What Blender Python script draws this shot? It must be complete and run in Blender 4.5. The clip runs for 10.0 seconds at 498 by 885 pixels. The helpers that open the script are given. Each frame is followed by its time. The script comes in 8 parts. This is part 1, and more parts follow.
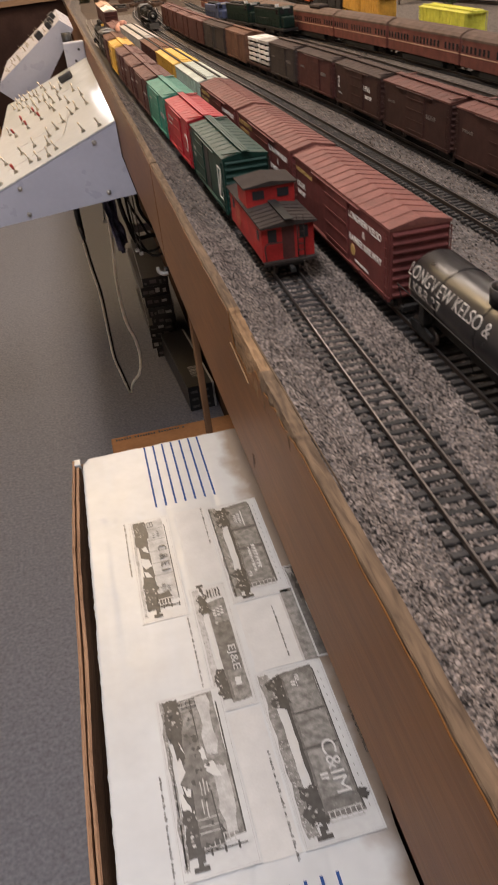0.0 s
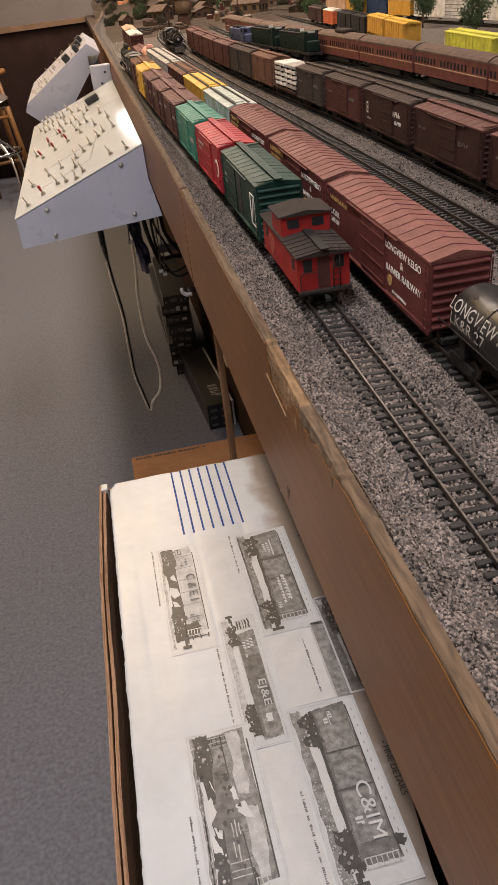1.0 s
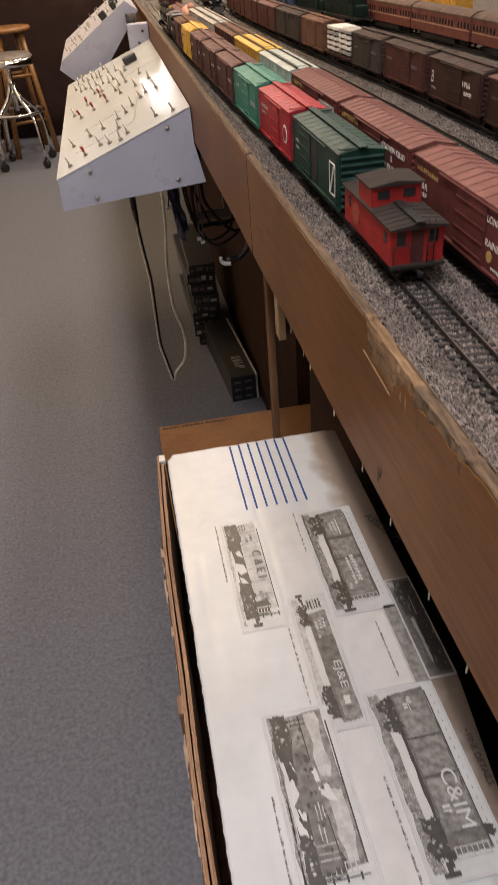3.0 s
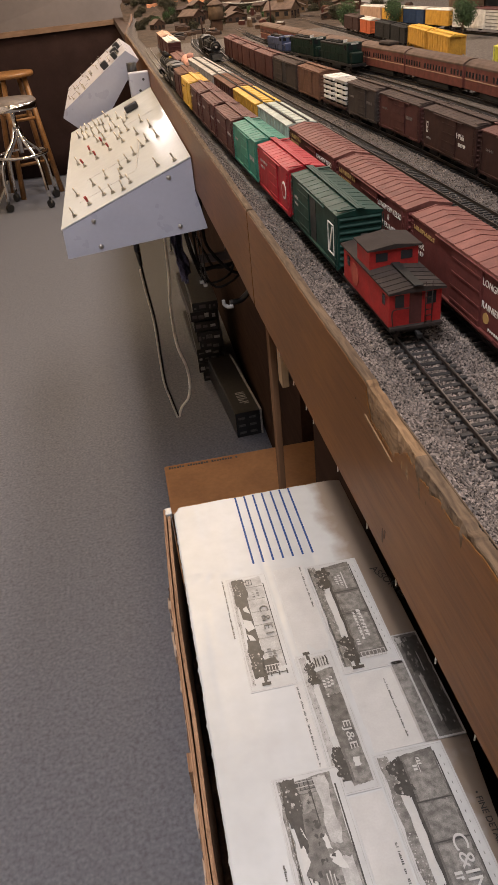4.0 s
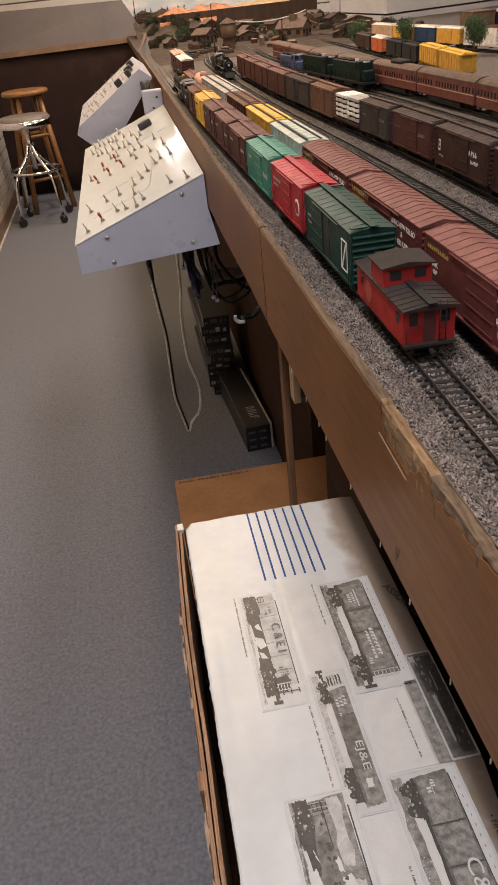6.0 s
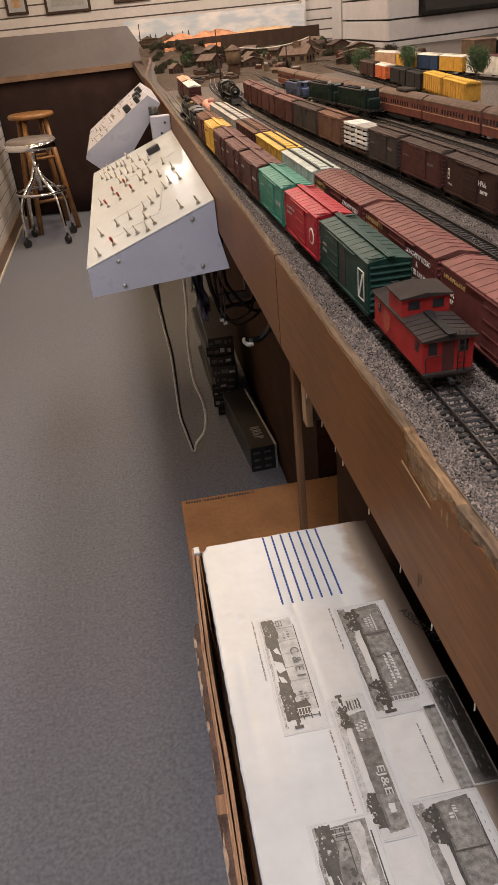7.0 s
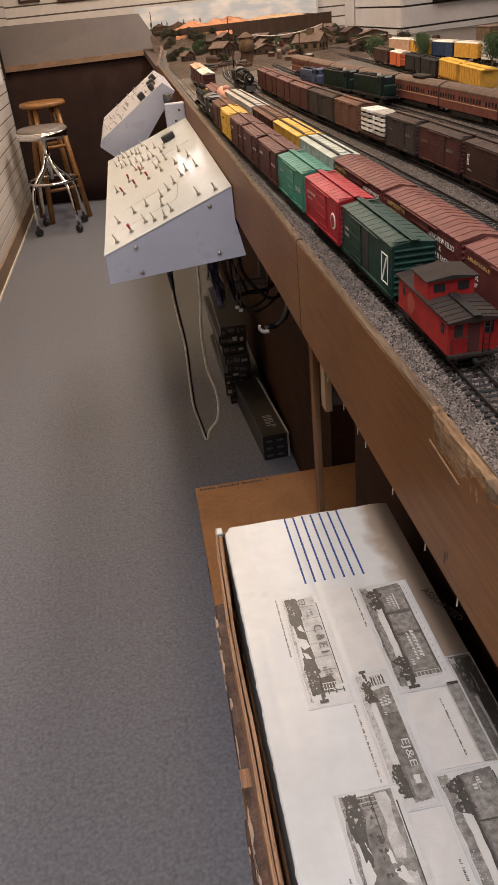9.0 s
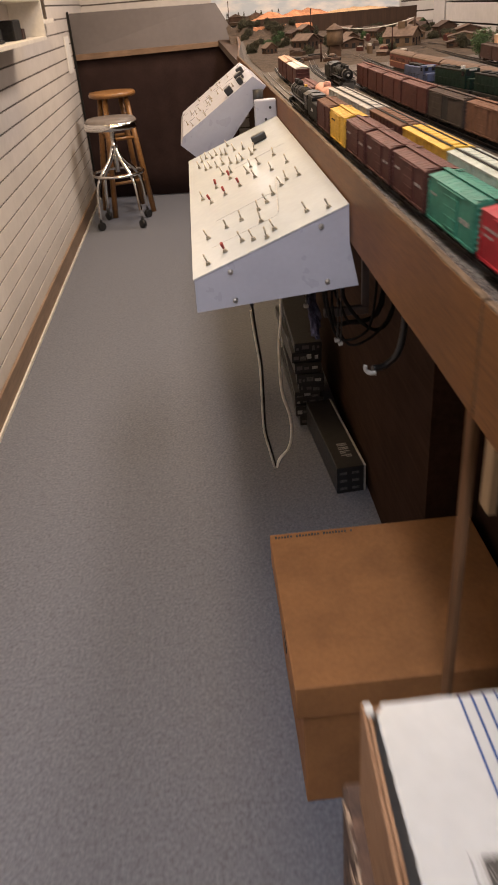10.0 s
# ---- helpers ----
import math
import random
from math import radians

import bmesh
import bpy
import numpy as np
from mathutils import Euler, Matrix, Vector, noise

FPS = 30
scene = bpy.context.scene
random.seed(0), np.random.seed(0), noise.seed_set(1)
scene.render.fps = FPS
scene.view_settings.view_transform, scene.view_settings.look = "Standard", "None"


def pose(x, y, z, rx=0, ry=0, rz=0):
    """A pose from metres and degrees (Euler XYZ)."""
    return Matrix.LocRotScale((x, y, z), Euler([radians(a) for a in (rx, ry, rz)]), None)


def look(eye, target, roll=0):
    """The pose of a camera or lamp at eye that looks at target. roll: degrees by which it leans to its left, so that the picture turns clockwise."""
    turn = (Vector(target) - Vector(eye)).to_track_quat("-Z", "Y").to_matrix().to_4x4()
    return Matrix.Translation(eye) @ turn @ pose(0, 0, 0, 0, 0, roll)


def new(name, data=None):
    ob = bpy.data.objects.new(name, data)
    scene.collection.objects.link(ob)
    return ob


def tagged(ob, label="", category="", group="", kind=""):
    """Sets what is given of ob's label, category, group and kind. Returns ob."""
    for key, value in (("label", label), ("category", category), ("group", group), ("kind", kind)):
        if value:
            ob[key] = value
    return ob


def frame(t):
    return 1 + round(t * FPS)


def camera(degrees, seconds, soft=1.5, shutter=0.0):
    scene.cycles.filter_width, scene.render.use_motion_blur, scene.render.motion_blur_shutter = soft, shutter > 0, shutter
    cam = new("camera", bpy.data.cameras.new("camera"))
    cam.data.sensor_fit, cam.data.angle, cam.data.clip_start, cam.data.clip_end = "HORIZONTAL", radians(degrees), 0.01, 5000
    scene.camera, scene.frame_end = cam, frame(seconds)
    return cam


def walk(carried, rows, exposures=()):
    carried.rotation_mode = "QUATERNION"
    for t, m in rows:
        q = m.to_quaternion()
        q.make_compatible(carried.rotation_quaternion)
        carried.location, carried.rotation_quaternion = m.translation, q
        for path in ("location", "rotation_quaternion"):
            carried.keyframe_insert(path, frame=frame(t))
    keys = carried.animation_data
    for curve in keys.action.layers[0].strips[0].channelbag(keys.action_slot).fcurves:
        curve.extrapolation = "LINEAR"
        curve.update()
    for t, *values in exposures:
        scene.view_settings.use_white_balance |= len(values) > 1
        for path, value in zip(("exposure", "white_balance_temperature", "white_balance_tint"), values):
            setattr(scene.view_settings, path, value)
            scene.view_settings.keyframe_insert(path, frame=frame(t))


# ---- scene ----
cam = camera(37.3, 10.0, soft=0.95, shutter=0.4)
METRES, EYE, TILT, LEAN, TURN = 0.6, 1.3, -33.0, 8.0, 0.0
PATH = [
    (0, (-0.058, 0.186, 1.235), (0.215, 1.812, 0.103), -6.7),
    (0.5, (-0.063, 0.201, 1.241), (0.169, 1.863, 0.154), -6.6),
    (1, (-0.067, 0.198, 1.241), (0.175, 1.856, 0.149), -6.7),
    (1.5, (-0.073, 0.192, 1.241), (0.189, 1.83, 0.124), -5.6),
    (2, (-0.077, 0.19, 1.236), (0.2, 1.806, 0.091), -5.1),
    (2.5, (-0.103, 0.207, 1.229), (0.099, 1.817, 0.06), -5.5),
    (3, (-0.114, 0.219, 1.24), (0.099, 1.841, 0.088), -4.9),
    (3.2, (-0.115, 0.226, 1.251), (0.096, 1.876, 0.141), -5.5),
    (4.5, (-0.107, 0.224, 1.262), (0.104, 1.891, 0.177), -6.1),
    (5, (-0.105, 0.224, 1.26), (0.097, 1.89, 0.172), -6.2),
    (5.5, (-0.107, 0.227, 1.26), (0.084, 1.9, 0.181), -6.3),
    (7, (-0.128, 0.224, 1.274), (0.074, 1.938, 0.264), -5.8),
    (7.5, (-0.132, 0.225, 1.27), (0.065, 1.929, 0.241), -5.8),
    (8, (-0.135, 0.224, 1.27), (0.054, 1.927, 0.239), -5.9),
    (8.5, (-0.139, 0.221, 1.27), (0.051, 1.924, 0.239), -5.7),
    (9, (-0.143, 0.215, 1.273), (0.033, 1.921, 0.243), -6.0),
    (9.3, (-0.146, 0.224, 1.271), (0.007, 1.94, 0.255), -5.7),
    (9.5, (-0.147, 0.239, 1.281), (-0.06, 1.965, 0.276), -6.0),
    (9.6, (-0.153, 0.266, 1.28), (-0.098, 1.997, 0.279), -5.6),
    (9.7, (-0.157, 0.287, 1.28), (-0.119, 2.015, 0.273), -6.5),
    (9.8, (-0.166, 0.33, 1.273), (-0.135, 2.05, 0.255), -6.0),
    (9.9, (-0.181, 0.383, 1.267), (-0.146, 2.1, 0.243), -5.6),
    (10, (-0.199, 0.44, 1.264), (-0.141, 2.152, 0.232), -4.8),
]
walk(cam, [(t, look(eye, target, roll)) for t, eye, target, roll in PATH], [(0.0, 0.16), (9.2, 0.13), (10.0, 0.23)])

# ---- light ----
world = bpy.data.worlds.new("room_world")
scene.world = world
world.use_nodes = True
world.node_tree.nodes["Background"].inputs[0].default_value = (1.0, 0.93, 0.85, 1)
world.node_tree.nodes["Background"].inputs[1].default_value = 0.012


def ceiling_lamp(x, y, sx, sy, watts, colour, z=2.56):
    data = bpy.data.lights.new("ceiling_light", "AREA")
    data.shape, data.size, data.size_y, data.energy, data.color = "RECTANGLE", sx, sy, watts, colour
    ob = new("ceiling_light", data)
    ob.matrix_world = pose(x, y, z)
    return ob


AMBER, WARM, COOL, BLUISH = (1.0, 0.69, 0.36), (1.0, 0.835, 0.725), (0.99, 0.92, 0.93), (0.86, 0.90, 1.0)
for lx, ly, lw, lc in ((0.40, 0.2, 3, COOL), (-0.30, 0.35, 18, COOL), (0.40, 2.9, 27, WARM), (0.40, 5.4, 37, WARM), (1.9, 0.9, 26, WARM), (1.9, 3.4, 17, WARM), (1.9, 5.9, 30, WARM), (-0.28, 2.6, 28, AMBER), (-0.55, 4.9, 18, AMBER), (-0.38, -0.2, 16, BLUISH)):
    ceiling_lamp(lx, ly, 0.16 if lx == -0.30 else 0.3, 1.2, lw, lc)
# lamp on the far wall, mirrored in the glossy plate of the control panel
ceiling_lamp(-0.36, 7.20, 0.24, 0.18, 0.9, COOL, 1.80).matrix_world = pose(-0.36, 7.20, 1.80, -90, 0, 0)

# ---- materials ----
def material(name, colour, rough=0.6, metal=0.0, var=0.12, scale=40.0, bump=0.0, bump_scale=300.0, tint=None, spots=0.0, spread=0.0, spec=0.5, island=False):
    """Two scales of noise on a base colour, fine relief, and optional spread of brightness from object to object."""
    m = bpy.data.materials.new(name)
    m.use_nodes = True
    nt = m.node_tree
    n, l = nt.nodes, nt.links
    bsdf = n["Principled BSDF"]
    bsdf.inputs["Roughness"].default_value, bsdf.inputs["Metallic"].default_value = rough, metal
    bsdf.inputs["Specular IOR Level"].default_value = spec
    co = n.new("ShaderNodeTexCoord").outputs["Object"]
    c = np.array(colour)
    t = np.array(tint) if tint is not None else c * (1 - 1.6 * var)

    def noise_tex(s, detail):
        node = n.new("ShaderNodeTexNoise")
        node.inputs["Scale"].default_value, node.inputs["Detail"].default_value = s, detail
        l.new(co, node.inputs["Vector"])
        return node.outputs["Fac"]

    def ramp(fac, a, b, lo, hi):
        node = n.new("ShaderNodeValToRGB")
        node.color_ramp.elements[0].position, node.color_ramp.elements[1].position = lo, hi
        node.color_ramp.elements[0].color, node.color_ramp.elements[1].color = (*a, 1), (*b, 1)
        l.new(fac, node.inputs[0])
        return node.outputs[0]

    def mix(kind, fac, a, b):
        node = n.new("ShaderNodeMix")
        node.data_type, node.blend_type = "RGBA", kind
        for k, v in ((0, fac), (6, a), (7, b)):
            if hasattr(v, "links"):
                l.new(v, node.inputs[k])
            else:
                node.inputs[k].default_value = v
        return node.outputs[2]

    base = ramp(noise_tex(scale, 4), tuple(np.clip(t, 0, 1)), tuple(np.clip(c * (1 + var), 0, 1)), 0.32, 0.68)
    fine = ramp(noise_tex(scale * 9, 2), (1 - var,) * 3, (1 + var * 0.4,) * 3, 0.3, 0.7)
    out = mix("MULTIPLY", 1.0, base, fine)
    if spots:
        out = mix("MIX", ramp(noise_tex(scale * 0.35, 6), (0, 0, 0), (spots,) * 3, 0.52, 0.72), out, (*tuple(c * 0.45), 1))
    if spread:
        rnd = n.new("ShaderNodeNewGeometry").outputs["Random Per Island"] if island else n.new("ShaderNodeObjectInfo").outputs["Random"]
        out = mix("MULTIPLY", 1.0, out, ramp(rnd, (1 - spread,) * 3, (1 + spread,) * 3, 0.0, 1.0))
    l.new(out, bsdf.inputs["Base Color"])
    r = n.new("ShaderNodeMapRange")
    r.inputs["To Min"].default_value, r.inputs["To Max"].default_value = max(0.03, rough - 0.1), min(1, rough + 0.1)
    l.new(noise_tex(scale * 2.3, 3), r.inputs["Value"])
    l.new(r.outputs[0], bsdf.inputs["Roughness"])
    if bump:
        b = n.new("ShaderNodeBump")
        b.inputs["Strength"].default_value, b.inputs["Distance"].default_value = 1.0, bump
        l.new(noise_tex(bump_scale, 3), b.inputs["Height"])
        l.new(b.outputs[0], bsdf.inputs["Normal"])
    return m


def wood(name, dark, light, rough=0.5, stretch=(30, 2.0, 30), bump=0.0002, spec=0.5):
    """Grain that runs along y."""
    m = bpy.data.materials.new(name)
    m.use_nodes = True
    n, l = m.node_tree.nodes, m.node_tree.links
    bsdf = n["Principled BSDF"]
    co = n.new("ShaderNodeTexCoord").outputs["Object"]
    mp = n.new("ShaderNodeMapping")
    mp.inputs["Scale"].default_value = stretch
    l.new(co, mp.inputs["Vector"])
    a = n.new("ShaderNodeTexNoise")
    a.inputs["Scale"].default_value, a.inputs["Detail"].default_value, a.inputs["Distortion"].default_value = 3.0, 8, 0.6
    l.new(mp.outputs[0], a.inputs["Vector"])
    rp = n.new("ShaderNodeValToRGB")
    rp.color_ramp.elements[0].position, rp.color_ramp.elements[1].position = 0.3, 0.7
    rp.color_ramp.elements[0].color, rp.color_ramp.elements[1].color = (*dark, 1), (*light, 1)
    l.new(a.outputs[0], rp.inputs[0])
    big = n.new("ShaderNodeTexNoise")
    big.inputs["Scale"].default_value, big.inputs["Detail"].default_value = 7, 3
    l.new(co, big.inputs["Vector"])
    br = n.new("ShaderNodeValToRGB")
    br.color_ramp.elements[0].position, br.color_ramp.elements[1].position = 0.35, 0.7
    br.color_ramp.elements[0].color, br.color_ramp.elements[1].color = (0.72, 0.70, 0.68, 1), (1, 1, 1, 1)
    l.new(big.outputs[0], br.inputs[0])
    mx = n.new("ShaderNodeMix")
    mx.data_type, mx.blend_type = "RGBA", "MULTIPLY"
    mx.inputs[0].default_value = 1
    l.new(rp.outputs[0], mx.inputs[6])
    l.new(br.outputs[0], mx.inputs[7])
    l.new(mx.outputs[2], bsdf.inputs["Base Color"])
    bsdf.inputs["Roughness"].default_value, bsdf.inputs["Specular IOR Level"].default_value = rough, spec
    bp = n.new("ShaderNodeBump")
    bp.inputs["Distance"].default_value = bump
    l.new(a.outputs[0], bp.inputs["Height"])
    l.new(bp.outputs[0], bsdf.inputs["Normal"])
    return m


CARPET = material("carpet", (0.158, 0.167, 0.198), 0.95, var=0.18, scale=130, bump=0.0005, bump_scale=900, tint=(0.122, 0.128, 0.154), spots=0.24, spec=0.1)
SLAT = material("slatwall_white", (0.60, 0.555, 0.52), 0.55, var=0.05, scale=3, spread=0.03)
GROOVE = material("slatwall_groove", (0.075, 0.058, 0.048), 0.7, var=0.1, scale=5)
PLASTER = material("plaster", (0.66, 0.60, 0.53), 0.8, var=0.05, scale=4, bump=0.0006, bump_scale=120)
CEIL = material("ceiling_white", (0.75, 0.73, 0.70), 0.9, var=0.04, scale=6)
BLUEWALL = material("slatwall_grey_blue", (0.42, 0.405, 0.41), 0.6, var=0.06, scale=4)
BASEWOOD = wood("baseboard_wood", (0.20, 0.13, 0.085), (0.30, 0.205, 0.14))
TRIM = material("trim_white", (0.7, 0.66, 0.6), 0.5, var=0.06, scale=10)
FASCIA = wood("fascia_hardboard", (0.112, 0.0455, 0.0125), (0.168, 0.0720, 0.0205), 0.42, (110, 8, 110), 0.0001, 0.11)
RAW = wood("raw_board_core", (0.064, 0.042, 0.027), (0.165, 0.112, 0.070), 0.85, (130, 16, 130), 0.0005, 0.2)
CHIPPED = wood("fresh_chipped_board", (0.105, 0.062, 0.033), (0.285, 0.180, 0.098), 0.9, (130, 16, 130), 0.0005, 0.2)
FASCIA_EDGE = wood("raw_board_edge", (0.070, 0.051, 0.036), (0.120, 0.090, 0.064), 0.85, (60, 4, 60), 0.0006)
TIMBER = wood("pale_timber", (0.33, 0.22, 0.12), (0.52, 0.38, 0.23), 0.7, (40, 40, 3))
POSTWOOD = wood("brown_post_wood", (0.095, 0.047, 0.026), (0.16, 0.085, 0.050), 0.75, (40, 40, 3))
LEGWOOD = wood("brown_leg_wood", (0.125, 0.066, 0.034), (0.205, 0.115, 0.064), 0.85, (40, 40, 3), 0.0002, 0.1)
DARKWOOD = wood("dark_timber", (0.030, 0.013, 0.006), (0.060, 0.029, 0.014), 0.75, (20, 20, 2))
# Brown board colour, darkened to hold the shade below the bench.
SKIRT = wood("shade_darkened_board", (0.034, 0.0175, 0.0105), (0.052, 0.028, 0.018), 0.85, (20, 2, 20), 0.0002, 0.08)
CURTAIN = material("brown_cloth", (0.034, 0.0205, 0.0195), 0.95, var=0.10, scale=9, bump=0.0008, bump_scale=700, spec=0.1)
BALLAST = material("ballast_bed", (0.118, 0.103, 0.096), 0.95, var=0.35, scale=160, bump=0.0016, bump_scale=520, tint=(0.06, 0.052, 0.047), spec=0.2)
GRAIN = material("ballast_grain", (0.172, 0.139, 0.119), 0.9, var=0.2, scale=60, spread=0.97, island=True, spec=0.25)
DIRT = material("scenery_dirt", (0.066, 0.047, 0.034), 0.95, var=0.3, scale=22, bump=0.002, bump_scale=240, spots=0.3, spec=0.2)
ROADBED = material("grey_crossing", (0.135, 0.125, 0.115), 0.9, var=0.2, scale=40, bump=0.0005, bump_scale=600, spec=0.2)
TIE = material("tie_black_brown", (0.021, 0.018, 0.0165), 0.75, var=0.3, scale=300, spread=0.4)
RAIL = material("rail_brown_steel", (0.060, 0.046, 0.037), 0.38, metal=0.6, var=0.2, scale=80)
RAILTOP = material("rail_head_polished", (0.27, 0.245, 0.225), 0.32, metal=0.9, var=0.1, scale=80)
BLACK = material("black_paint", (0.016, 0.015, 0.015), 0.5, var=0.2, scale=90, spec=0.3)
TANKBLACK = material("gloss_black_tank", (0.010, 0.010, 0.011), 0.32, var=0.2, scale=60, spots=0.15, spec=0.4)
SOOT = material("weathered_black", (0.014, 0.013, 0.0125), 0.75, var=0.3, scale=60, spots=0.2, spec=0.2)
WHEEL = material("wheel_steel", (0.12, 0.10, 0.09), 0.4, metal=0.8, var=0.2, scale=200)
WHITE_INK = material("white_lettering", (0.62, 0.59, 0.54), 0.6, var=0.05, scale=300)
FADED = material("faded_lettering", (0.30, 0.26, 0.23), 0.6, var=0.2, scale=300)
FADED_DARK = material("worn_lettering", (0.13, 0.105, 0.09), 0.7, var=0.2, scale=300)
YELLOW_INK = material("yellow_lettering", (0.36, 0.23, 0.075), 0.6, var=0.05, scale=300)
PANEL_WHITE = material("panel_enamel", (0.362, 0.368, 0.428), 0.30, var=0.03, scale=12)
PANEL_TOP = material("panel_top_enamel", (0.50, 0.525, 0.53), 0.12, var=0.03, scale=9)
NICKEL = material("nickel", (0.58, 0.56, 0.52), 0.34, metal=0.9, var=0.06, scale=200)
TOGGLE = material("tarnished_nickel", (0.40, 0.37, 0.31), 0.42, metal=0.85, var=0.15, scale=200)
CHROME = material("chrome", (0.80, 0.79, 0.77), 0.08, metal=1.0, var=0.03, scale=30)
REDCAP = material("red_sleeve", (0.24, 0.018, 0.015), 0.4, var=0.1, scale=100)
CARD = material("corrugated_card", (0.315, 0.142, 0.050), 0.8, var=0.10, scale=11, bump=0.0003, bump_scale=200, spots=0.12)
TRAYCARD = wood("tray_card", (0.14, 0.072, 0.040), (0.40, 0.245, 0.150), 0.85, (300, 2.5, 300), 0.0006, 0.2)
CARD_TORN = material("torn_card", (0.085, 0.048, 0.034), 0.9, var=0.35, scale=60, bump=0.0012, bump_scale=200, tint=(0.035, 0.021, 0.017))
PAPER2 = material("photo_sheet", (0.362, 0.365, 0.365), 0.34, var=0.05, scale=30)
INK = material("printed_black", (0.050, 0.047, 0.045), 0.34, var=0.3, scale=120)
INK_GREY = material("printed_grey", (0.118, 0.113, 0.107), 0.34, var=0.35, scale=70, spots=0.45)
INK_MID = material("printed_mid_grey", (0.33, 0.32, 0.305), 0.36, var=0.2, scale=150)
INK_BLUE = material("printed_blue", (0.012, 0.046, 0.165), 0.6, var=0.08, scale=60, spec=0.2)
# Carton white; a smudge and the bench's shade are mixed into it below.
LIDPAPER = material("stained_shaded_carton", (0.378, 0.386, 0.392), 0.36, var=0.05, scale=9, bump=0.0004, bump_scale=40, spots=0.06)


def add_smudge_and_shade(m):
    """A brown smudge beside the stripes and painted bench shade, ragged by noise."""
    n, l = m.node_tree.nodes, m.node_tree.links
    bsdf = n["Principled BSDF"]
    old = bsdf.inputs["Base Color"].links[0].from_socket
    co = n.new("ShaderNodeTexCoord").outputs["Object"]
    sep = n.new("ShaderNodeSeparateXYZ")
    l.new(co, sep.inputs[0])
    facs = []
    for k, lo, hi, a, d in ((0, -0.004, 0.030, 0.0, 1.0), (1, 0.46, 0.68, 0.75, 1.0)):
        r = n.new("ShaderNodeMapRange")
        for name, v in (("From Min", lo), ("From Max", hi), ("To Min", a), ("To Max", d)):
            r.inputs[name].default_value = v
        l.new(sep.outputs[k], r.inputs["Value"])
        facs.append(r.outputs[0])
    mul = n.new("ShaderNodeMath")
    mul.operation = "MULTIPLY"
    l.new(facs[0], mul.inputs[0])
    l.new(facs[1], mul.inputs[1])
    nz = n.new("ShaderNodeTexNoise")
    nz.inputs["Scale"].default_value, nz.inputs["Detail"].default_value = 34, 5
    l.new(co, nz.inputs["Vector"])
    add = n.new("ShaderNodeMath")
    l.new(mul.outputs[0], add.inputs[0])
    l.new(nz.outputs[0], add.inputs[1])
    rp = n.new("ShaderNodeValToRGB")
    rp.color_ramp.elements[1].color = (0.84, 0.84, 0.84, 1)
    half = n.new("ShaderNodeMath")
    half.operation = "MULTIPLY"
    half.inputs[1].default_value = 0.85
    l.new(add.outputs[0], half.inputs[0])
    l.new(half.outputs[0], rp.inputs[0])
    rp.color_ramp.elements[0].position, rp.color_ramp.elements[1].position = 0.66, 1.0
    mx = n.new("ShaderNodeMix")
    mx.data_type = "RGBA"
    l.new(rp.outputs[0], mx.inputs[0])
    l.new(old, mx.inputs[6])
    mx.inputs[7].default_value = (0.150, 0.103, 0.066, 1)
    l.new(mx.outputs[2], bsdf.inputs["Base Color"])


add_smudge_and_shade(LIDPAPER)
PAPER_BROWN = material("smudged_paper", (0.30, 0.215, 0.155), 0.55, var=0.25, scale=14, spots=0.2)
PLASTIC = material("black_plastic", (0.018, 0.018, 0.019), 0.35, var=0.15, scale=60)
LABELWHITE = material("label_white", (0.40, 0.39, 0.37), 0.5, var=0.2, scale=90)
WIRE_WHITE = material("white_wire", (0.78, 0.74, 0.66), 0.5, var=0.1, scale=60)
STOOLWOOD = wood("honey_wood", (0.215, 0.100, 0.034), (0.355, 0.182, 0.066), 0.35, (25, 4, 25))
VINYL = material("grey_vinyl", (0.165, 0.142, 0.130), 0.4, var=0.1, scale=20)
GREYBOARD = material("grey_board", (0.112, 0.098, 0.099), 0.8, var=0.06, scale=3)
TANEDGE = wood("tan_edge", (0.18, 0.112, 0.072), (0.26, 0.17, 0.114), 0.7, (2, 30, 30))
ROCK = material("orange_rock", (0.50, 0.22, 0.11), 0.9, var=0.3, scale=12, bump=0.006, bump_scale=50)
TANROCK = material("tan_rock", (0.55, 0.36, 0.20), 0.9, var=0.2, scale=12, bump=0.005, bump_scale=50)
LEAF = material("model_foliage", (0.050, 0.095, 0.034), 0.8, var=0.3, scale=120, spread=0.5, island=True)
LEAF_DARK = material("dark_scrub", (0.046, 0.043, 0.023), 0.85, var=0.3, scale=80, spread=0.5, island=True)
BARK = material("model_bark", (0.09, 0.06, 0.04), 0.9, var=0.2, scale=200)
GLASS_DARK = material("dark_window", (0.02, 0.02, 0.022), 0.12, var=0.05, scale=50)


def paint(name, colour, rough=0.55, spots=0.18):
    return material(name, colour, min(0.9, rough + 0.12), var=0.16, scale=55, spots=spots + 0.05, spread=0.08, spec=0.2)


# The two body reds are darkened, with the sides' shade put into them.
BROWNRED_SHADED = paint("boxcar_red_brown_shaded", (0.100, 0.026, 0.023))
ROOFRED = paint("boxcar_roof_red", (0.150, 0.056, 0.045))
DULLRED_SHADED = paint("oxide_red_shaded", (0.066, 0.022, 0.019))
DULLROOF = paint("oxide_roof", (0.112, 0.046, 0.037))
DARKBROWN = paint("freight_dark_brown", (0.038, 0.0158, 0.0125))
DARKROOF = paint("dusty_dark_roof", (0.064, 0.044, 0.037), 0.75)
GREYBROWN = paint("grey_brown", (0.044, 0.034, 0.030), 0.75)
TANBROWN = paint("tan_brown", (0.140, 0.070, 0.044), 0.7)
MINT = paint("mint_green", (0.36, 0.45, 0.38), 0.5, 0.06)
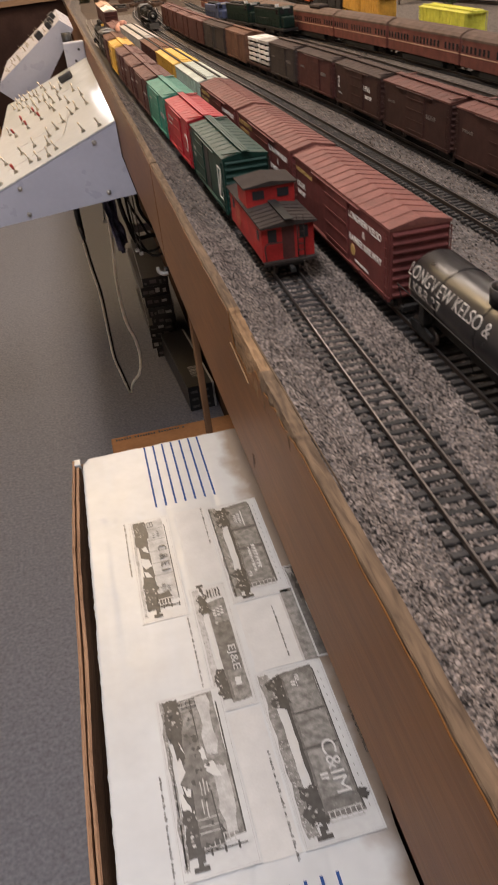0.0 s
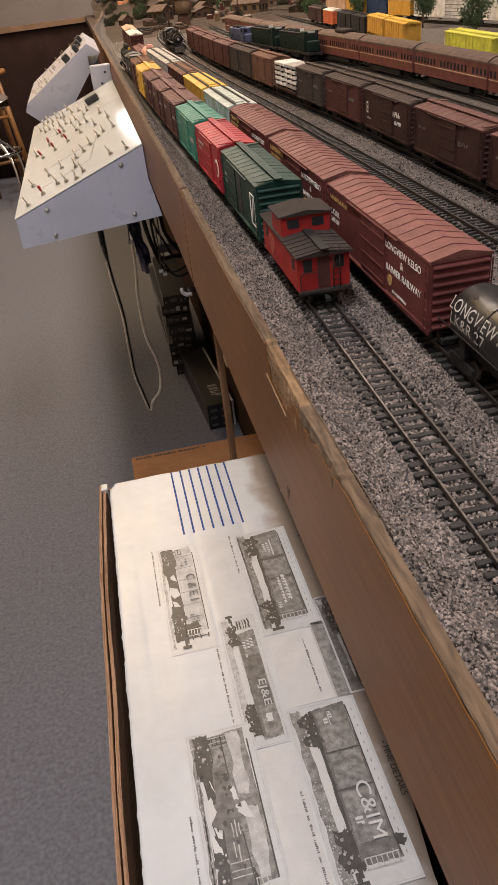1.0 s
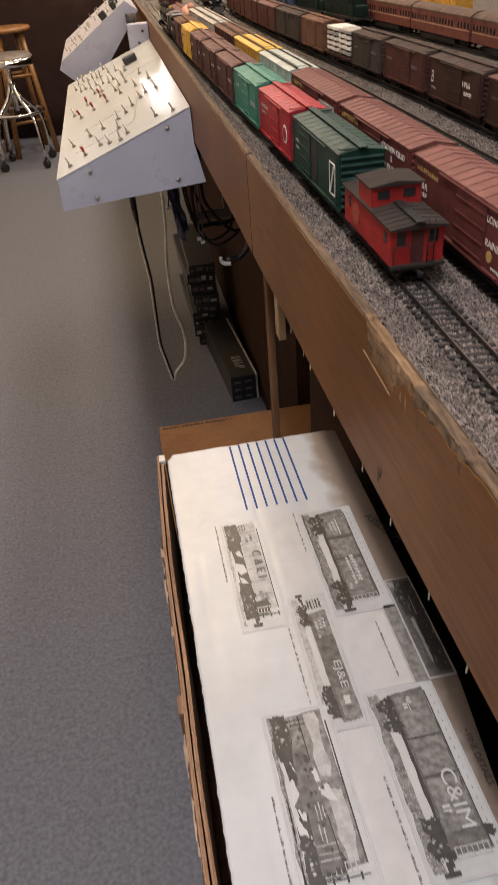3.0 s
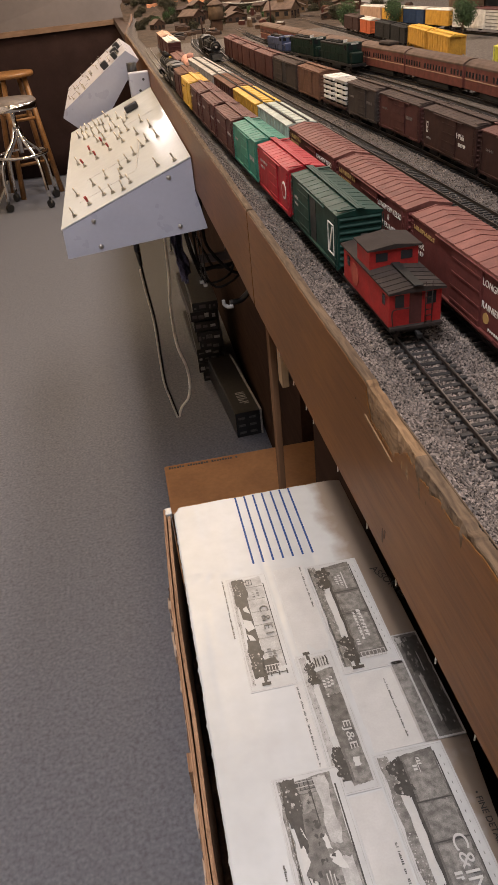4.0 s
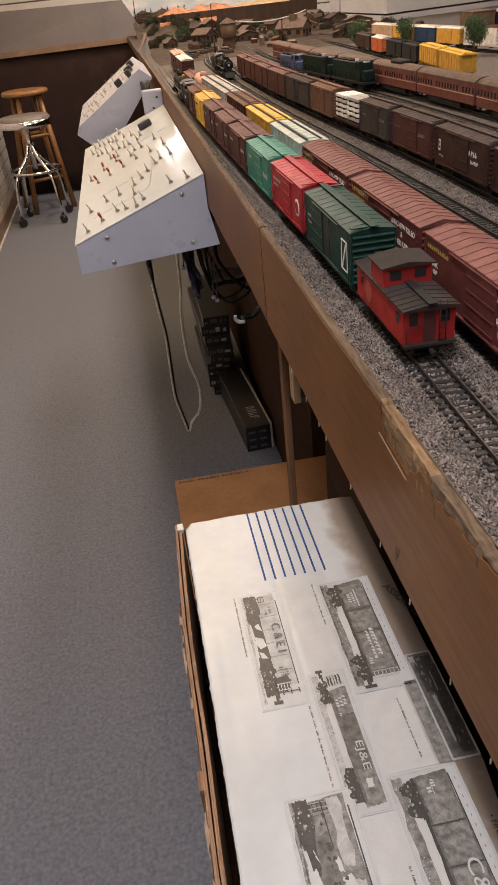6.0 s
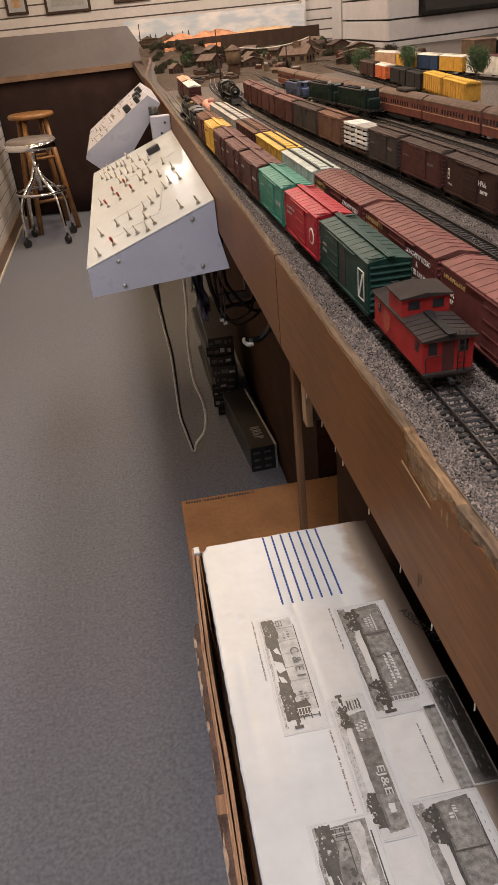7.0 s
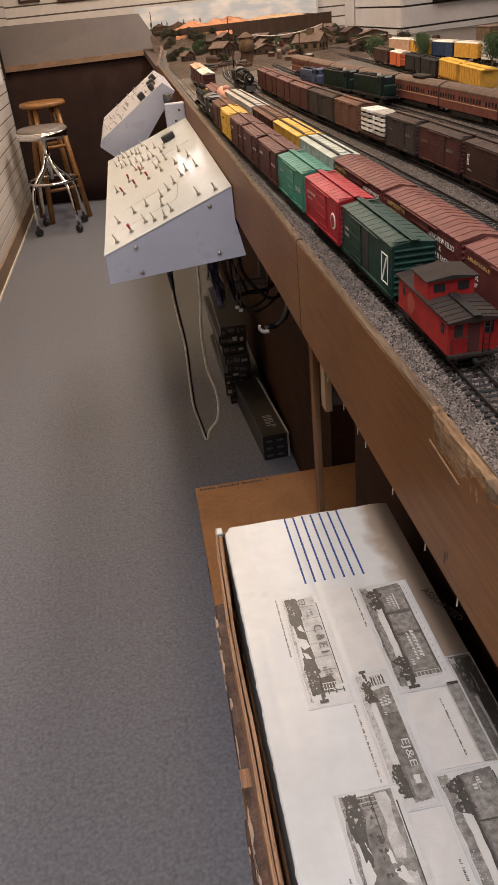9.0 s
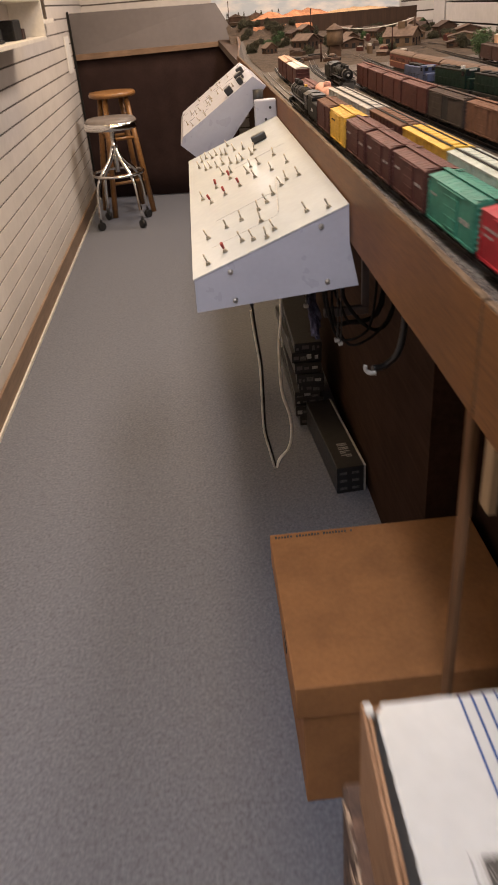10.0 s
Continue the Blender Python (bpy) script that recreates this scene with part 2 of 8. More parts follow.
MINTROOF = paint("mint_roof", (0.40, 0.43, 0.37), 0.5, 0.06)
YELLOW = paint("reefer_yellow", (0.50, 0.275, 0.045), 0.5, 0.06)
YELLOW2 = paint("bright_yellow", (0.57, 0.345, 0.05), 0.5, 0.05)
GREYCAR = paint("hopper_grey", (0.38, 0.36, 0.33), 0.6, 0.12)
GREEN = paint("emerald_green", (0.038, 0.175, 0.122), 0.45, 0.05)
RED = paint("bright_red", (0.30, 0.016, 0.024), 0.42, 0.04)
DKGREEN = paint("dark_green", (0.007, 0.032, 0.024), 0.45, 0.06)
CABRED = paint("caboose_red", (0.270, 0.019, 0.017), 0.45, 0.08)
CABFADE = paint("caboose_faded_emblem", (0.27, 0.055, 0.035), 0.6, 0.3)
CABROOF = paint("caboose_roof", (0.030, 0.022, 0.019), 0.8, 0.2)
LOCOGREEN = paint("loco_green", (0.005, 0.018, 0.013), 0.4, 0.12)
LOCOBLUE = paint("loco_blue", (0.06, 0.075, 0.14), 0.6, 0.15)
COACHRED = paint("coach_red", (0.135, 0.046, 0.036), 0.5, 0.1)
COACHROOF = paint("coach_roof", (0.110, 0.073, 0.056), 0.7, 0.15)
CREAM = paint("cream_band", (0.45, 0.29, 0.20), 0.5, 0.05)
LIME = paint("lime_yellow", (0.55, 0.54, 0.07), 0.5, 0.05)
SILVER = paint("silver_white", (0.60, 0.59, 0.57), 0.45, 0.06)
WRAP = material("lumber_wrap", (0.72, 0.70, 0.66), 0.35, var=0.15, scale=90)
NAVY = paint("navy_blue", (0.02, 0.04, 0.09))
ORANGE = paint("orange_red", (0.45, 0.11, 0.04))
PINK = paint("faded_pink", (0.52, 0.28, 0.22))
WHITEROOF = paint("white_roof", (0.62, 0.59, 0.54))
HOUSE = paint("weathered_clapboard", (0.115, 0.078, 0.052), 0.85)
HOUSE2 = paint("brown_siding", (0.062, 0.037, 0.026), 0.85)
HOUSEROOF = paint("tin_roof", (0.125, 0.088, 0.070), 0.8)


# ---- mesh helpers ----
class Build:
    """A bmesh with simple solids added to it."""

    def __init__(self):
        self.bm = bmesh.new()

    def hexa(self, p):
        v = [self.bm.verts.new(q) for q in p]
        for f in ((0, 3, 2, 1), (4, 5, 6, 7), (0, 1, 5, 4), (1, 2, 6, 5), (2, 3, 7, 6), (3, 0, 4, 7)):
            self.bm.faces.new([v[i] for i in f])
        return v

    def box(self, x0, x1, y0, y1, z0, z1, bev=0.0, m=None, seg=2):
        p = [(x0, y0, z0), (x1, y0, z0), (x1, y1, z0), (x0, y1, z0), (x0, y0, z1), (x1, y0, z1), (x1, y1, z1), (x0, y1, z1)]
        if m is not None:
            p = [m @ Vector(q) for q in p]
        v = self.hexa(p)
        if bev:
            edges = list({e for q in v for e in q.link_edges})
            bmesh.ops.bevel(self.bm, geom=edges, offset=bev, segments=seg, affect="EDGES", profile=0.5)
        return self

    def prism(self, pts, a0, a1, axis="y"):
        """A closed profile (anticlockwise seen from the start) pushed along an axis."""
        def at(u, w, a):
            return (u, a, w) if axis == "y" else ((a, u, w) if axis == "x" else (u, w, a))
        lo = [self.bm.verts.new(at(u, w, a0)) for u, w in pts]
        hi = [self.bm.verts.new(at(u, w, a1)) for u, w in pts]
        k = len(pts)
        fs = [self.bm.faces.new(lo), self.bm.faces.new(hi[::-1])]
        for i in range(k):
            fs.append(self.bm.faces.new((lo[(i + 1) % k], lo[i], hi[i], hi[(i + 1) % k])))
        bmesh.ops.recalc_face_normals(self.bm, faces=fs)
        return self

    def rod(self, p0, p1, r0, r1=None, seg=10, smooth=True):
        p0, p1 = Vector(p0), Vector(p1)
        r1 = r0 if r1 is None else r1
        q = (p1 - p0).to_track_quat("Z", "Y")
        rings = []
        for p, r in ((p0, r0), (p1, r1)):
            rings.append([self.bm.verts.new(p + q @ Vector((r * math.cos(2 * math.pi * i / seg), r * math.sin(2 * math.pi * i / seg), 0))) for i in range(seg)])
        for i in range(seg):
            f = self.bm.faces.new((rings[0][i], rings[0][(i + 1) % seg], rings[1][(i + 1) % seg], rings[1][i]))
            f.smooth = smooth
        self.bm.faces.new(rings[0][::-1])
        self.bm.faces.new(rings[1])
        return self

    def tube(self, pts, r, seg=10, fine=6, r1=None):
        """One smooth bent tube through the points."""
        p = [Vector(q) for q in pts]
        p = [p[0] * 2 - p[1]] + p + [p[-1] * 2 - p[-2]]
        line = []
        for k in range(1, len(p) - 2):
            for i in range(fine):
                t = i / fine
                line.append(0.5 * (2 * p[k] + (p[k + 1] - p[k - 1]) * t + (2 * p[k - 1] - 5 * p[k] + 4 * p[k + 1] - p[k + 2]) * t * t + (3 * p[k] - p[k - 1] - 3 * p[k + 1] + p[k + 2]) * t ** 3))
        line.append(p[-2])
        rings = []
        side = Vector((0.31, 0.95, 0.05))
        for i, c in enumerate(line):
            d = (line[min(i + 1, len(line) - 1)] - line[max(i - 1, 0)]).normalized()
            u = d.cross(side).normalized()
            v = d.cross(u)
            rr = r if r1 is None else r + (r1 - r) * i / (len(line) - 1)
            rings.append([self.bm.verts.new(c + u * rr * math.cos(2 * math.pi * a / seg) + v * rr * math.sin(2 * math.pi * a / seg)) for a in range(seg)])
        for q, w in zip(rings, rings[1:]):
            for a in range(seg):
                self.bm.faces.new((q[a], q[(a + 1) % seg], w[(a + 1) % seg], w[a])).smooth = True
        self.bm.faces.new(rings[0][::-1])
        self.bm.faces.new(rings[-1])
        bmesh.ops.recalc_face_normals(self.bm, faces=self.bm.faces[:])
        return self

    def ball(self, c, r, sx=1, sy=1, sz=1, sub=2):
        got = bmesh.ops.create_icosphere(self.bm, subdivisions=sub, radius=r, matrix=Matrix.Translation(c) @ Matrix.Diagonal((sx, sy, sz, 1)))
        for v in got["verts"]:
            for f in v.link_faces:
                f.smooth = True
        return self

    def lathe(self, rings, c=(0, 0, 0), seg=28, smooth=True, caps=True):
        """Rings of (radius, z) about a vertical axis."""
        rows = [[self.bm.verts.new((c[0] + r * math.cos(2 * math.pi * i / seg), c[1] + r * math.sin(2 * math.pi * i / seg), c[2] + z)) for i in range(seg)] for r, z in rings]
        for a, b in zip(rows, rows[1:]):
            for i in range(seg):
                f = self.bm.faces.new((a[i], a[(i + 1) % seg], b[(i + 1) % seg], b[i]))
                f.smooth = smooth
        if caps:
            self.bm.faces.new(rows[0][::-1])
            self.bm.faces.new(rows[-1])
        return self


def mesh_of(name, b, mat):
    me = bpy.data.meshes.new(name)
    b.bm.to_mesh(me)
    b.bm.free()
    me.materials.append(mat)
    return me


def part(name, b, mat, parent=None, label=""):
    ob = new(name, mesh_of(name, b, mat))
    if parent is not None:
        ob.parent = parent
    if label:
        ob["label"] = label
    return ob


def share(name, me, parent, m):
    """Another object on a mesh that is already made."""
    ob = new(name, me)
    ob.parent = parent
    ob.matrix_basis = m
    return ob


def thing(name, label, category, m=None, group="", kind=""):
    ob = new(name)
    ob.empty_display_size = 0.02
    if m is not None:
        ob.matrix_world = m
    return tagged(ob, label, category, group, kind)


def one(name, b, mat, label, category, m=None, group="", kind=""):
    ob = part(name, b, mat)
    if m is not None:
        ob.matrix_world = m
    return tagged(ob, label, category, group, kind)


def words(text, size, mat, parent, m, name="lettering"):
    cu = bpy.data.curves.new(name, "FONT")
    cu.body, cu.size, cu.extrude = text, size, 0.0001
    tmp = bpy.data.objects.new(name, cu)
    scene.collection.objects.link(tmp)
    bpy.context.view_layer.update()
    me = bpy.data.meshes.new_from_object(tmp.evaluated_get(bpy.context.evaluated_depsgraph_get()))
    bpy.data.objects.remove(tmp)
    me.materials.clear()
    me.materials.append(mat)
    ob = new(name, me)
    ob.parent = parent
    ob.matrix_basis = m
    return ob


def fit_words(text, width, height, mat, parent, m, name="lettering"):
    """Words scaled to a given width and height, standing on m's origin."""
    ob = words(text, 1.0, mat, parent, Matrix(), name)
    co = [v.co for v in ob.data.vertices]
    x0, x1, y0, y1 = min(c.x for c in co), max(c.x for c in co), min(c.y for c in co), max(c.y for c in co)
    for v in ob.data.vertices:
        v.co = m @ Vector(((v.co.x - x0) * width / (x1 - x0), (v.co.y - y0) * height / (y1 - y0), v.co.z))
    return ob


def side_words(car, W, text, y, z, width, height, mat):
    """Words on a car's aisle side, read towards -y."""
    return fit_words(text, width, height, mat, car, Matrix(((0, 0, -1, -W / 2 - 0.0003), (-1, 0, 0, y), (0, 1, 0, z), (0, 0, 0, 1))))


def glyphs(b, n, width, height, place, rnd, stroke=0.40, deep=0.0003):
    """A row of n plain bars; place(u, v) puts a point of the row in space, with the outward step as third value."""
    step = width / n
    for i in range(n):
        u0 = i * step + step * 0.12
        k = stroke * step * 0.55
        lo, hi = sorted((rnd.choice((0.0, 0.0, 0.45)), rnd.choice((1.0, 1.0, 0.55))))
        for a, c, v0, v1 in ((u0, u0 + k, 0.0, height), (u0 + step * 0.42, u0 + step * 0.42 + k, height * lo, height * hi)):
            b.hexa([place(a, v0, 0), place(c, v0, 0), place(c, v1, 0), place(a, v1, 0), place(a, v0, deep), place(c, v0, deep), place(c, v1, deep), place(a, v1, deep)])
    return b


# ---- room ----
FLOOR_X0, FLOOR_X1, FLOOR_Y0, FLOOR_Y1 = -1.007, 3.6, -1.6, 7.3
b = Build()
nx, ny = 24, 46
grid = [[b.bm.verts.new((FLOOR_X0 - 0.1 + (FLOOR_X1 - FLOOR_X0 + 0.2) * i / nx, FLOOR_Y0 - 0.1 + (FLOOR_Y1 - FLOOR_Y0 + 0.2) * j / ny, 0)) for i in range(nx + 1)] for j in range(ny + 1)]
for j in range(ny):
    for i in range(nx):
        b.bm.faces.new((grid[j][i], grid[j][i + 1], grid[j + 1][i + 1], grid[j + 1][i]))
one("floor", b, CARPET, "short-pile grey carpet floor of the aisle", "floor", kind="structure")
one("ceiling", Build().box(FLOOR_X0 - 0.1, FLOOR_X1 + 0.1, FLOOR_Y0 - 0.1, FLOOR_Y1 + 0.1, 2.6, 2.7), CEIL, "plain white ceiling of the room", "ceiling", kind="structure")
one("wall_east", Build().box(FLOOR_X1, FLOOR_X1 + 0.1, FLOOR_Y0, FLOOR_Y1, 0, 2.6), PLASTER, "plain beige plastered room wall", "wall", kind="structure")
one("wall_south", Build().box(FLOOR_X0, FLOOR_X1, FLOOR_Y0 - 0.1, FLOOR_Y0, 0, 2.6), PLASTER, "plain beige plastered room wall", "wall", kind="structure")


def slat_wall(name, label, mat, along, a0, a1, face, z0, z1, pitch, gap, out):
    """A grooved wall: dark backing and one board per slat. along: the axis it runs on; out: the side that the boards face."""
    def bx(bb, d0, d1, lo, hi, s0, s1):
        d0, d1 = sorted((d0, d1))
        return bb.box(d0, d1, s0, s1, lo, hi, 0) if along == "y" else bb.box(s0, s1, d0, d1, lo, hi, 0)
    wall = one(name, bx(Build(), face - out * 0.0030, face - out * 0.10, z0, z1, a0, a1), GROOVE, label, "wall", kind="structure")
    z = z0
    while z < z1 - 0.01:
        hi = min(z + pitch - gap, z1)
        part("slat", bx(Build(), face - out * 0.013, face, z, hi, a0, a1), mat, wall)
        z += pitch
    return wall


slat_wall("wall_west", "white grooved slatwall along the aisle", SLAT, "y", FLOOR_Y0, FLOOR_Y1, -1.007, 0.083, 2.6, 0.0765, 0.0085, 1)
slat_wall("wall_north", "white grooved slatwall at the room's end", SLAT, "x", FLOOR_X0, FLOOR_X1, 7.28, 0.0, 2.6, 0.0765, 0.0105, -1)
bb = one("baseboard", Build().box(-1.004, -0.992, FLOOR_Y0, 6.4, 0.012, 0.098, 0.002), BASEWOOD, "brown wooden baseboard below the slatwall", "baseboard", kind="structure")
one("trim", Build().box(-0.9915, -0.984, FLOOR_Y0, 6.4, 0.0, 0.016, 0.002), TRIM, "thin pale strip along the baseboard's foot", "trim", kind="structure")

# grey-blue grooved partition that stands on the far side of the layout
bw = one("wall_partition", Build().prism([(1.352, 4.512), (3.6, 5.37), (3.6, 5.5), (1.332, 5.45), (1.332, 5.25)][::-1], 0.0, 2.6, "z"), GROOVE, "grey-blue grooved partition beside the layout", "wall", kind="structure")
p_corner, p_right, p_left = Vector((1.322, 4.475, 0)), Vector((3.6, 5.34, 0)), Vector((1.300, 5.25, 0))
for k in range(16):
    z0, z1 = 0.963 - 0.4 + k * 0.1, 0.963 - 0.4 + k * 0.1 + 0.091
    for q0, q1 in ((p_corner, p_right), (p_left, p_corner)):
        d = (q1 - q0).normalized()
        inn = Vector((-d.y, d.x, 0)) * 0.012
        b = Build()
        b.hexa([Vector((*v.xy, z)) for z in (z0, z1) for v in (q0, q1, q1 + inn, q0 + inn)])
        part("slat", b, BLUEWALL, bw)

part("edge_board", Build().box(1.292, 1.3315, 5.256, 5.465, 0.5, 2.6), BLUEWALL, bw)

# ---- the layout's bench ----
RAIL_Z = 1.036
LAY_X1, LAY_Y0, LAY_Y1 = 2.2, -0.9, 6.3


def fascia_board(y0, y1, label, z0=0.955):
    """A dark varnished skin over a raw core; the skin is broken away along the near stretch of the lip."""
    def core_top(y):
        z = 1.0552 + 0.0012 * noise.noise((y * 9, 3, 1)) + 0.0005 * noise.noise((y * 90, 5, 1))
        if y < 0.578:
            z += -0.0012 + (0.0014 if y > 0.44 else 0.0003) * noise.noise((y * 160, 1, 7))
        return z

    def skin_top(y):
        z = core_top(y) - 0.0011 - 0.0016 * max(0, noise.noise((y * 60, 9, 4)) + 0.1)
        deep = max(0.0, min(1.0, (0.580 - y) / 0.010)) * max(0.0, min(1.0, (y - 0.520) / 0.016))
        ragged = 0.0034 * noise.noise((y * 75, 6, 2)) + 0.0026 * noise.noise((y * 260, 4, 2)) + 0.0012 * noise.noise((y * 700, 4, 8))
        if y < 0.580:
            worn = max(0.0, min(1.0, (y - 0.430) / 0.05))
            z = min(z, z - worn * 0.0050 - deep * 0.0120 + (0.05 + 0.95 * worn) * ragged)
        return z

    def sheet(xa, xb, top, step, rough):
        bb = Build()
        n = max(2, int((y1 - y0) / step))
        rows = []
        for i in range(n + 1):
            y = y0 + (y1 - y0) * i / n
            zt, xo = top(y), 0.0008 * noise.noise((y * 5, 8, 2))
            torn = 1.9 if 0.44 < y < 0.585 else (0.6 if y < 0.44 else 0.0)
            w = torn * rough * (noise.noise((y * 240, zt * 50, 3)) + 0.6 * noise.noise((y * 620, zt * 50, 5)))
            v = torn * rough * (noise.noise((y * 170, zt * 50, 6)) + 0.6 * noise.noise((y * 540, zt * 50, 2)))
            rows.append([bb.bm.verts.new(q) for q in ((xa + xo, y, z0), (xa + xo, y, 1.030), (xa + xo + w, y, 1.038), (xa + xo + v, y, max(1.0315, zt - 0.0045)), (xa + xo + abs(w), y, zt - 0.0006), (xa + xo + 0.0006, y, zt), (xb + xo, y, zt), (xb + xo, y, z0))])
        k = len(rows[0])
        for r, q in zip(rows, rows[1:]):
            for i in range(k):
                bb.bm.faces.new((r[i], q[i], q[(i + 1) % k], r[(i + 1) % k]))
        bb.bm.faces.new(rows[0])
        bb.bm.faces.new(rows[-1][::-1])
        bmesh.ops.recalc_face_normals(bb.bm, faces=bb.bm.faces[:])
        return bb

    board = one("fascia", sheet(0.0052, 0.0115, core_top, 0.002 if y0 < 0.5 else 0.006, 0.0010), RAW, label, "fascia board", kind="structure", group="fascia boards")
    board.data.materials.append(CHIPPED)
    for p in board.data.polygons:
        if 0.505 < p.center.y < 0.583:
            p.material_index = 1
    bb = Build()
    n = int((y1 - y0) / (0.0016 if y0 < 0.5 else 0.005))
    rows = []
    for i in range(n + 1):
        y = y0 + (y1 - y0) * i / n
        zt, xo = skin_top(y), 0.0008 * noise.noise((y * 5, 8, 2))
        rows.append([bb.bm.verts.new(q) for q in ((0.0045 + xo, y, z0 - 0.001), (0.0045 + xo, y, zt - 0.0004), (0.0047 + xo, y, zt), (0.0051 + xo, y, zt), (0.0051 + xo, y, z0 - 0.001))])
    for r, q in zip(rows, rows[1:]):
        for i in range(5):
            bb.bm.faces.new((r[i], q[i], q[(i + 1) % 5], r[(i + 1) % 5]))
    bb.bm.faces.new(rows[0])
    bb.bm.faces.new(rows[-1][::-1])
    bmesh.ops.recalc_face_normals(bb.bm, faces=bb.bm.faces[:])
    part("skin", bb, FASCIA, board, "brown varnished wood-grain skin")
    return board


near_board = fascia_board(LAY_Y0, 0.957, "brown varnished hardboard fascia with a chipped edge")
fascia_board(0.9625, 3.9, "brown varnished hardboard fascia along the aisle")
# Added black strip that gives the open gap its shade.
part("seam_backing", Build().box(0.0098, 0.0114, 0.9572, 0.9623, 0.956, 1.050), BLACK, near_board, "added black strip as shade in the gap between the boards")
# loose strip of skin, and small dents in the varnish
b = Build()
b.hexa([(0.0036, 0.580, 1.0335), (0.0036, 0.536, 1.0305), (0.0044, 0.536, 1.0305), (0.0044, 0.580, 1.0335), (0.0036, 0.580, 1.0352), (0.0036, 0.534, 1.0318), (0.0044, 0.534, 1.0318), (0.0044, 0.580, 1.0352)])
bmesh.ops.recalc_face_normals(b.bm, faces=b.bm.faces[:])
part("loose_strip", b, CHIPPED, near_board, "pale torn strip of board")
part("splinter", Build().rod((0.0108, 0.545, 1.0542), (0.0122, 0.455, 1.0535), 0.0007, 0.0004, seg=6), RAW, near_board, "thin loose splinter")
part("splinter", Build().rod((0.0120, 0.500, 1.0530), (0.0128, 0.400, 1.0540), 0.0005, 0.0003, seg=6), RAW, near_board, "thin loose splinter")
for y, z, ry, rz in ((0.549, 0.968, 0.0024, 0.0058), (0.545, 0.972, 0.0014, 0.0036), (0.700, 1.021, 0.0007, 0.0010), (0.60, 1.035, 0.0009, 0.0008), (0.43, 1.0, 0.0016, 0.0010), (0.86, 1.01, 0.0008, 0.0012)):
    b = Build()
    ring = [b.bm.verts.new((0.0044, y + ry * math.cos(a * 0.785) * (0.7 + 0.3 * math.sin(a * 5.1 + y * 90)), z + rz * math.sin(a * 0.785))) for a in range(8)]
    back = [b.bm.verts.new((0.0051, v.co.y, v.co.z)) for v in ring]
    b.bm.faces.new(ring)
    for a in range(8):
        b.bm.faces.new((ring[a], ring[(a + 1) % 8], back[(a + 1) % 8], back[a]))
    bmesh.ops.recalc_face_normals(b.bm, faces=b.bm.faces[:])
    part("dent", b, DARKWOOD, near_board, "dark dent in the varnish")
b = Build()
b.box(0.0117, 0.018, LAY_Y0, 3.9, 0.99, 1.0455, 0.0008)
one("fascia_backing", b, FASCIA_EDGE, "raw pale backing strip behind the fascia's top edge", "trim", kind="structure")
one("fascia_far", Build().prism([(0.005, 3.9), (0.09, 5.2), (0.14, 6.25), (0.155, 6.25), (0.105, 5.2), (0.0115, 3.9)], 0.9, 1.05, "z"), POSTWOOD, "brown fascia board curving to the far end", "fascia board", kind="structure")


def ground_z(x, y):
    z = 1.0304
    edge = max(0.0, 1 - (x - 0.012) / 0.026) if x < 0.038 else 0
    z += 0.0212 * edge * edge * (3 - 2 * edge)
    if y > 3.4:
        z += 0.006 * noise.noise((x * 5, y * 5, 0)) * min(1, y - 3.4)
    return z + 0.0007 * noise.noise((x * 60, y * 60, 4))


xs = [0.012, 0.016, 0.02, 0.024, 0.028, 0.032, 0.037, 0.044, 0.06, 0.08, 0.1, 0.14, 0.19, 0.25, 0.32, 0.4, 0.5, 0.62, 0.76, 0.9, 1.05, 1.2, 1.4, 1.7, LAY_X1]
ys = [LAY_Y0 + 0.04 * i for i in range(int((LAY_Y1 - LAY_Y0) / 0.04) + 1)]
b = Build()
vv = [[b.bm.verts.new((x + (max(0, y - 3.9) * 0.06 * max(0, 1 - x / 0.6)), y, ground_z(x, y))) for x in xs] for y in ys]
for j in range(len(ys) - 1):
    for i in range(len(xs) - 1):
        f = b.bm.faces.new((vv[j][i], vv[j][i + 1], vv[j + 1][i + 1], vv[j + 1][i]))
        f.smooth = True
one("ground", b, BALLAST, "grey-brown gravelled ground of the model railway", "ground", kind="structure")
one("deck", Build().box(0.018, LAY_X1, LAY_Y0, LAY_Y1, 0.985, 1.020), DARKWOOD, "dark plywood deck below the scenery", "deck", kind="structure")
one("deck_skirt", Build().prism([(0.310, 1.0), (0.325, 1.0), (0.325, 1.680), (0.215, 1.680), (0.215, LAY_Y1), (0.200, LAY_Y1), (0.200, 1.665), (0.310, 1.665)], 0.0, 0.984, "z"), SKIRT, "dark brown panel closing the space below the layout", "panel", kind="structure")

# loose gravel near the aisle, each stone a small solid
rng = np.random.default_rng(3)


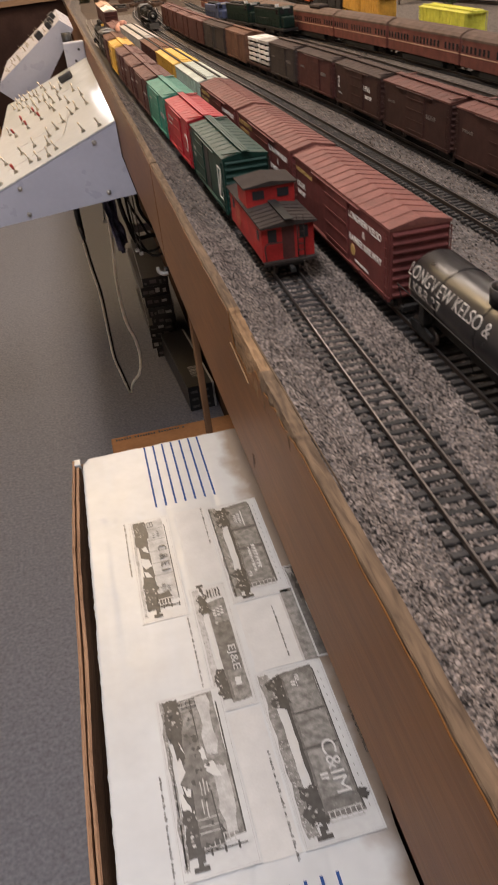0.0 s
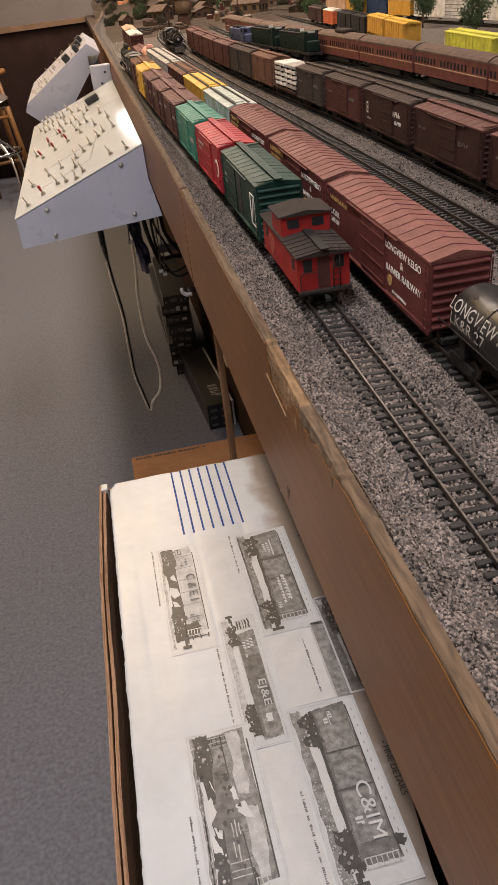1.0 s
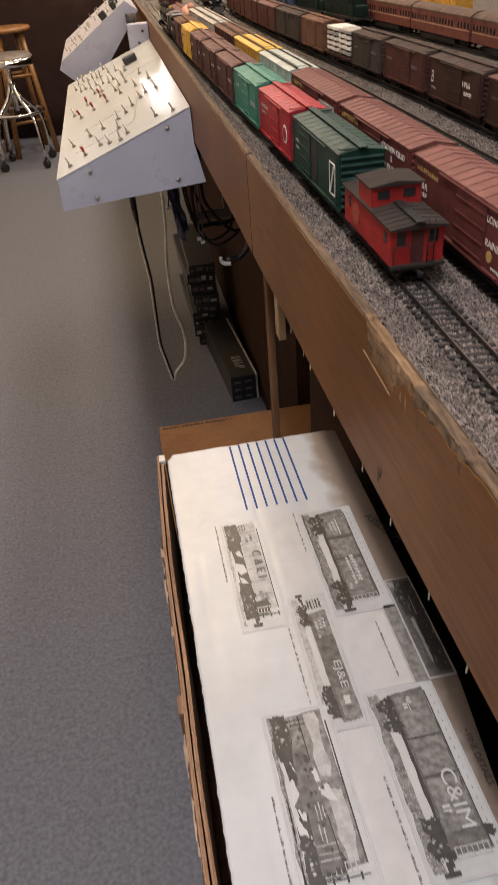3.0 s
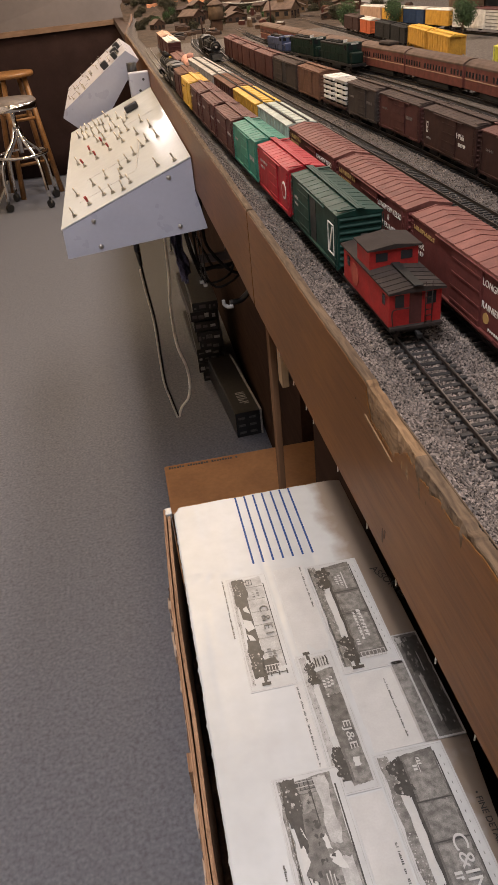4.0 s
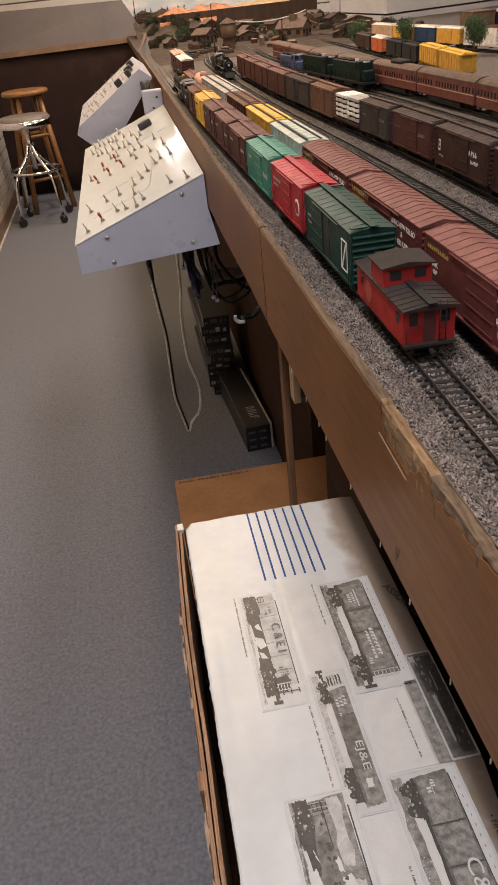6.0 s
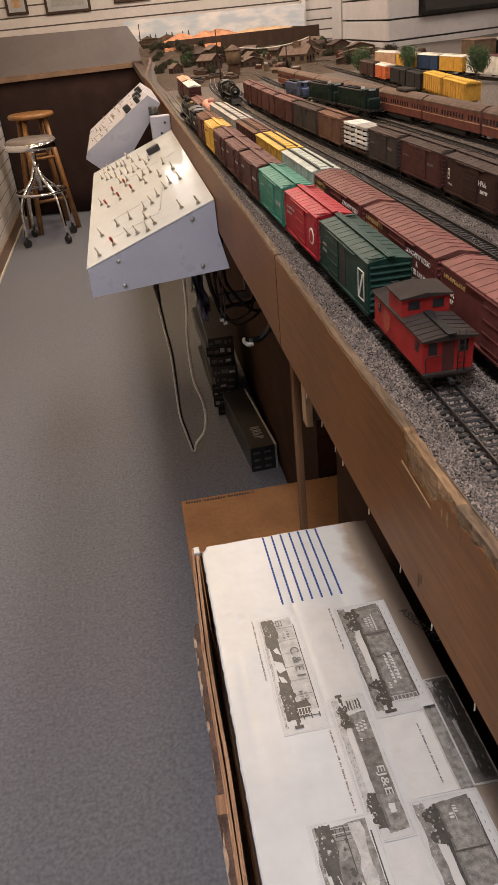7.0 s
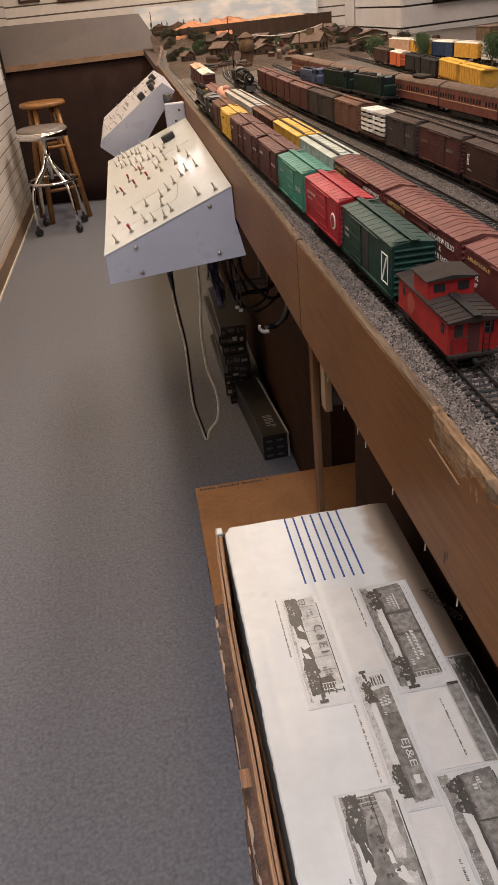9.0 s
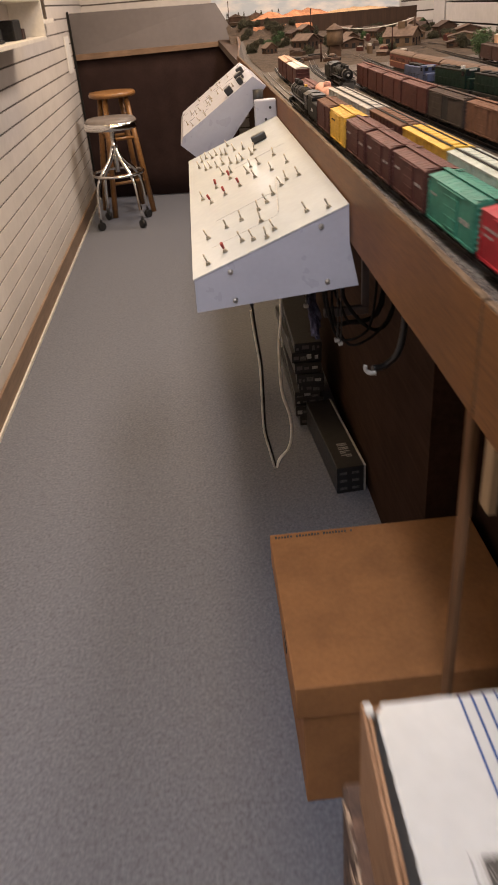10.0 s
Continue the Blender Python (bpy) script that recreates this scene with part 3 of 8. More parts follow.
def gravel(name, label, x0, x1, y0, y1, count, lo, hi, keep=None):
    px, py = rng.uniform(x0, x1, count), rng.uniform(y0, y1, count)
    if keep is not None:
        ok = keep(px, py)
        px, py = px[ok], py[ok]
    k = len(px)
    pz = np.array([ground_z(x, y) for x, y in zip(px, py)])
    bed = np.minimum.reduce([np.abs(px - np.interp(py, [p[0] for p in LINES[q]], [p[1] for p in LINES[q]])) for q in ("front", "spare")])
    pz += 0.0013 * (bed < 0.0125)
    s = rng.uniform(lo, hi, k)
    dirs = np.array([(1, 0, 0), (-1, 0, 0), (0, 1, 0), (0, -1, 0), (0, 0, 1), (0, 0, -1)], float)
    r = rng.uniform(0.6, 1.15, (k, 6, 1)) * s[:, None, None]
    ang = rng.uniform(0, 6.28, k)
    tip = rng.uniform(-0.7, 0.7, k)
    d = np.repeat(dirs[None], k, 0)
    ca, sa, ct, st = np.cos(ang)[:, None], np.sin(ang)[:, None], np.cos(tip)[:, None], np.sin(tip)[:, None]
    x, y, z = d[..., 0], d[..., 1], d[..., 2]
    y, z = y * ct - z * st, y * st + z * ct
    x, y = x * ca - y * sa, x * sa + y * ca
    v = np.stack([x, y, z], -1) * r + np.stack([px, py, pz + s * 0.25], -1)[:, None, :]
    tri = np.array([(0, 2, 4), (2, 1, 4), (1, 3, 4), (3, 0, 4), (2, 0, 5), (1, 2, 5), (3, 1, 5), (0, 3, 5)])
    f = (tri[None] + 6 * np.arange(k)[:, None, None]).reshape(-1, 3)
    me = bpy.data.meshes.new(name)
    me.from_pydata(v.reshape(-1, 3).tolist(), [], f.tolist())
    me.materials.append(GRAIN)
    return tagged(new(name, me), label, "gravel", kind="stuff")


# ---- tracks ----
LINES = {
    "front": [(-0.9, 0.06), (0.2, 0.060), (0.45, 0.0622), (0.8, 0.0655), (0.95, 0.0645), (1.1, 0.061), (1.3, 0.0575), (1.5, 0.054), (1.8, 0.051), (2.3, 0.049), (2.8, 0.050), (3.2, 0.056), (3.6, 0.082), (4.2, 0.15)],
    "second": [(-0.9, 0.118), (0.9, 0.118), (1.1, 0.116), (1.37, 0.112), (1.56, 0.109), (1.75, 0.106), (2.05, 0.100), (2.4, 0.100), (2.8, 0.101), (3.2, 0.107), (3.6, 0.135), (4.2, 0.205)],
    "spare": [(-0.9, 0.235), (0.75, 0.235), (0.95, 0.232), (1.3, 0.228), (1.8, 0.215), (2.3, 0.21), (2.7, 0.212), (3.2, 0.225), (4.2, 0.34)],
    "third": [(-0.9, 0.291), (1.18, 0.291), (1.34, 0.286), (1.5, 0.276), (1.75, 0.266), (2.1, 0.256), (2.6, 0.258), (3.2, 0.29), (4.2, 0.40)],
    "passing": [(-0.9, 0.36), (1.4, 0.36), (1.8, 0.345), (2.2, 0.325), (2.6, 0.305), (3.2, 0.34)],
    "diesel": [(-0.9, 0.46), (1.5, 0.455), (1.97, 0.440), (2.35, 0.398), (2.6, 0.372), (3.2, 0.38)],
    "coach": [(-0.9, 0.515), (1.4, 0.513), (1.65, 0.503), (1.9, 0.490), (2.2, 0.467), (2.45, 0.456), (2.7, 0.450), (3.1, 0.44), (3.8, 0.47)],
    "hopper": [(-0.9, 0.60), (1.5, 0.62), (1.9, 0.64), (2.4, 0.70), (3.0, 0.74), (4.0, 0.78)],
    "back": [(0.6, 1.16), (2.2, 1.00), (2.7, 0.945), (3.2, 0.90), (4.2, 0.84)],
}


def line_x(name, y):
    pts = LINES[name]
    py, px = [p[0] for p in pts], [p[1] for p in pts]
    return float(np.mean([np.interp(y + d, py, px) for d in (-0.12, -0.08, -0.04, 0, 0.04, 0.08, 0.12)]))


def line_pose(name, y, z=RAIL_Z):
    dx = (line_x(name, y + 0.02) - line_x(name, y - 0.02)) / 0.04
    return pose(line_x(name, y), y, z, 0, 0, -math.degrees(math.atan(dx)))


def track(name, label, y0, y1, single=(), tie_step=0.0078):
    """Two rails on ties; the ties inside the stretch single are pieces of their own."""
    t = thing("track", label, "railway track", group="tracks")
    step = 0.05
    n = int((y1 - y0) / step)
    for side in (-1, 1):
        for nm, hw, z0, z1, mat in (("rail", 0.00042, -0.0030, -0.0004, RAIL), ("rail_head", 0.00045, -0.0005, 0.0, RAILTOP)):
            b = Build()
            rows = []
            for i in range(n + 1):
                y = y0 + step * i
                x = line_x(name, y) + side * 0.00835
                rows.append([b.bm.verts.new(q) for q in ((x - hw, y, RAIL_Z + z0), (x + hw, y, RAIL_Z + z0), (x + hw, y, RAIL_Z + z1), (x - hw, y, RAIL_Z + z1))])
            for r, s in zip(rows, rows[1:]):
                for i in range(4):
                    b.bm.faces.new((r[i], r[(i + 1) % 4], s[(i + 1) % 4], s[i]))
            part(nm, b, mat, t)
    tie_me = mesh_of("tie", Build().box(-0.0150, 0.0150, -0.0016, 0.0016, -0.0022, 0.0, 0.0003, seg=1), TIE)
    rest = Build()
    rest_n = 0
    y = y0
    rnd = random.Random(len(name))
    while y < y1:
        m = line_pose(name, y, RAIL_Z - 0.0030) @ pose(rnd.uniform(-0.0006, 0.0006), 0, 0, 0, 0, rnd.uniform(-1.5, 1.5))
        if single and single[0] <= y <= single[1]:
            share("tie", tie_me, t, m)
        elif not (name == "front" and y > 1.07):
            rest.box(-0.0150, 0.0150, -0.0016, 0.0016, -0.0022, 0.0, 0, m)
            rest_n += 1
        y += tie_step
    if rest_n:
        tagged(part("tie_run", rest, TIE, t), kind="stuff")
    else:
        rest.bm.free()
    return t


track("front", "model track with black ties in grey ballast at the layout's edge", -0.5, 3.25, (0.20, 1.07))
track("second", "model track that carries the long freight train", -0.5, 3.45)
track("spare", "empty model track between two freight trains", -0.3, 4.0, (0.55, 1.35))
track("third", "model track that carries the dark freight cars", -0.3, 4.0)
track("passing", "empty model track behind the dark freight cars", 0.3, 3.1)
track("diesel", "model track that carries the green diesels", 0.4, 3.1)
track("coach", "model track that carries the passenger train", 0.4, 3.7)
track("hopper", "model track that carries the yellow hoppers", 0.6, 3.9)
track("back", "model track along the back of the layout", 0.8, 4.1)
# planked crossing over the front track
b = Build()
for i in range(15):
    y = 1.075 + i * 0.118
    for x0, x1, zt in ((-0.020, -0.0095, -0.0052), (-0.0070, 0.0070, -0.0030), (0.0095, 0.020, -0.0052)):
        b.box(x0, x1, -0.0592, 0.0592, -0.009, zt, 0, line_pose("front", y + 0.059))
one("crossing", b, ROADBED, "smooth grey filled paving between the front track's rails", "paving", kind="structure")


def off_track(px, py, names=("front", "second", "spare"), half=0.0088):
    ok = np.ones(len(px), bool)
    for nm in names:
        c = np.interp(py, [p[0] for p in LINES[nm]], [p[1] for p in LINES[nm]])
        ok &= ~((np.abs(np.abs(px - c) - 0.0084) < 0.0014))
        if nm == "front":
            ok &= ~((py > 1.07) & (np.abs(px - c) < 0.012))
    return ok


gravel("ballast_gravel", "fine mottled grey and pinkish gravel beside the track", 0.0108, 0.105, 0.26, 0.80, 50000, 0.0005, 0.00120, off_track)
gravel("ballast_gravel", "fine mottled grey and pinkish gravel beside the track", 0.012, 0.21, 0.80, 1.5, 36000, 0.0005, 0.0011, off_track)
gravel("ballast_gravel", "fine mottled grey gravel between the tracks", 0.105, 0.46, 0.45, 1.5, 40000, 0.0006, 0.0013, off_track)
gravel("ballast_gravel", "fine mottled grey gravel between the tracks", 0.08, 0.7, 1.5, 2.8, 22000, 0.0007, 0.0015, off_track)

# ---- rolling stock ----
CAR_RND = random.Random(11)


def truck_parts(car, y, mat=SOOT, wheels=True):
    b = Build()
    for s in (-1, 1):
        b.prism([(-0.0135, 0.0045), (-0.0105, 0.0025), (0.0105, 0.0025), (0.0135, 0.0045), (0.0135, 0.0075), (0.005, 0.0085), (-0.005, 0.0085), (-0.0135, 0.0075)], s * 0.0112 - 0.0009, s * 0.0112 + 0.0009, "x")
    b.box(-0.0112, 0.0112, -0.003, 0.003, 0.004, 0.0095)
    for v in b.bm.verts:
        v.co.y += y
    tr = part("truck", b, mat, car)
    for yy in (-0.0095, 0.0095):
        w = Build()
        w.rod((-0.0095, y + yy, 0.0052), (-0.0072, y + yy, 0.0052), 0.0052, seg=14)
        w.rod((0.0072, y + yy, 0.0052), (0.0095, y + yy, 0.0052), 0.0052, seg=14)
        w.rod((-0.0075, y + yy, 0.0052), (0.0075, y + yy, 0.0052), 0.0012, seg=8)
        part("wheelset", w, WHEEL, tr)


def coupler_part(car, y, s):
    b = Build()
    b.box(-0.0012, 0.0012, min(y, y + s * 0.005), max(y, y + s * 0.005), 0.0075, 0.0100)
    b.box(-0.0020, 0.0018, min(y + s * 0.005, y + s * 0.0072), max(y + s * 0.005, y + s * 0.0072), 0.0070, 0.0105, 0.0006)
    part("coupler", b, SOOT, car)


def side_marks(car, W, rows, mat, side=-1, name="lettering"):
    """rows: (start y, z, number of marks, width, height). The row reads away from the start towards -y on the aisle side."""
    for y, z, n, w, h in rows:
        b = Build()
        h *= 0.82
        glyphs(b, n, w, h, lambda u, v, d: Vector((side * (W / 2 + 0.0002 + d), y + side * u, z + v)), CAR_RND)
        bmesh.ops.recalc_face_normals(b.bm, faces=b.bm.faces[:])
        tagged(part(name, b, mat, car), kind="stuff")


def boxcar(line, y0, y1, body, roof, label, style="walk", W=0.0365, H=0.055, door=0.26, door_mat=None, ends=True, ribs=0, far=False, name="boxcar", group="freight cars", gable=0.0032, open_door=False):
    yc = (y0 + y1) / 2
    L = y1 - y0 - 0.0125
    car = thing(name, label, "model boxcar", line_pose(line, yc), group)
    h = L / 2
    b = Build().box(-W / 2, W / 2, -h, h, 0.0125, H, 0.0006)
    for i in range(ribs):
        y = -h + L * (i + 0.5) / ribs
        for s in (-1, 1):
            part("side_rib", Build().box(s * W / 2 - 0.0005, s * W / 2 + 0.0005, y - 0.0004, y + 0.0004, 0.0135, H - 0.001), body, car)
    for s in (-1, 1):
        part("sill", Build().box(s * W / 2 - 0.0009, s * W / 2 + 0.0006, -h, h, 0.0115, 0.0142), body, car)
    part("body", b, body, car)
    r = Build()
    e = W / 2 + 0.0007
    r.prism([(-e, H - 0.0012), (e, H - 0.0012), (e, H + 0.0003), (0, H + gable), (-e, H + 0.0003)], -h - 0.0004, h + 0.0004)
    part("roof", r, roof, car)
    k = 15 if style == "rib" else 11
    w, up = (0.0007, 0.0005) if style == "rib" else (0.0004, 0.0003)
    rib = mesh_of("roof_rib", Build().prism([(-e, H), (e, H), (e, H + 0.0003 + up * 0.6), (0, H + gable + up), (-e, H + 0.0003 + up * 0.6)], -w, w), roof)
    for i in range(k + 1):
        share("roof_rib", rib, car, Matrix.Translation((0, -h + L * i / k, 0)))
    if style == "walk":
        w = Build()
        for s in (-1, 0, 1):
            w.box(s * 0.0022 - 0.0010, s * 0.0022 + 0.0010, -h - 0.0035, h + 0.0035, H + gable + 0.0010, H + gable + 0.0018)
        for i in range(8):
            y = -h + L * (i + 0.5) / 8
            w.box(-0.003, 0.003, y - 0.0005, y + 0.0005, H + gable - 0.0004, H + gable + 0.0010)
        w.box(0.0030, W / 2 - 0.001, h - 0.007, h - 0.002, H + 0.0026, H + 0.0034)
        w.box(-W / 2 + 0.001, -0.0030, -h + 0.002, -h + 0.007, H + 0.0026, H + 0.0034)
        part("running_board", w, roof, car)
    if ends:
        for s in (-1, 1):
            n_ribs = 8 if not far else 5
            prof = [(s * (h - 0.0004), 0.0132)]
            for i in range(n_ribs):
                z = 0.0150 + (H - 0.019) * i / (n_ribs - 1)
                prof += [(s * (h + 0.0002), z - 0.0016), (s * (h + 0.0013), z - 0.0004), (s * (h + 0.0013), z + 0.0004), (s * (h + 0.0002), z + 0.0016)]
            prof.append((s * (h - 0.0004), H - 0.0022))
            b = Build().prism(prof[::s], -W / 2 + 0.0015, W / 2 - 0.0015, "x")
            part("end_panel", b, body, car)
    dw = L * door / 2
    for s in (-1, 1):
        shift = -0.004
        if open_door and s < 0:
            d = Build().box(s * W / 2 - 0.0004, s * W / 2 + 0.0002, -dw * 0.5, dw * 0.5, 0.0150, H - 0.003)
            part("door_opening", d, BLACK, car, "dark open doorway")
            shift = dw * 1.5
        d = Build()
        xa, xb = sorted((s * W / 2, s * (W / 2 + 0.0014)))
        d.box(xa, xb, shift - dw, shift + dw, 0.0145, H - 0.0022, 0.0003)
        for i in range(4):
            z = 0.018 + (H - 0.026) * i / 3
            xc, xd = sorted((s * (W / 2 + 0.0012), s * (W / 2 + 0.0019)))
            d.box(xc, xd, shift - dw + 0.001, shift + dw - 0.001, z - 0.0007, z + 0.0007)
        dr = part("door", d, door_mat or body, car)
        if not far:
            xc, xd = sorted((s * (W / 2), s * (W / 2 + 0.0020)))
            part("door_track", Build().box(xc, xd, -dw * 2.1, dw * 2.1, H - 0.0022, H - 0.0014), body, car)
            part("door_track", Build().box(xc, xd, -dw * 2.1, dw * 2.1, 0.0132, 0.0144), body, car)
    if not far:
        for s in (-1, 1):
            for yy in (-h + 0.003, h - 0.003):
                ld = Build()
                x = s * (W / 2 + 0.0011)
                for q in (-0.0022, 0.0022):
                    ld.box(x - 0.0003, x + 0.0003, yy + q - 0.0003, yy + q + 0.0003, 0.0115, H - 0.003)
                for i in range(7):
                    z = 0.014 + i * (H - 0.020) / 6
                    ld.box(x - 0.00025, x + 0.00025, yy - 0.0022, yy + 0.0022, z - 0.00025, z + 0.00025)
                part("ladder", ld, body, car)
    u = Build().box(-0.004, 0.004, -h + 0.002, h - 0.002, 0.0085, 0.0124)
    for i in range(5):
        y = -h * 0.7 + 1.4 * h * i / 4
        u.box(-W / 2 + 0.002, W / 2 - 0.002, y - 0.0012, y + 0.0012, 0.0095, 0.0124)
    u.box(-0.012, -0.006, -0.006, 0.004, 0.006, 0.0115)
    part("underframe", u, SOOT, car)
    for s in (-1, 1):
        truck_parts(car, s * (h - 0.021))
        coupler_part(car, s * h, s)
    return car, L, W, H


def hopper(line, y0, y1, body, roof, label, W=0.0365, H=0.055, bays=3, ribs=9, lines=True, group="freight cars", deep=0.019):
    yc, L = (y0 + y1) / 2, y1 - y0 - 0.0125
    h = L / 2
    car = thing("covered_hopper", label, "model hopper", line_pose(line, yc), group)
    b = Build()
    b.box(-W / 2, W / 2, -h + 0.006, h - 0.006, deep, H, 0.0006)
    for i in range(bays):
        y = -h + 0.02 + (L - 0.04) * (i + 0.5) / bays
        q = (L - 0.04) / bays / 2 * 0.95
        b.hexa([(-0.006, y - 0.004, 0.0055), (0.006, y - 0.004, 0.0055), (0.006, y + 0.004, 0.0055), (-0.006, y + 0.004, 0.0055), (-W / 2 + 0.001, y - q, deep + 0.001), (W / 2 - 0.001, y - q, deep + 0.001), (W / 2 - 0.001, y + q, deep + 0.001), (-W / 2 + 0.001, y + q, deep + 0.001)])
    for s in (-1, 1):
        b.hexa([(-W / 2 + 0.001, s * h - s * 0.020, 0.014), (W / 2 - 0.001, s * h - s * 0.020, 0.014), (W / 2 - 0.001, s * h - s * 0.0175, 0.014), (-W / 2 + 0.001, s * h - s * 0.0175, 0.014), (-W / 2 + 0.001, s * h - s * 0.009, H - 0.006), (W / 2 - 0.001, s * h - s * 0.009, H - 0.006), (W / 2 - 0.001, s * h - s * 0.006, H - 0.006), (-W / 2 + 0.001, s * h - s * 0.006, H - 0.006)])
    bmesh.ops.recalc_face_normals(b.bm, faces=b.bm.faces[:])
    part("body", b, body, car)
    for i in range(ribs):
        y = -h + 0.008 + (L - 0.016) * i / (ribs - 1)
        for s in (-1, 1):
            x0, x1 = sorted((s * W / 2 - s * 0.0003, s * W / 2 + s * 0.0010))
            part("side_post", Build().box(x0, x1, y - 0.0005, y + 0.0005, deep - 0.002, H - 0.0012), body, car)
    r = Build().prism([(-W / 2 - 0.0008, H - 0.0015), (W / 2 + 0.0008, H - 0.0015), (W / 2 + 0.0008, H + 0.0004), (0.008, H + 0.0022), (-0.008, H + 0.0022), (-W / 2 - 0.0008, H + 0.0004)], -h, h)
    part("roof", r, roof, car)
    for s in (-1, 1):
        w = Build().box(s * 0.0088 - 0.0014, s * 0.0088 + 0.0014, -h - 0.001, h + 0.001, H + 0.0028, H + 0.0035)
        for i in range(6):
            y = -h * 0.9 + 1.8 * h * i / 5
            w.box(s * 0.0088 - 0.0005, s * 0.0088 + 0.0005, y - 0.0005, y + 0.0005, H + 0.0005, H + 0.0029)
        part("running_board", w, SOOT if lines else roof, car, "dark steel grating walkway" if lines else "")
    ht = mesh_of("hatch", Build().box(-0.0055, 0.0055, -L * 0.046, L * 0.046, H + 0.0020, H + 0.0036, 0.0004), roof)
    for i in range(8):
        share("hatch", ht, car, Matrix.Translation((0, -h * 0.88 + 1.76 * h * (i + 0.5) / 8, 0)))
    for s in (-1, 1):
        e = Build()
        for q in (-1, 1):
            e.box(q * W / 2 - q * 0.0006 - 0.0005, q * W / 2 - q * 0.0006 + 0.0005, s * h - 0.0006, s * h + 0.0004, 0.010, H)
            e.box(q * W * 0.2 - 0.0004, q * W * 0.2 + 0.0004, s * h - 0.0006, s * h + 0.0002, 0.010, H)
        for i in range(6):
            z = 0.014 + i * (H - 0.018) / 5
            e.box(-W / 2, -W * 0.2, s * h - 0.0003, s * h + 0.0003, z - 0.00025, z + 0.00025)
        part("end_ladder", e, body, car)
    u = Build().box(-0.004, 0.004, -h, h, 0.0095, 0.0135)
    for s in (-1, 1):
        u.box(-W / 2, W / 2, s * h - 0.001, s * h + 0.001, 0.0105, 0.0130)
    part("underframe", u, body, car)
    for s in (-1, 1):
        truck_parts(car, s * (h - 0.018))
        coupler_part(car, s * h, s)
    return car, L, W, H


def tank_car(line, y0, y1, mat, label, R=0.0165, zc=0.032, group="freight cars"):
    yc, L = (y0 + y1) / 2, y1 - y0 - 0.0125
    h = L / 2
    car = thing("tank_car", label, "model tank car", line_pose(line, yc), group)
    b = Build()
    rings = [(0.0, h - 0.004), (R * 0.55, h - 0.0045), (R * 0.86, h - 0.0065), (R, h - 0.011)]
    prof = [(r, -y) for r, y in rings] + [(r, y) for r, y in rings[::-1]]
    seg = 30
    rows = []
    for r, y in prof:
        rows.append([b.bm.verts.new((max(r, 1e-4) * math.cos(2 * math.pi * i / seg), y, zc + max(r, 1e-4) * math.sin(2 * math.pi * i / seg))) for i in range(seg)])
    for a, c in zip(rows, rows[1:]):
        for i in range(seg):
            f = b.bm.faces.new((a[i], c[i], c[(i + 1) % seg], a[(i + 1) % seg]))
            f.smooth = True
    bmesh.ops.recalc_face_normals(b.bm, faces=b.bm.faces[:])
    part("tank", b, mat, car)
    d = Build().rod((0, 0, zc + R - 0.001), (0, 0, zc + R + 0.007), 0.0085, seg=20)
    d.rod((0, 0, zc + R + 0.007), (0, 0, zc + R + 0.009), 0.0080, 0.0040, seg=20)
    part("dome", d, mat, car)
    for y in (-h * 0.5, 0.0, h * 0.5):
        bnd = Build()
        rows = [[bnd.bm.verts.new(((R + q) * math.cos(2 * math.pi * i / 24), y + w, zc + (R + q) * math.sin(2 * math.pi * i / 24))) for i in range(24)] for q, w in ((0, -0.0008), (0.0004, -0.0008), (0.0004, 0.0008), (0, 0.0008))]
        for p, q in zip(rows, rows[1:] + rows[:1]):
            for i in range(24):
                bnd.bm.faces.new((p[i], p[(i + 1) % 24], q[(i + 1) % 24], q[i]))
        bmesh.ops.recalc_face_normals(bnd.bm, faces=bnd.bm.faces[:])
        part("tank_band", bnd, mat, car)
    u = Build().box(-0.006, 0.006, -h, h, 0.0095, 0.0150)
    for s in (-1, 1):
        u.box(-0.016, 0.016, s * h - 0.002, s * h + 0.002, 0.0105, 0.0135)
        u.box(-0.013, 0.013, s * (h - 0.02) - 0.003, s * (h - 0.02) + 0.003, 0.011, 0.023)
    part("underframe", u, SOOT, car)
    for s in (-1, 1):
        rl = Build().rod((s * 0.0185, -h, zc - 0.004), (s * 0.0185, h, zc - 0.004), 0.0004, seg=6)
        for i in range(5):
            y = -h + L * i / 4
            rl.rod((s * 0.0145, y, 0.013), (s * 0.0185, y, zc - 0.004), 0.0003, seg=5)
        part("handrail", rl, SOOT, car)
        truck_parts(car, s * (h - 0.018))
        coupler_part(car, s * h, s)
    return car


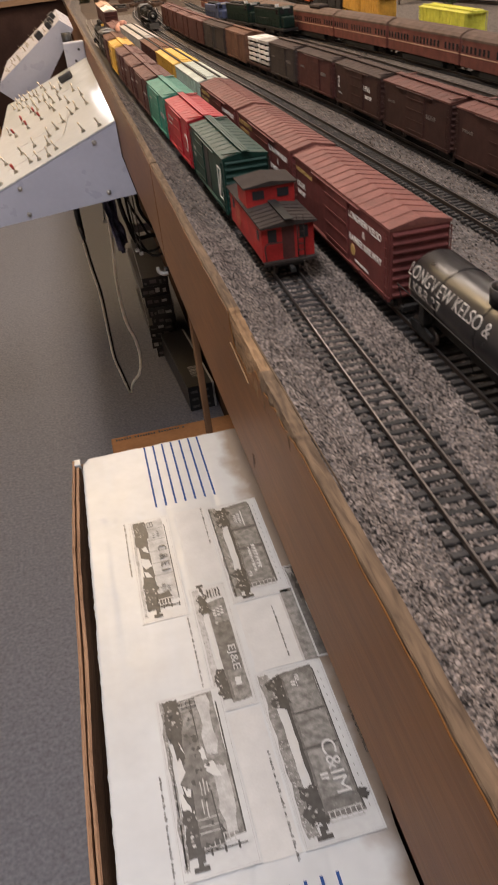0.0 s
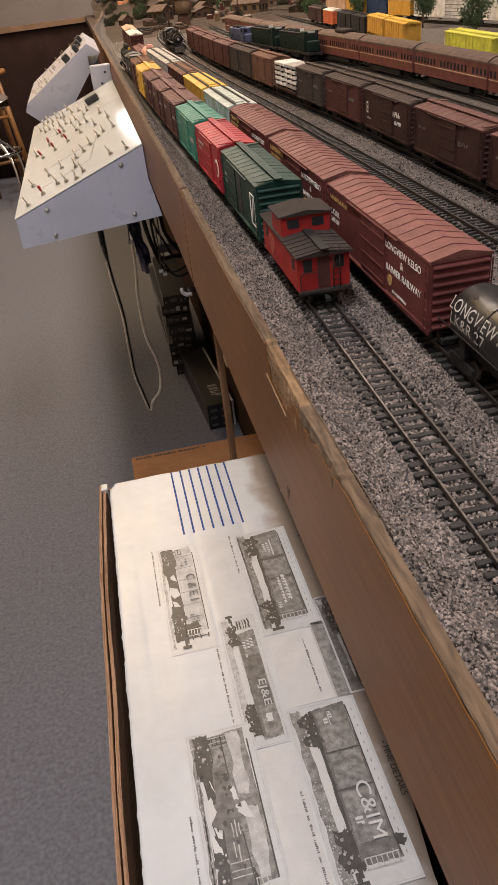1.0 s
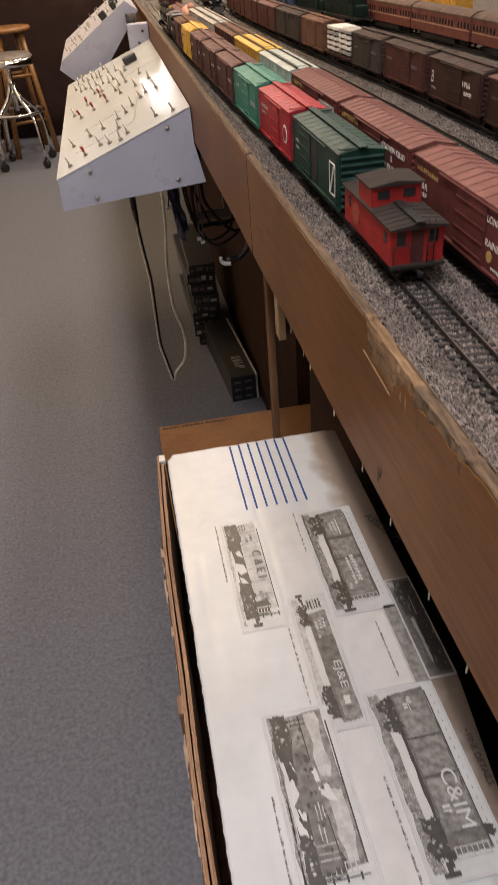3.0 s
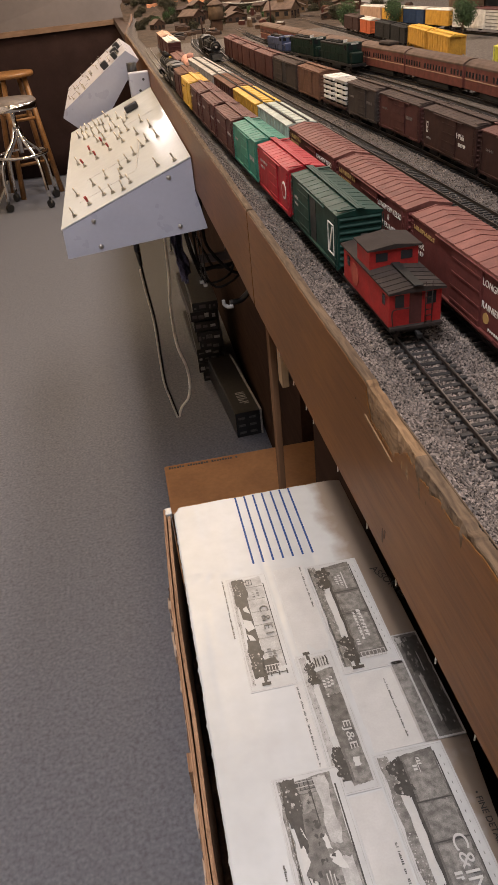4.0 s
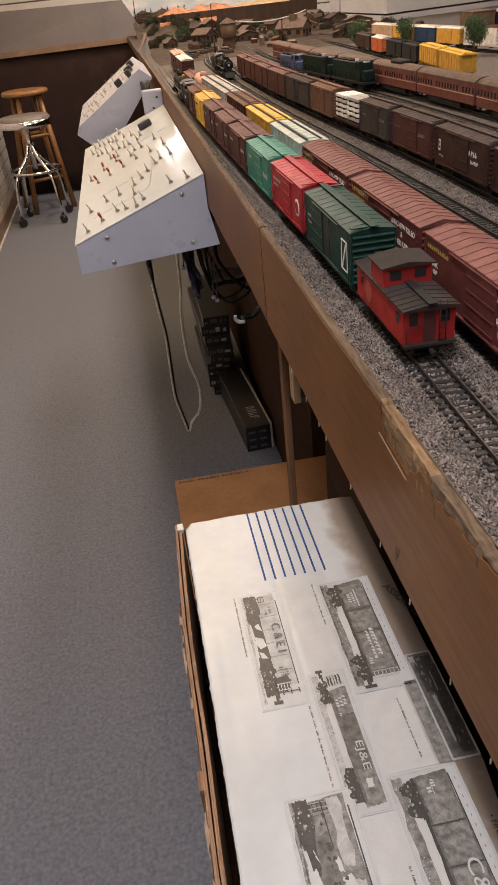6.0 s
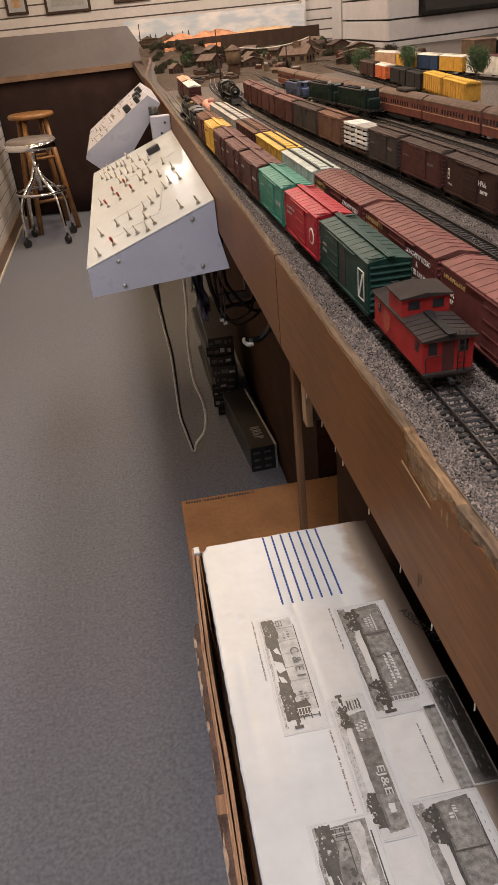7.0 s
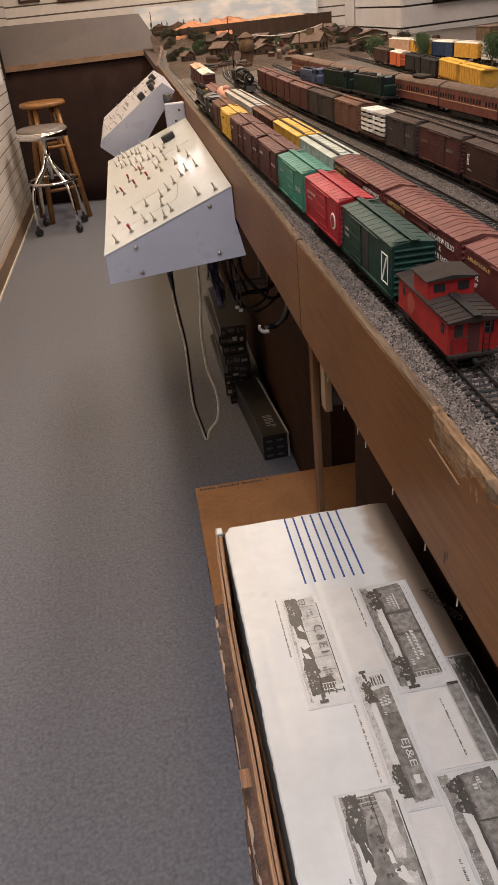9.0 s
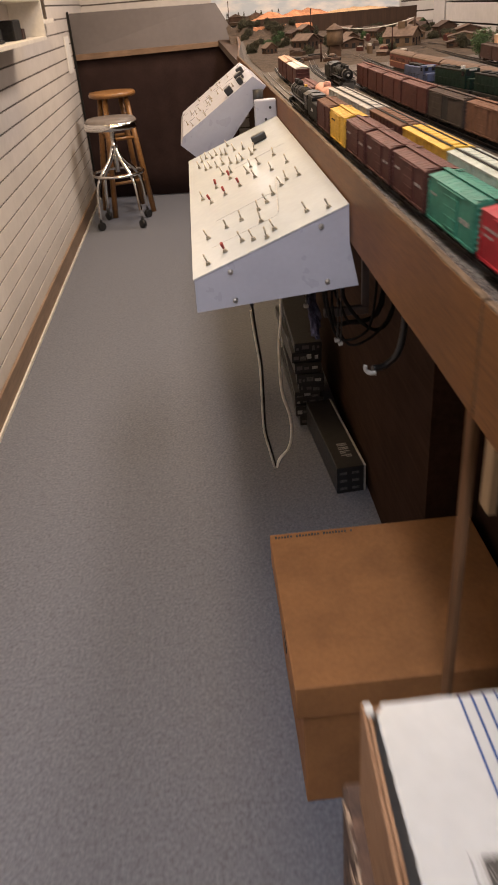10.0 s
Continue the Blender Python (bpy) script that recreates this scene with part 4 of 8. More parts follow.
def coach(line, y0, y1, label, tail=False, group="passenger cars", dome=False):
    yc, L = (y0 + y1) / 2, y1 - y0 - 0.008
    h, W, H = L / 2, 0.037, 0.047
    car = thing("passenger_car", label, "model coach", line_pose(line, yc), group)
    b = Build().box(-W / 2, W / 2, -h, h, 0.012, H, 0.0006)
    part("body", b, COACHRED, car)
    r = Build()
    prof = [(-W / 2 - 0.0006, H - 0.001), (W / 2 + 0.0006, H - 0.001), (W / 2 + 0.0004, H + 0.002), (W * 0.40, H + 0.0055), (W * 0.2, H + 0.0085), (0, H + 0.0092), (-W * 0.2, H + 0.0085), (-W * 0.40, H + 0.0055), (-W / 2 - 0.0004, H + 0.002)]
    r.prism(prof, -h, h)
    part("roof", r, COACHROOF, car)
    for s in (-1, 1):
        bd = Build()
        x0, x1 = sorted((s * W / 2 - s * 0.0002, s * W / 2 + s * 0.0005))
        bd.box(x0, x1, -h, h, 0.0268, 0.0282)
        part("stripe", bd, CREAM, car, "thin pale stripe")
        n = int(L / 0.012)
        for i in range(n):
            if i % 9 == 4:
                continue
            y = -h + L * (i + 0.5) / n
            w = Build()
            x0, x1 = sorted((s * W / 2 - s * 0.0010, s * W / 2 + s * 0.0003))
            w.box(x0, x1, y - 0.0028, y + 0.0028, 0.0305, 0.0392)
            part("window", w, GLASS_DARK, car)
    if dome:
        g = Build().box(-0.012, 0.012, -0.03, 0.03, H + 0.007, H + 0.015, 0.004)
        part("roof_dome", g, CABROOF, car)
    d = Build()
    for s in (-1, 1):
        d.box(-0.010, 0.010, s * h - 0.002, s * h + 0.003, 0.012, H + 0.001, 0.0005)
    part("vestibule", d, BLACK, car)
    u = Build().box(-W / 2 + 0.0015, W / 2 - 0.0015, -h + 0.055, h - 0.055, 0.0025, 0.0118, 0.001)
    part("underframe", u, SOOT, car)
    for s in (-1, 1):
        truck_parts(car, s * (h - 0.035))
    return car


def diesel(line, y0, y1, mat, label, small=False, group="locomotives"):
    """A hood unit; its cab is at the end towards -y."""
    yc, L = (y0 + y1) / 2, y1 - y0 - 0.008
    h = L / 2
    lo = thing("diesel_locomotive", label, "model locomotive", line_pose(line, yc) @ Matrix.Diagonal((1.05, 1, 1.0 if small else 1.14, 1)), group)
    part("frame", Build().box(-0.0165, 0.0165, -h, h, 0.012, 0.0165, 0.0005), BLACK, lo)
    part("hood", Build().box(-0.0138, 0.0138, -h + 0.046, h - 0.004, 0.0165, 0.047, 0.002), mat, lo)
    for i in range(9):
        y = -h + 0.055 + (L - 0.07) * i / 8
        for s in (-1, 1):
            part("hood_door", Build().box(s * 0.0138 - 0.0004, s * 0.0138 + 0.0004, y - 0.0045, y + 0.0045, 0.020, 0.042), mat, lo)
    if not small:
        part("flag", Build().box(-0.0125, -0.0035, -h + 0.056, -h + 0.0575, 0.0480, 0.0560, 0.0004), WHITE_INK, lo, "small white paper flag")
        part("hood_roof", Build().box(-0.0142, 0.0142, -h + 0.049, h - 0.003, 0.0450, 0.0488, 0.0014), SOOT, lo, "sooty black hood roof")
    part("nose", Build().box(-0.0125, 0.0125, -h + 0.007, -h + 0.026, 0.0165, 0.036, 0.0025), mat, lo)
    cb = part("cab", Build().box(-0.0165, 0.0165, -h + 0.024, -h + 0.048, 0.0165, 0.052, 0.0016), mat, lo)
    for x0, x1 in ((-0.0135, -0.0045), (0.0045, 0.0135)):
        part("window", Build().box(x0, x1, -h + 0.0232, -h + 0.0245, 0.040, 0.048), GLASS_DARK, cb)
    for s in (-1, 1):
        x0, x1 = sorted((s * 0.0160, s * 0.0168))
        part("window", Build().box(x0, x1, -h + 0.030, -h + 0.043, 0.040, 0.048), GLASS_DARK, cb)
    for i in range(2 if small else 3):
        y = h - 0.030 - i * 0.034
        part("fan", Build().rod((0, y, 0.047), (0, y, 0.0515), 0.0105, seg=20), SOOT, lo)
    part("exhaust", Build().box(-0.006, 0.006, -0.012, 0.012, 0.047, 0.0515, 0.001), SOOT, lo)
    part("number_board", Build().box(-0.008, 0.008, -h + 0.0225, -h + 0.0245, 0.0485, 0.0515, 0.0004), LABELWHITE, lo, "small pale number board")
    for s in (-1, 1):
        rl = Build().rod((s * 0.0158, -h + 0.004, 0.031), (s * 0.0158, h - 0.004, 0.031), 0.0004, seg=6)
        for i in range(9):
            y = -h + 0.004 + (L - 0.008) * i / 8
            rl.rod((s * 0.0158, y, 0.0165), (s * 0.0158, y, 0.031), 0.0004, seg=5)
        part("handrail", rl, SOOT, lo)
        truck_parts(lo, s * (h - 0.035), BLACK)
    part("fuel_tank", Build().box(-0.013, 0.013, -0.03, 0.03, 0.004, 0.012, 0.003), BLACK, lo)
    return lo


def steam(line, y0, y1, label, tender=0.115, away=1, flag=True, group="locomotives"):
    """A steam engine whose smokebox points along away * y, with its tender behind."""
    L = y1 - y0 - tender - 0.006
    yc = (y1 - L / 2) if away > 0 else (y0 + L / 2)
    lo = thing("steam_locomotive", label, "model locomotive", line_pose(line, yc) @ (Matrix() if away > 0 else pose(0, 0, 0, 0, 0, 180)), group)
    h = L / 2
    bo = Build().rod((0, -h + 0.055, 0.036), (0, h - 0.022, 0.0345), 0.0145, 0.0130, seg=28)
    for i in range(6):
        y = -h + 0.06 + (L - 0.09) * i / 5
        bo.rod((0, y - 0.001, 0.0355), (0, y + 0.001, 0.0355), 0.0151 - 0.00025 * i, seg=28)
    part("boiler", bo, SOOT, lo)
    sb = Build().rod((0, h - 0.030, 0.0345), (0, h - 0.010, 0.0345), 0.0136, seg=28)
    sb.rod((0, h - 0.010, 0.0345), (0, h - 0.007, 0.0345), 0.0100, 0.006, seg=24)
    part("smokebox", sb, BLACK, lo)
    part("headlight", Build().rod((0, h - 0.008, 0.0345), (0, h - 0.003, 0.0345), 0.003, seg=14), LABELWHITE, lo)
    part("chimney", Build().lathe([(0.0045, 0), (0.0040, 0.004), (0.0042, 0.008), (0.0052, 0.0095)], (0, h - 0.020, 0.0465), 18), BLACK, lo)
    for y, r in ((h - 0.050, 0.0062), (h - 0.085, 0.0068)):
        part("dome", Build().lathe([(r, 0), (r, 0.005), (r * 0.8, 0.0085), (r * 0.3, 0.010)], (0, y, 0.0475), 20), SOOT, lo)
    if flag:
        part("flag", Build().box(-0.003, 0.003, -0.0245, -0.0185, 0.0515, 0.0560, 0.0008), YELLOW2, lo, "small bright yellow cover on the boiler")
    cb = Build()
    cb.box(-0.0175, 0.0175, -h, -h + 0.034, 0.020, 0.0475, 0.0008)
    cb.prism([(-0.0190, 0.0470), (0.0190, 0.0470), (0.0190, 0.0485), (0.010, 0.0530), (0, 0.0545), (-0.010, 0.0530), (-0.0190, 0.0485)], -h - 0.010, -h + 0.036)
    cab = part("cab", cb, BLACK, lo)
    for s in (-1, 1):
        x0, x1 = sorted((s * 0.0170, s * 0.0179))
        part("window", Build().box(x0, x1, -h + 0.008, -h + 0.026, 0.034, 0.0440), GLASS_DARK, cab)
    fb = Build().box(-0.0155, 0.0155, -h + 0.030, -h + 0.068, 0.018, 0.046, 0.005)
    part("firebox", fb, SOOT, lo)
    for s in (-1, 1):
        x0, x1 = sorted((s * 0.0110, s * 0.0190))
        part("running_board", Build().box(x0, x1, -h + 0.034, h - 0.012, 0.0265, 0.0278), BLACK, lo)
        part("cylinder", Build().rod((s * 0.0145, h - 0.036, 0.0125), (s * 0.0145, h - 0.014, 0.0125), 0.0062, seg=16), BLACK, lo)
        rd = Build().box(s * 0.0150 - 0.0007, s * 0.0150 + 0.0007, -h + 0.055, h - 0.060, 0.0095, 0.0120)
        rd.box(s * 0.0158 - 0.0007, s * 0.0158 + 0.0007, -h + 0.085, h - 0.034, 0.0105, 0.0130)
        part("side_rod", rd, WHEEL, lo)
        pi = Build().rod((s * 0.0135, -h + 0.06, 0.045), (s * 0.0125, h - 0.04, 0.0430), 0.0007, seg=6)
        pi.rod((s * 0.0150, -h + 0.07, 0.031), (s * 0.0145, h - 0.06, 0.031), 0.0022, seg=10)
        part("pipe", pi, SOOT, lo)
    for i in range(4):
        y = -h + 0.060 + i * 0.0235
        w = Build()
        for s in (-1, 1):
            w.rod((s * 0.0075, y, 0.0105), (s * 0.0110, y, 0.0105), 0.0105, seg=22)
        part("driving_wheel", w, SOOT, lo)
    for y in (h - 0.012, h - 0.032, -h + 0.030, -h + 0.012):
        w = Build()
        for s in (-1, 1):
            w.rod((s * 0.0075, y, 0.0055), (s * 0.0100, y, 0.0055), 0.0055, seg=16)
        part("small_wheel", w, SOOT, lo)
    pl = Build().prism([(h - 0.004, 0.016), (h + 0.006, 0.003), (h + 0.007, 0.003), (h - 0.001, 0.017)], -0.014, 0.014, "x")
    pl.box(-0.0165, 0.0165, h - 0.008, h - 0.003, 0.0155, 0.019)
    part("pilot", pl, BLACK, lo)
    part("frame", Build().box(-0.006, 0.006, -h, h - 0.006, 0.006, 0.024), BLACK, lo)
    # tender
    ty = (y0 + tender / 2) if away > 0 else (y1 - tender / 2)
    te = thing("tender", "black coal tender coupled behind a steam engine", "model tender", line_pose(line, ty) @ (Matrix() if away > 0 else pose(0, 0, 0, 0, 0, 180)), group)
    k = tender / 2 - 0.003
    b = Build()
    b.box(-0.0178, 0.0178, -k, k, 0.0135, 0.0430, 0.0022)
    b.box(-0.0168, 0.0168, 0.004, k - 0.002, 0.0425, 0.0505, 0.0014)
    part("body", b, SOOT, te)
    part("coal", Build().box(-0.0135, 0.0135, 0.010, k - 0.008, 0.0500, 0.0530, 0.0018), BLACK, te, "black coal load")
    part("hatch", Build().box(-0.008, 0.008, -k + 0.012, -k + 0.026, 0.0430, 0.0455, 0.001), SOOT, te)
    part("ladder", Build().box(-0.010, -0.004, -k - 0.0012, -k, 0.014, 0.043), SOOT, te)
    side_marks(te, 0.0358, [(0.010, 0.0260, 4, 0.020, 0.0070)], WHITE_INK)
    part("underframe", Build().box(-0.013, 0.013, -k, k, 0.0095, 0.0135), BLACK, te)
    for s in (-1, 1):
        truck_parts(te, s * (k - 0.020))
        coupler_part(te, s * k, s)
    return lo


def caboose(line, y0, y1, label):
    yc, L = (y0 + y1) / 2, y1 - y0 - 0.010
    h, W, H = L / 2, 0.0365, 0.0370
    car = thing("caboose", label, "model caboose", line_pose(line, yc), "freight cars")
    e = h - 0.0035
    body = part("body", Build().box(-W / 2, W / 2, -e, e, 0.0125, H, 0.0006), CABRED, car)
    r = Build().prism([(-W / 2 - 0.0015, H), (W / 2 + 0.0015, H), (W / 2 + 0.0015, H + 0.0012), (0, H + 0.0040), (-W / 2 - 0.0015, H + 0.0012)], -h, h)
    part("roof", r, CABROOF, car)
    c0, c1 = -0.010, 0.019
    cu = part("cupola", Build().box(-W / 2 + 0.0005, W / 2 - 0.0005, c0, c1, H, H + 0.0150, 0.0005), CABRED, car)
    cr = Build().prism([(-W / 2 - 0.0015, H + 0.0150), (W / 2 + 0.0015, H + 0.0150), (W / 2 + 0.0015, H + 0.0160), (0, H + 0.0185), (-W / 2 - 0.0015, H + 0.0160)], c0 - 0.002, c1 + 0.002)
    part("cupola_roof", cr, CABROOF, cu, "dark cupola roof")
    for x in (-0.009, 0.009):
        for y, d in ((c0, -1), (c1, 1)):
            y0w, y1w = sorted((y - d * 0.0004, y + d * 0.0004))
            part("window", Build().box(x - 0.0042, x + 0.0042, y0w, y1w, H + 0.0065, H + 0.0125), GLASS_DARK, cu)
    for s in (-1, 1):
        x0, x1 = sorted((s * (W / 2 - 0.0003), s * (W / 2 + 0.0004)))
        for y in (-e + 0.010, e - 0.014):
            part("window", Build().box(x0, x1, y - 0.0026, y + 0.0026, 0.0265, 0.0335), GLASS_DARK, body)
        yy0, yy1 = sorted((s * (e - 0.0004), s * (e + 0.0004)))
        part("door", Build().box(-0.0042, 0.0042, yy0, yy1, 0.0140, 0.0385), DULLRED_SHADED, body)
        for x in (-0.011, 0.011):
            part("window", Build().box(x - 0.003, x + 0.003, yy0, yy1, 0.0265, 0.0350), GLASS_DARK, body)
        pf = Build().box(-W / 2, W / 2, min(s * e, s * h), max(s * e, s * h), 0.0115, 0.0135)
        part("platform", pf, CABROOF, car)
        rl = Build()
        y = s * (h - 0.0008)
        for x in (0.0060, 0.0105):
            rl.rod((x, y, 0.0130), (x, y, H + 0.006), 0.0004, seg=6)
        for k in range(6):
            rl.rod((0.0060, y, 0.0150 + 0.0042 * k), (0.0105, y, 0.0150 + 0.0042 * k), 0.0003, seg=6)
        part("ladder", rl, CABROOF, car, "thin dark end ladder")
        part("grab_rail", Build().tube([(-0.0165, y, 0.0150), (-0.0168, y, 0.0250), (-0.0120, y, 0.0265), (-0.0050, y, 0.0265)], 0.0004, seg=6), CABROOF, car, "thin dark grab rail")
        for k in range(5):
            yr = -h + 0.004 + k * (c0 + h - 0.006) / 5
            if s < 0:
                part("roof_seam", Build().prism([(-W / 2 - 0.0015, H + 0.001), (W / 2 + 0.0015, H + 0.001), (W / 2 + 0.0015, H + 0.0016), (0, H + 0.0044), (-W / 2 - 0.0015, H + 0.0016)], yr, yr + 0.0008), CABROOF, car)
        truck_parts(car, s * (h - 0.024))
        coupler_part(car, s * h, s)
    part("running_board", Build().box(-0.003, 0.003, -h - 0.002, c0 - 0.002, H + 0.0048, H + 0.0055), SOOT, car)
    part("running_board", Build().box(-0.003, 0.003, c1 + 0.002, h + 0.002, H + 0.0048, H + 0.0055), SOOT, car)
    part("stove_pipe", Build().rod((0.009, e - 0.012, H + 0.001), (0.009, e - 0.012, H + 0.012), 0.0016, seg=10), SOOT, car)
    part("underframe", Build().box(-0.010, 0.010, -e, e, 0.0080, 0.0124), SOOT, car)
    part("emblem", Build().rod((-W / 2 - 0.0001, e - 0.030, 0.0245), (-W / 2 - 0.0005, e - 0.030, 0.0245), 0.0085, seg=20), CABFADE, car, "faded round emblem")
    return car


def lumber_car(line, y0, y1, label):
    yc, L = (y0 + y1) / 2, y1 - y0 - 0.010
    h = L / 2
    car = thing("flat_car", label, "model flat car", line_pose(line, yc), "freight cars")
    part("deck", Build().box(-0.018, 0.018, -h, h, 0.012, 0.0165, 0.0006), DARKBROWN, car)
    for j in range(2):
        for i in range(5):
            for s in (-1, 1):
                y = -h + L * (j + 0.5) / 2
                z = 0.0193 + i * 0.0075
                b = Build().box(s * 0.0086 - 0.0080, s * 0.0086 + 0.0080, y - L * 0.222, y + L * 0.222, z, z + 0.0047, 0.0006)
                part("lumber_pack", b, WRAP if (i + j) % 4 else GREYCAR, car)
                for q in (-0.6, 0.6):
                    part("spacer", Build().box(s * 0.0086 - 0.008, s * 0.0086 + 0.008, y + q * L * 0.2 - 0.001, y + q * L * 0.2 + 0.001, z - 0.0028, z), SOOT, car)
    for s in (-1, 1):
        truck_parts(car, s * (h - 0.020))
        coupler_part(car, s * h, s)
    return car

# ---- trains ----
# second track: long freight train, near end first
tc = tank_car("second", 0.380, 0.561, TANKBLACK, "glossy black tank car with white lettering")
for text, y, z, w in (("LONGVIEW KELSO &", 0.076, 0.0370, 0.088), ("LK&R 27", 0.073, 0.0295, 0.038)):
    ob = side_words(tc, 0.0312, text, y, z, w, 0.0062, WHITE_INK)
    for v in ob.data.vertices:
        v.co.x = -math.sqrt(0.0168 ** 2 - (v.co.z - 0.032) ** 2)
for k, (a, z) in enumerate(((0.561, 0.765), (0.765, 0.963), (0.963, 1.162))):
    car, L, W, H = boxcar("second", a, z, BROWNRED_SHADED, ROOFRED, "red-brown ribbed-roof boxcar with white lettering", "rib", door=0.24, ribs=0, gable=0.0042)
    h = L / 2
    side_marks(car, W, [(h * 0.94, 0.0290, 5, 0.020, 0.0040), (h * 0.90, 0.0165, 9, 0.022, 0.0022), (-h * 0.4, 0.0165, 9, 0.024, 0.0022)], WHITE_INK)
    side_marks(car, W, [(h * 0.95, 0.0460, 10, 0.040, 0.0036)] if k == 0 else [(h * 0.95, 0.0465, 9, 0.052, 0.0050), (h * 0.95, 0.0405, 7, 0.040, 0.0040)], YELLOW_INK, name="slogan")
    side_words(car, W, "LK&R", h * 0.94, 0.0345, 0.020, 0.0042, WHITE_INK)
    side_words(car, W, "LONGVIEW KELSO", -h * 0.28, 0.0435, 0.056, 0.0044, WHITE_INK)
    side_words(car, W, "&", -h * 0.54, 0.0365, 0.0044, 0.0044, WHITE_INK)
    side_words(car, W, "RAINIER RAILWAY", -h * 0.29, 0.0290, 0.056, 0.0044, WHITE_INK)
    bd = Build().rod((-W / 2 - 0.0001, -h * 0.36, 0.0235), (-W / 2 - 0.0006, -h * 0.36, 0.0235), 0.0036, seg=18)
    part("emblem", bd, YELLOW_INK, car, "small round yellow emblem")
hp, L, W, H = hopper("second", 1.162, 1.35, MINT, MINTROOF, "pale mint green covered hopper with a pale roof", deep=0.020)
side_marks(hp, W, [(L * 0.40, 0.0300, 14, 0.10, 0.0085)], WHITE_INK)
hp, L, W, H = hopper("second", 1.35, 1.545, YELLOW, YELLOW2, "orange-yellow covered hopper with dark roof walks")
side_marks(hp, W, [(L * 0.36, 0.032, 10, 0.07, 0.006)], BLACK)
hopper("second", 1.545, 1.745, DULLRED_SHADED, TANBROWN, "red-brown covered hopper with dark roof walks")
hopper("second", 1.745, 2.10, GREYCAR, GREYCAR, "long weathered grey covered hopper", bays=4, ribs=14)
tank_car("second", 2.12, 2.33, PINK, "faded pink and white small tank car", R=0.0150)
boxcar("second", 2.35, 2.59, DULLRED_SHADED, DULLROOF, "low red-brown freight car behind the tank car", far=True, H=0.030)
boxcar("second", 2.61, 2.83, DULLRED_SHADED, WHITEROOF, "red boxcar with a snow-white roof", far=True)
boxcar("second", 2.855, 3.10, DULLRED_SHADED, CREAM, "red boxcar with a pale pinkish roof", far=True)

# front track: the train with the caboose at its end
caboose("front", 0.650, 0.772, "red wooden caboose with a black roof and cupola")
C = [0.774, 0.937, 1.088, 1.238, 1.383, 1.525, 1.664, 1.80, 1.94]
car, L, W, H = boxcar("front", C[0], C[1], DKGREEN, DKGREEN, "dark green boxcar with a white emblem", door=0.26, ribs=0, open_door=True)
b = Build()
for u0, v0, u1, v1 in ((0.0, 0.0, 0.001, 0.025), (0.016, 0.0, 0.017, 0.025), (0.001, 0.0, 0.016, 0.001), (0.001, 0.024, 0.016, 0.025)):
    b.box(-W / 2 - 0.0005, -W / 2 - 0.0001, -L * 0.43 + u0, -L * 0.43 + u1, 0.020 + v0, 0.020 + v1)
b.hexa([(-W / 2 - d, -L * 0.43 + u, 0.020 + v) for d in (0.0001, 0.0007) for u, v in ((0.002, 0.023), (0.0045, 0.023), (0.015, 0.002), (0.0125, 0.002))])
bmesh.ops.recalc_face_normals(b.bm, faces=b.bm.faces[:])
part("emblem", b, WHITE_INK, car, "white framed diagonal emblem")
side_marks(car, W, [(L * 0.44, 0.036, 5, 0.020, 0.003), (L * 0.44, 0.030, 6, 0.022, 0.003)], FADED)
car, L, W, H = boxcar("front", C[1], C[2], RED, RED, "bright red boxcar with a round white emblem")
em = Build().rod((-W / 2 - 0.0001, -L * 0.34, 0.0320), (-W / 2 - 0.0006, -L * 0.34, 0.0320), 0.0085, seg=26)
em = part("emblem", em, WHITE_INK, car, "round white emblem")
part("emblem_disc", Build().rod((-W / 2 - 0.0006, -L * 0.34, 0.0320), (-W / 2 - 0.0009, -L * 0.34, 0.0320), 0.0062, seg=24), CABRED, em)
side_marks(car, W, [(L * 0.44, 0.040, 9, 0.036, 0.0034), (L * 0.44, 0.034, 6, 0.022, 0.0030)], FADED)
car, L, W, H = boxcar("front", C[2], C[3], GREEN, GREEN, "emerald green boxcar with small white lettering")
side_marks(car, W, [(L * 0.44, 0.038, 5, 0.018, 0.0034), (-L * 0.2, 0.030, 6, 0.026, 0.0060)], FADED)
for k in (3, 4, 5):
    car, L, W, H = boxcar("front", C[k], C[k + 1], DULLRED_SHADED, DULLROOF, "dull oxide-red boxcar with faint lettering")
    side_marks(car, W, [(L * 0.44, 0.038, 6, 0.022, 0.0036), (-L * 0.2, 0.034, 6, 0.026, 0.0040)], FADED)
car, L, W, H = boxcar("front", C[6], C[7], YELLOW2, YELLOW2, "bright yellow refrigerator boxcar")
side_marks(car, W, [(L * 0.44, 0.040, 8, 0.034, 0.0034)], BLACK)
boxcar("front", C[7], C[8], DULLRED_SHADED, TANBROWN, "brown boxcar coupled behind the tender")
steam("front", 1.945, 2.37, "large black steam locomotive with a yellow flag", 0.125)

# spare track: a second steam engine at rest
steam("spare", 2.55, 2.86, "black steam locomotive standing on a side track", 0.10, away=-1, flag=False)

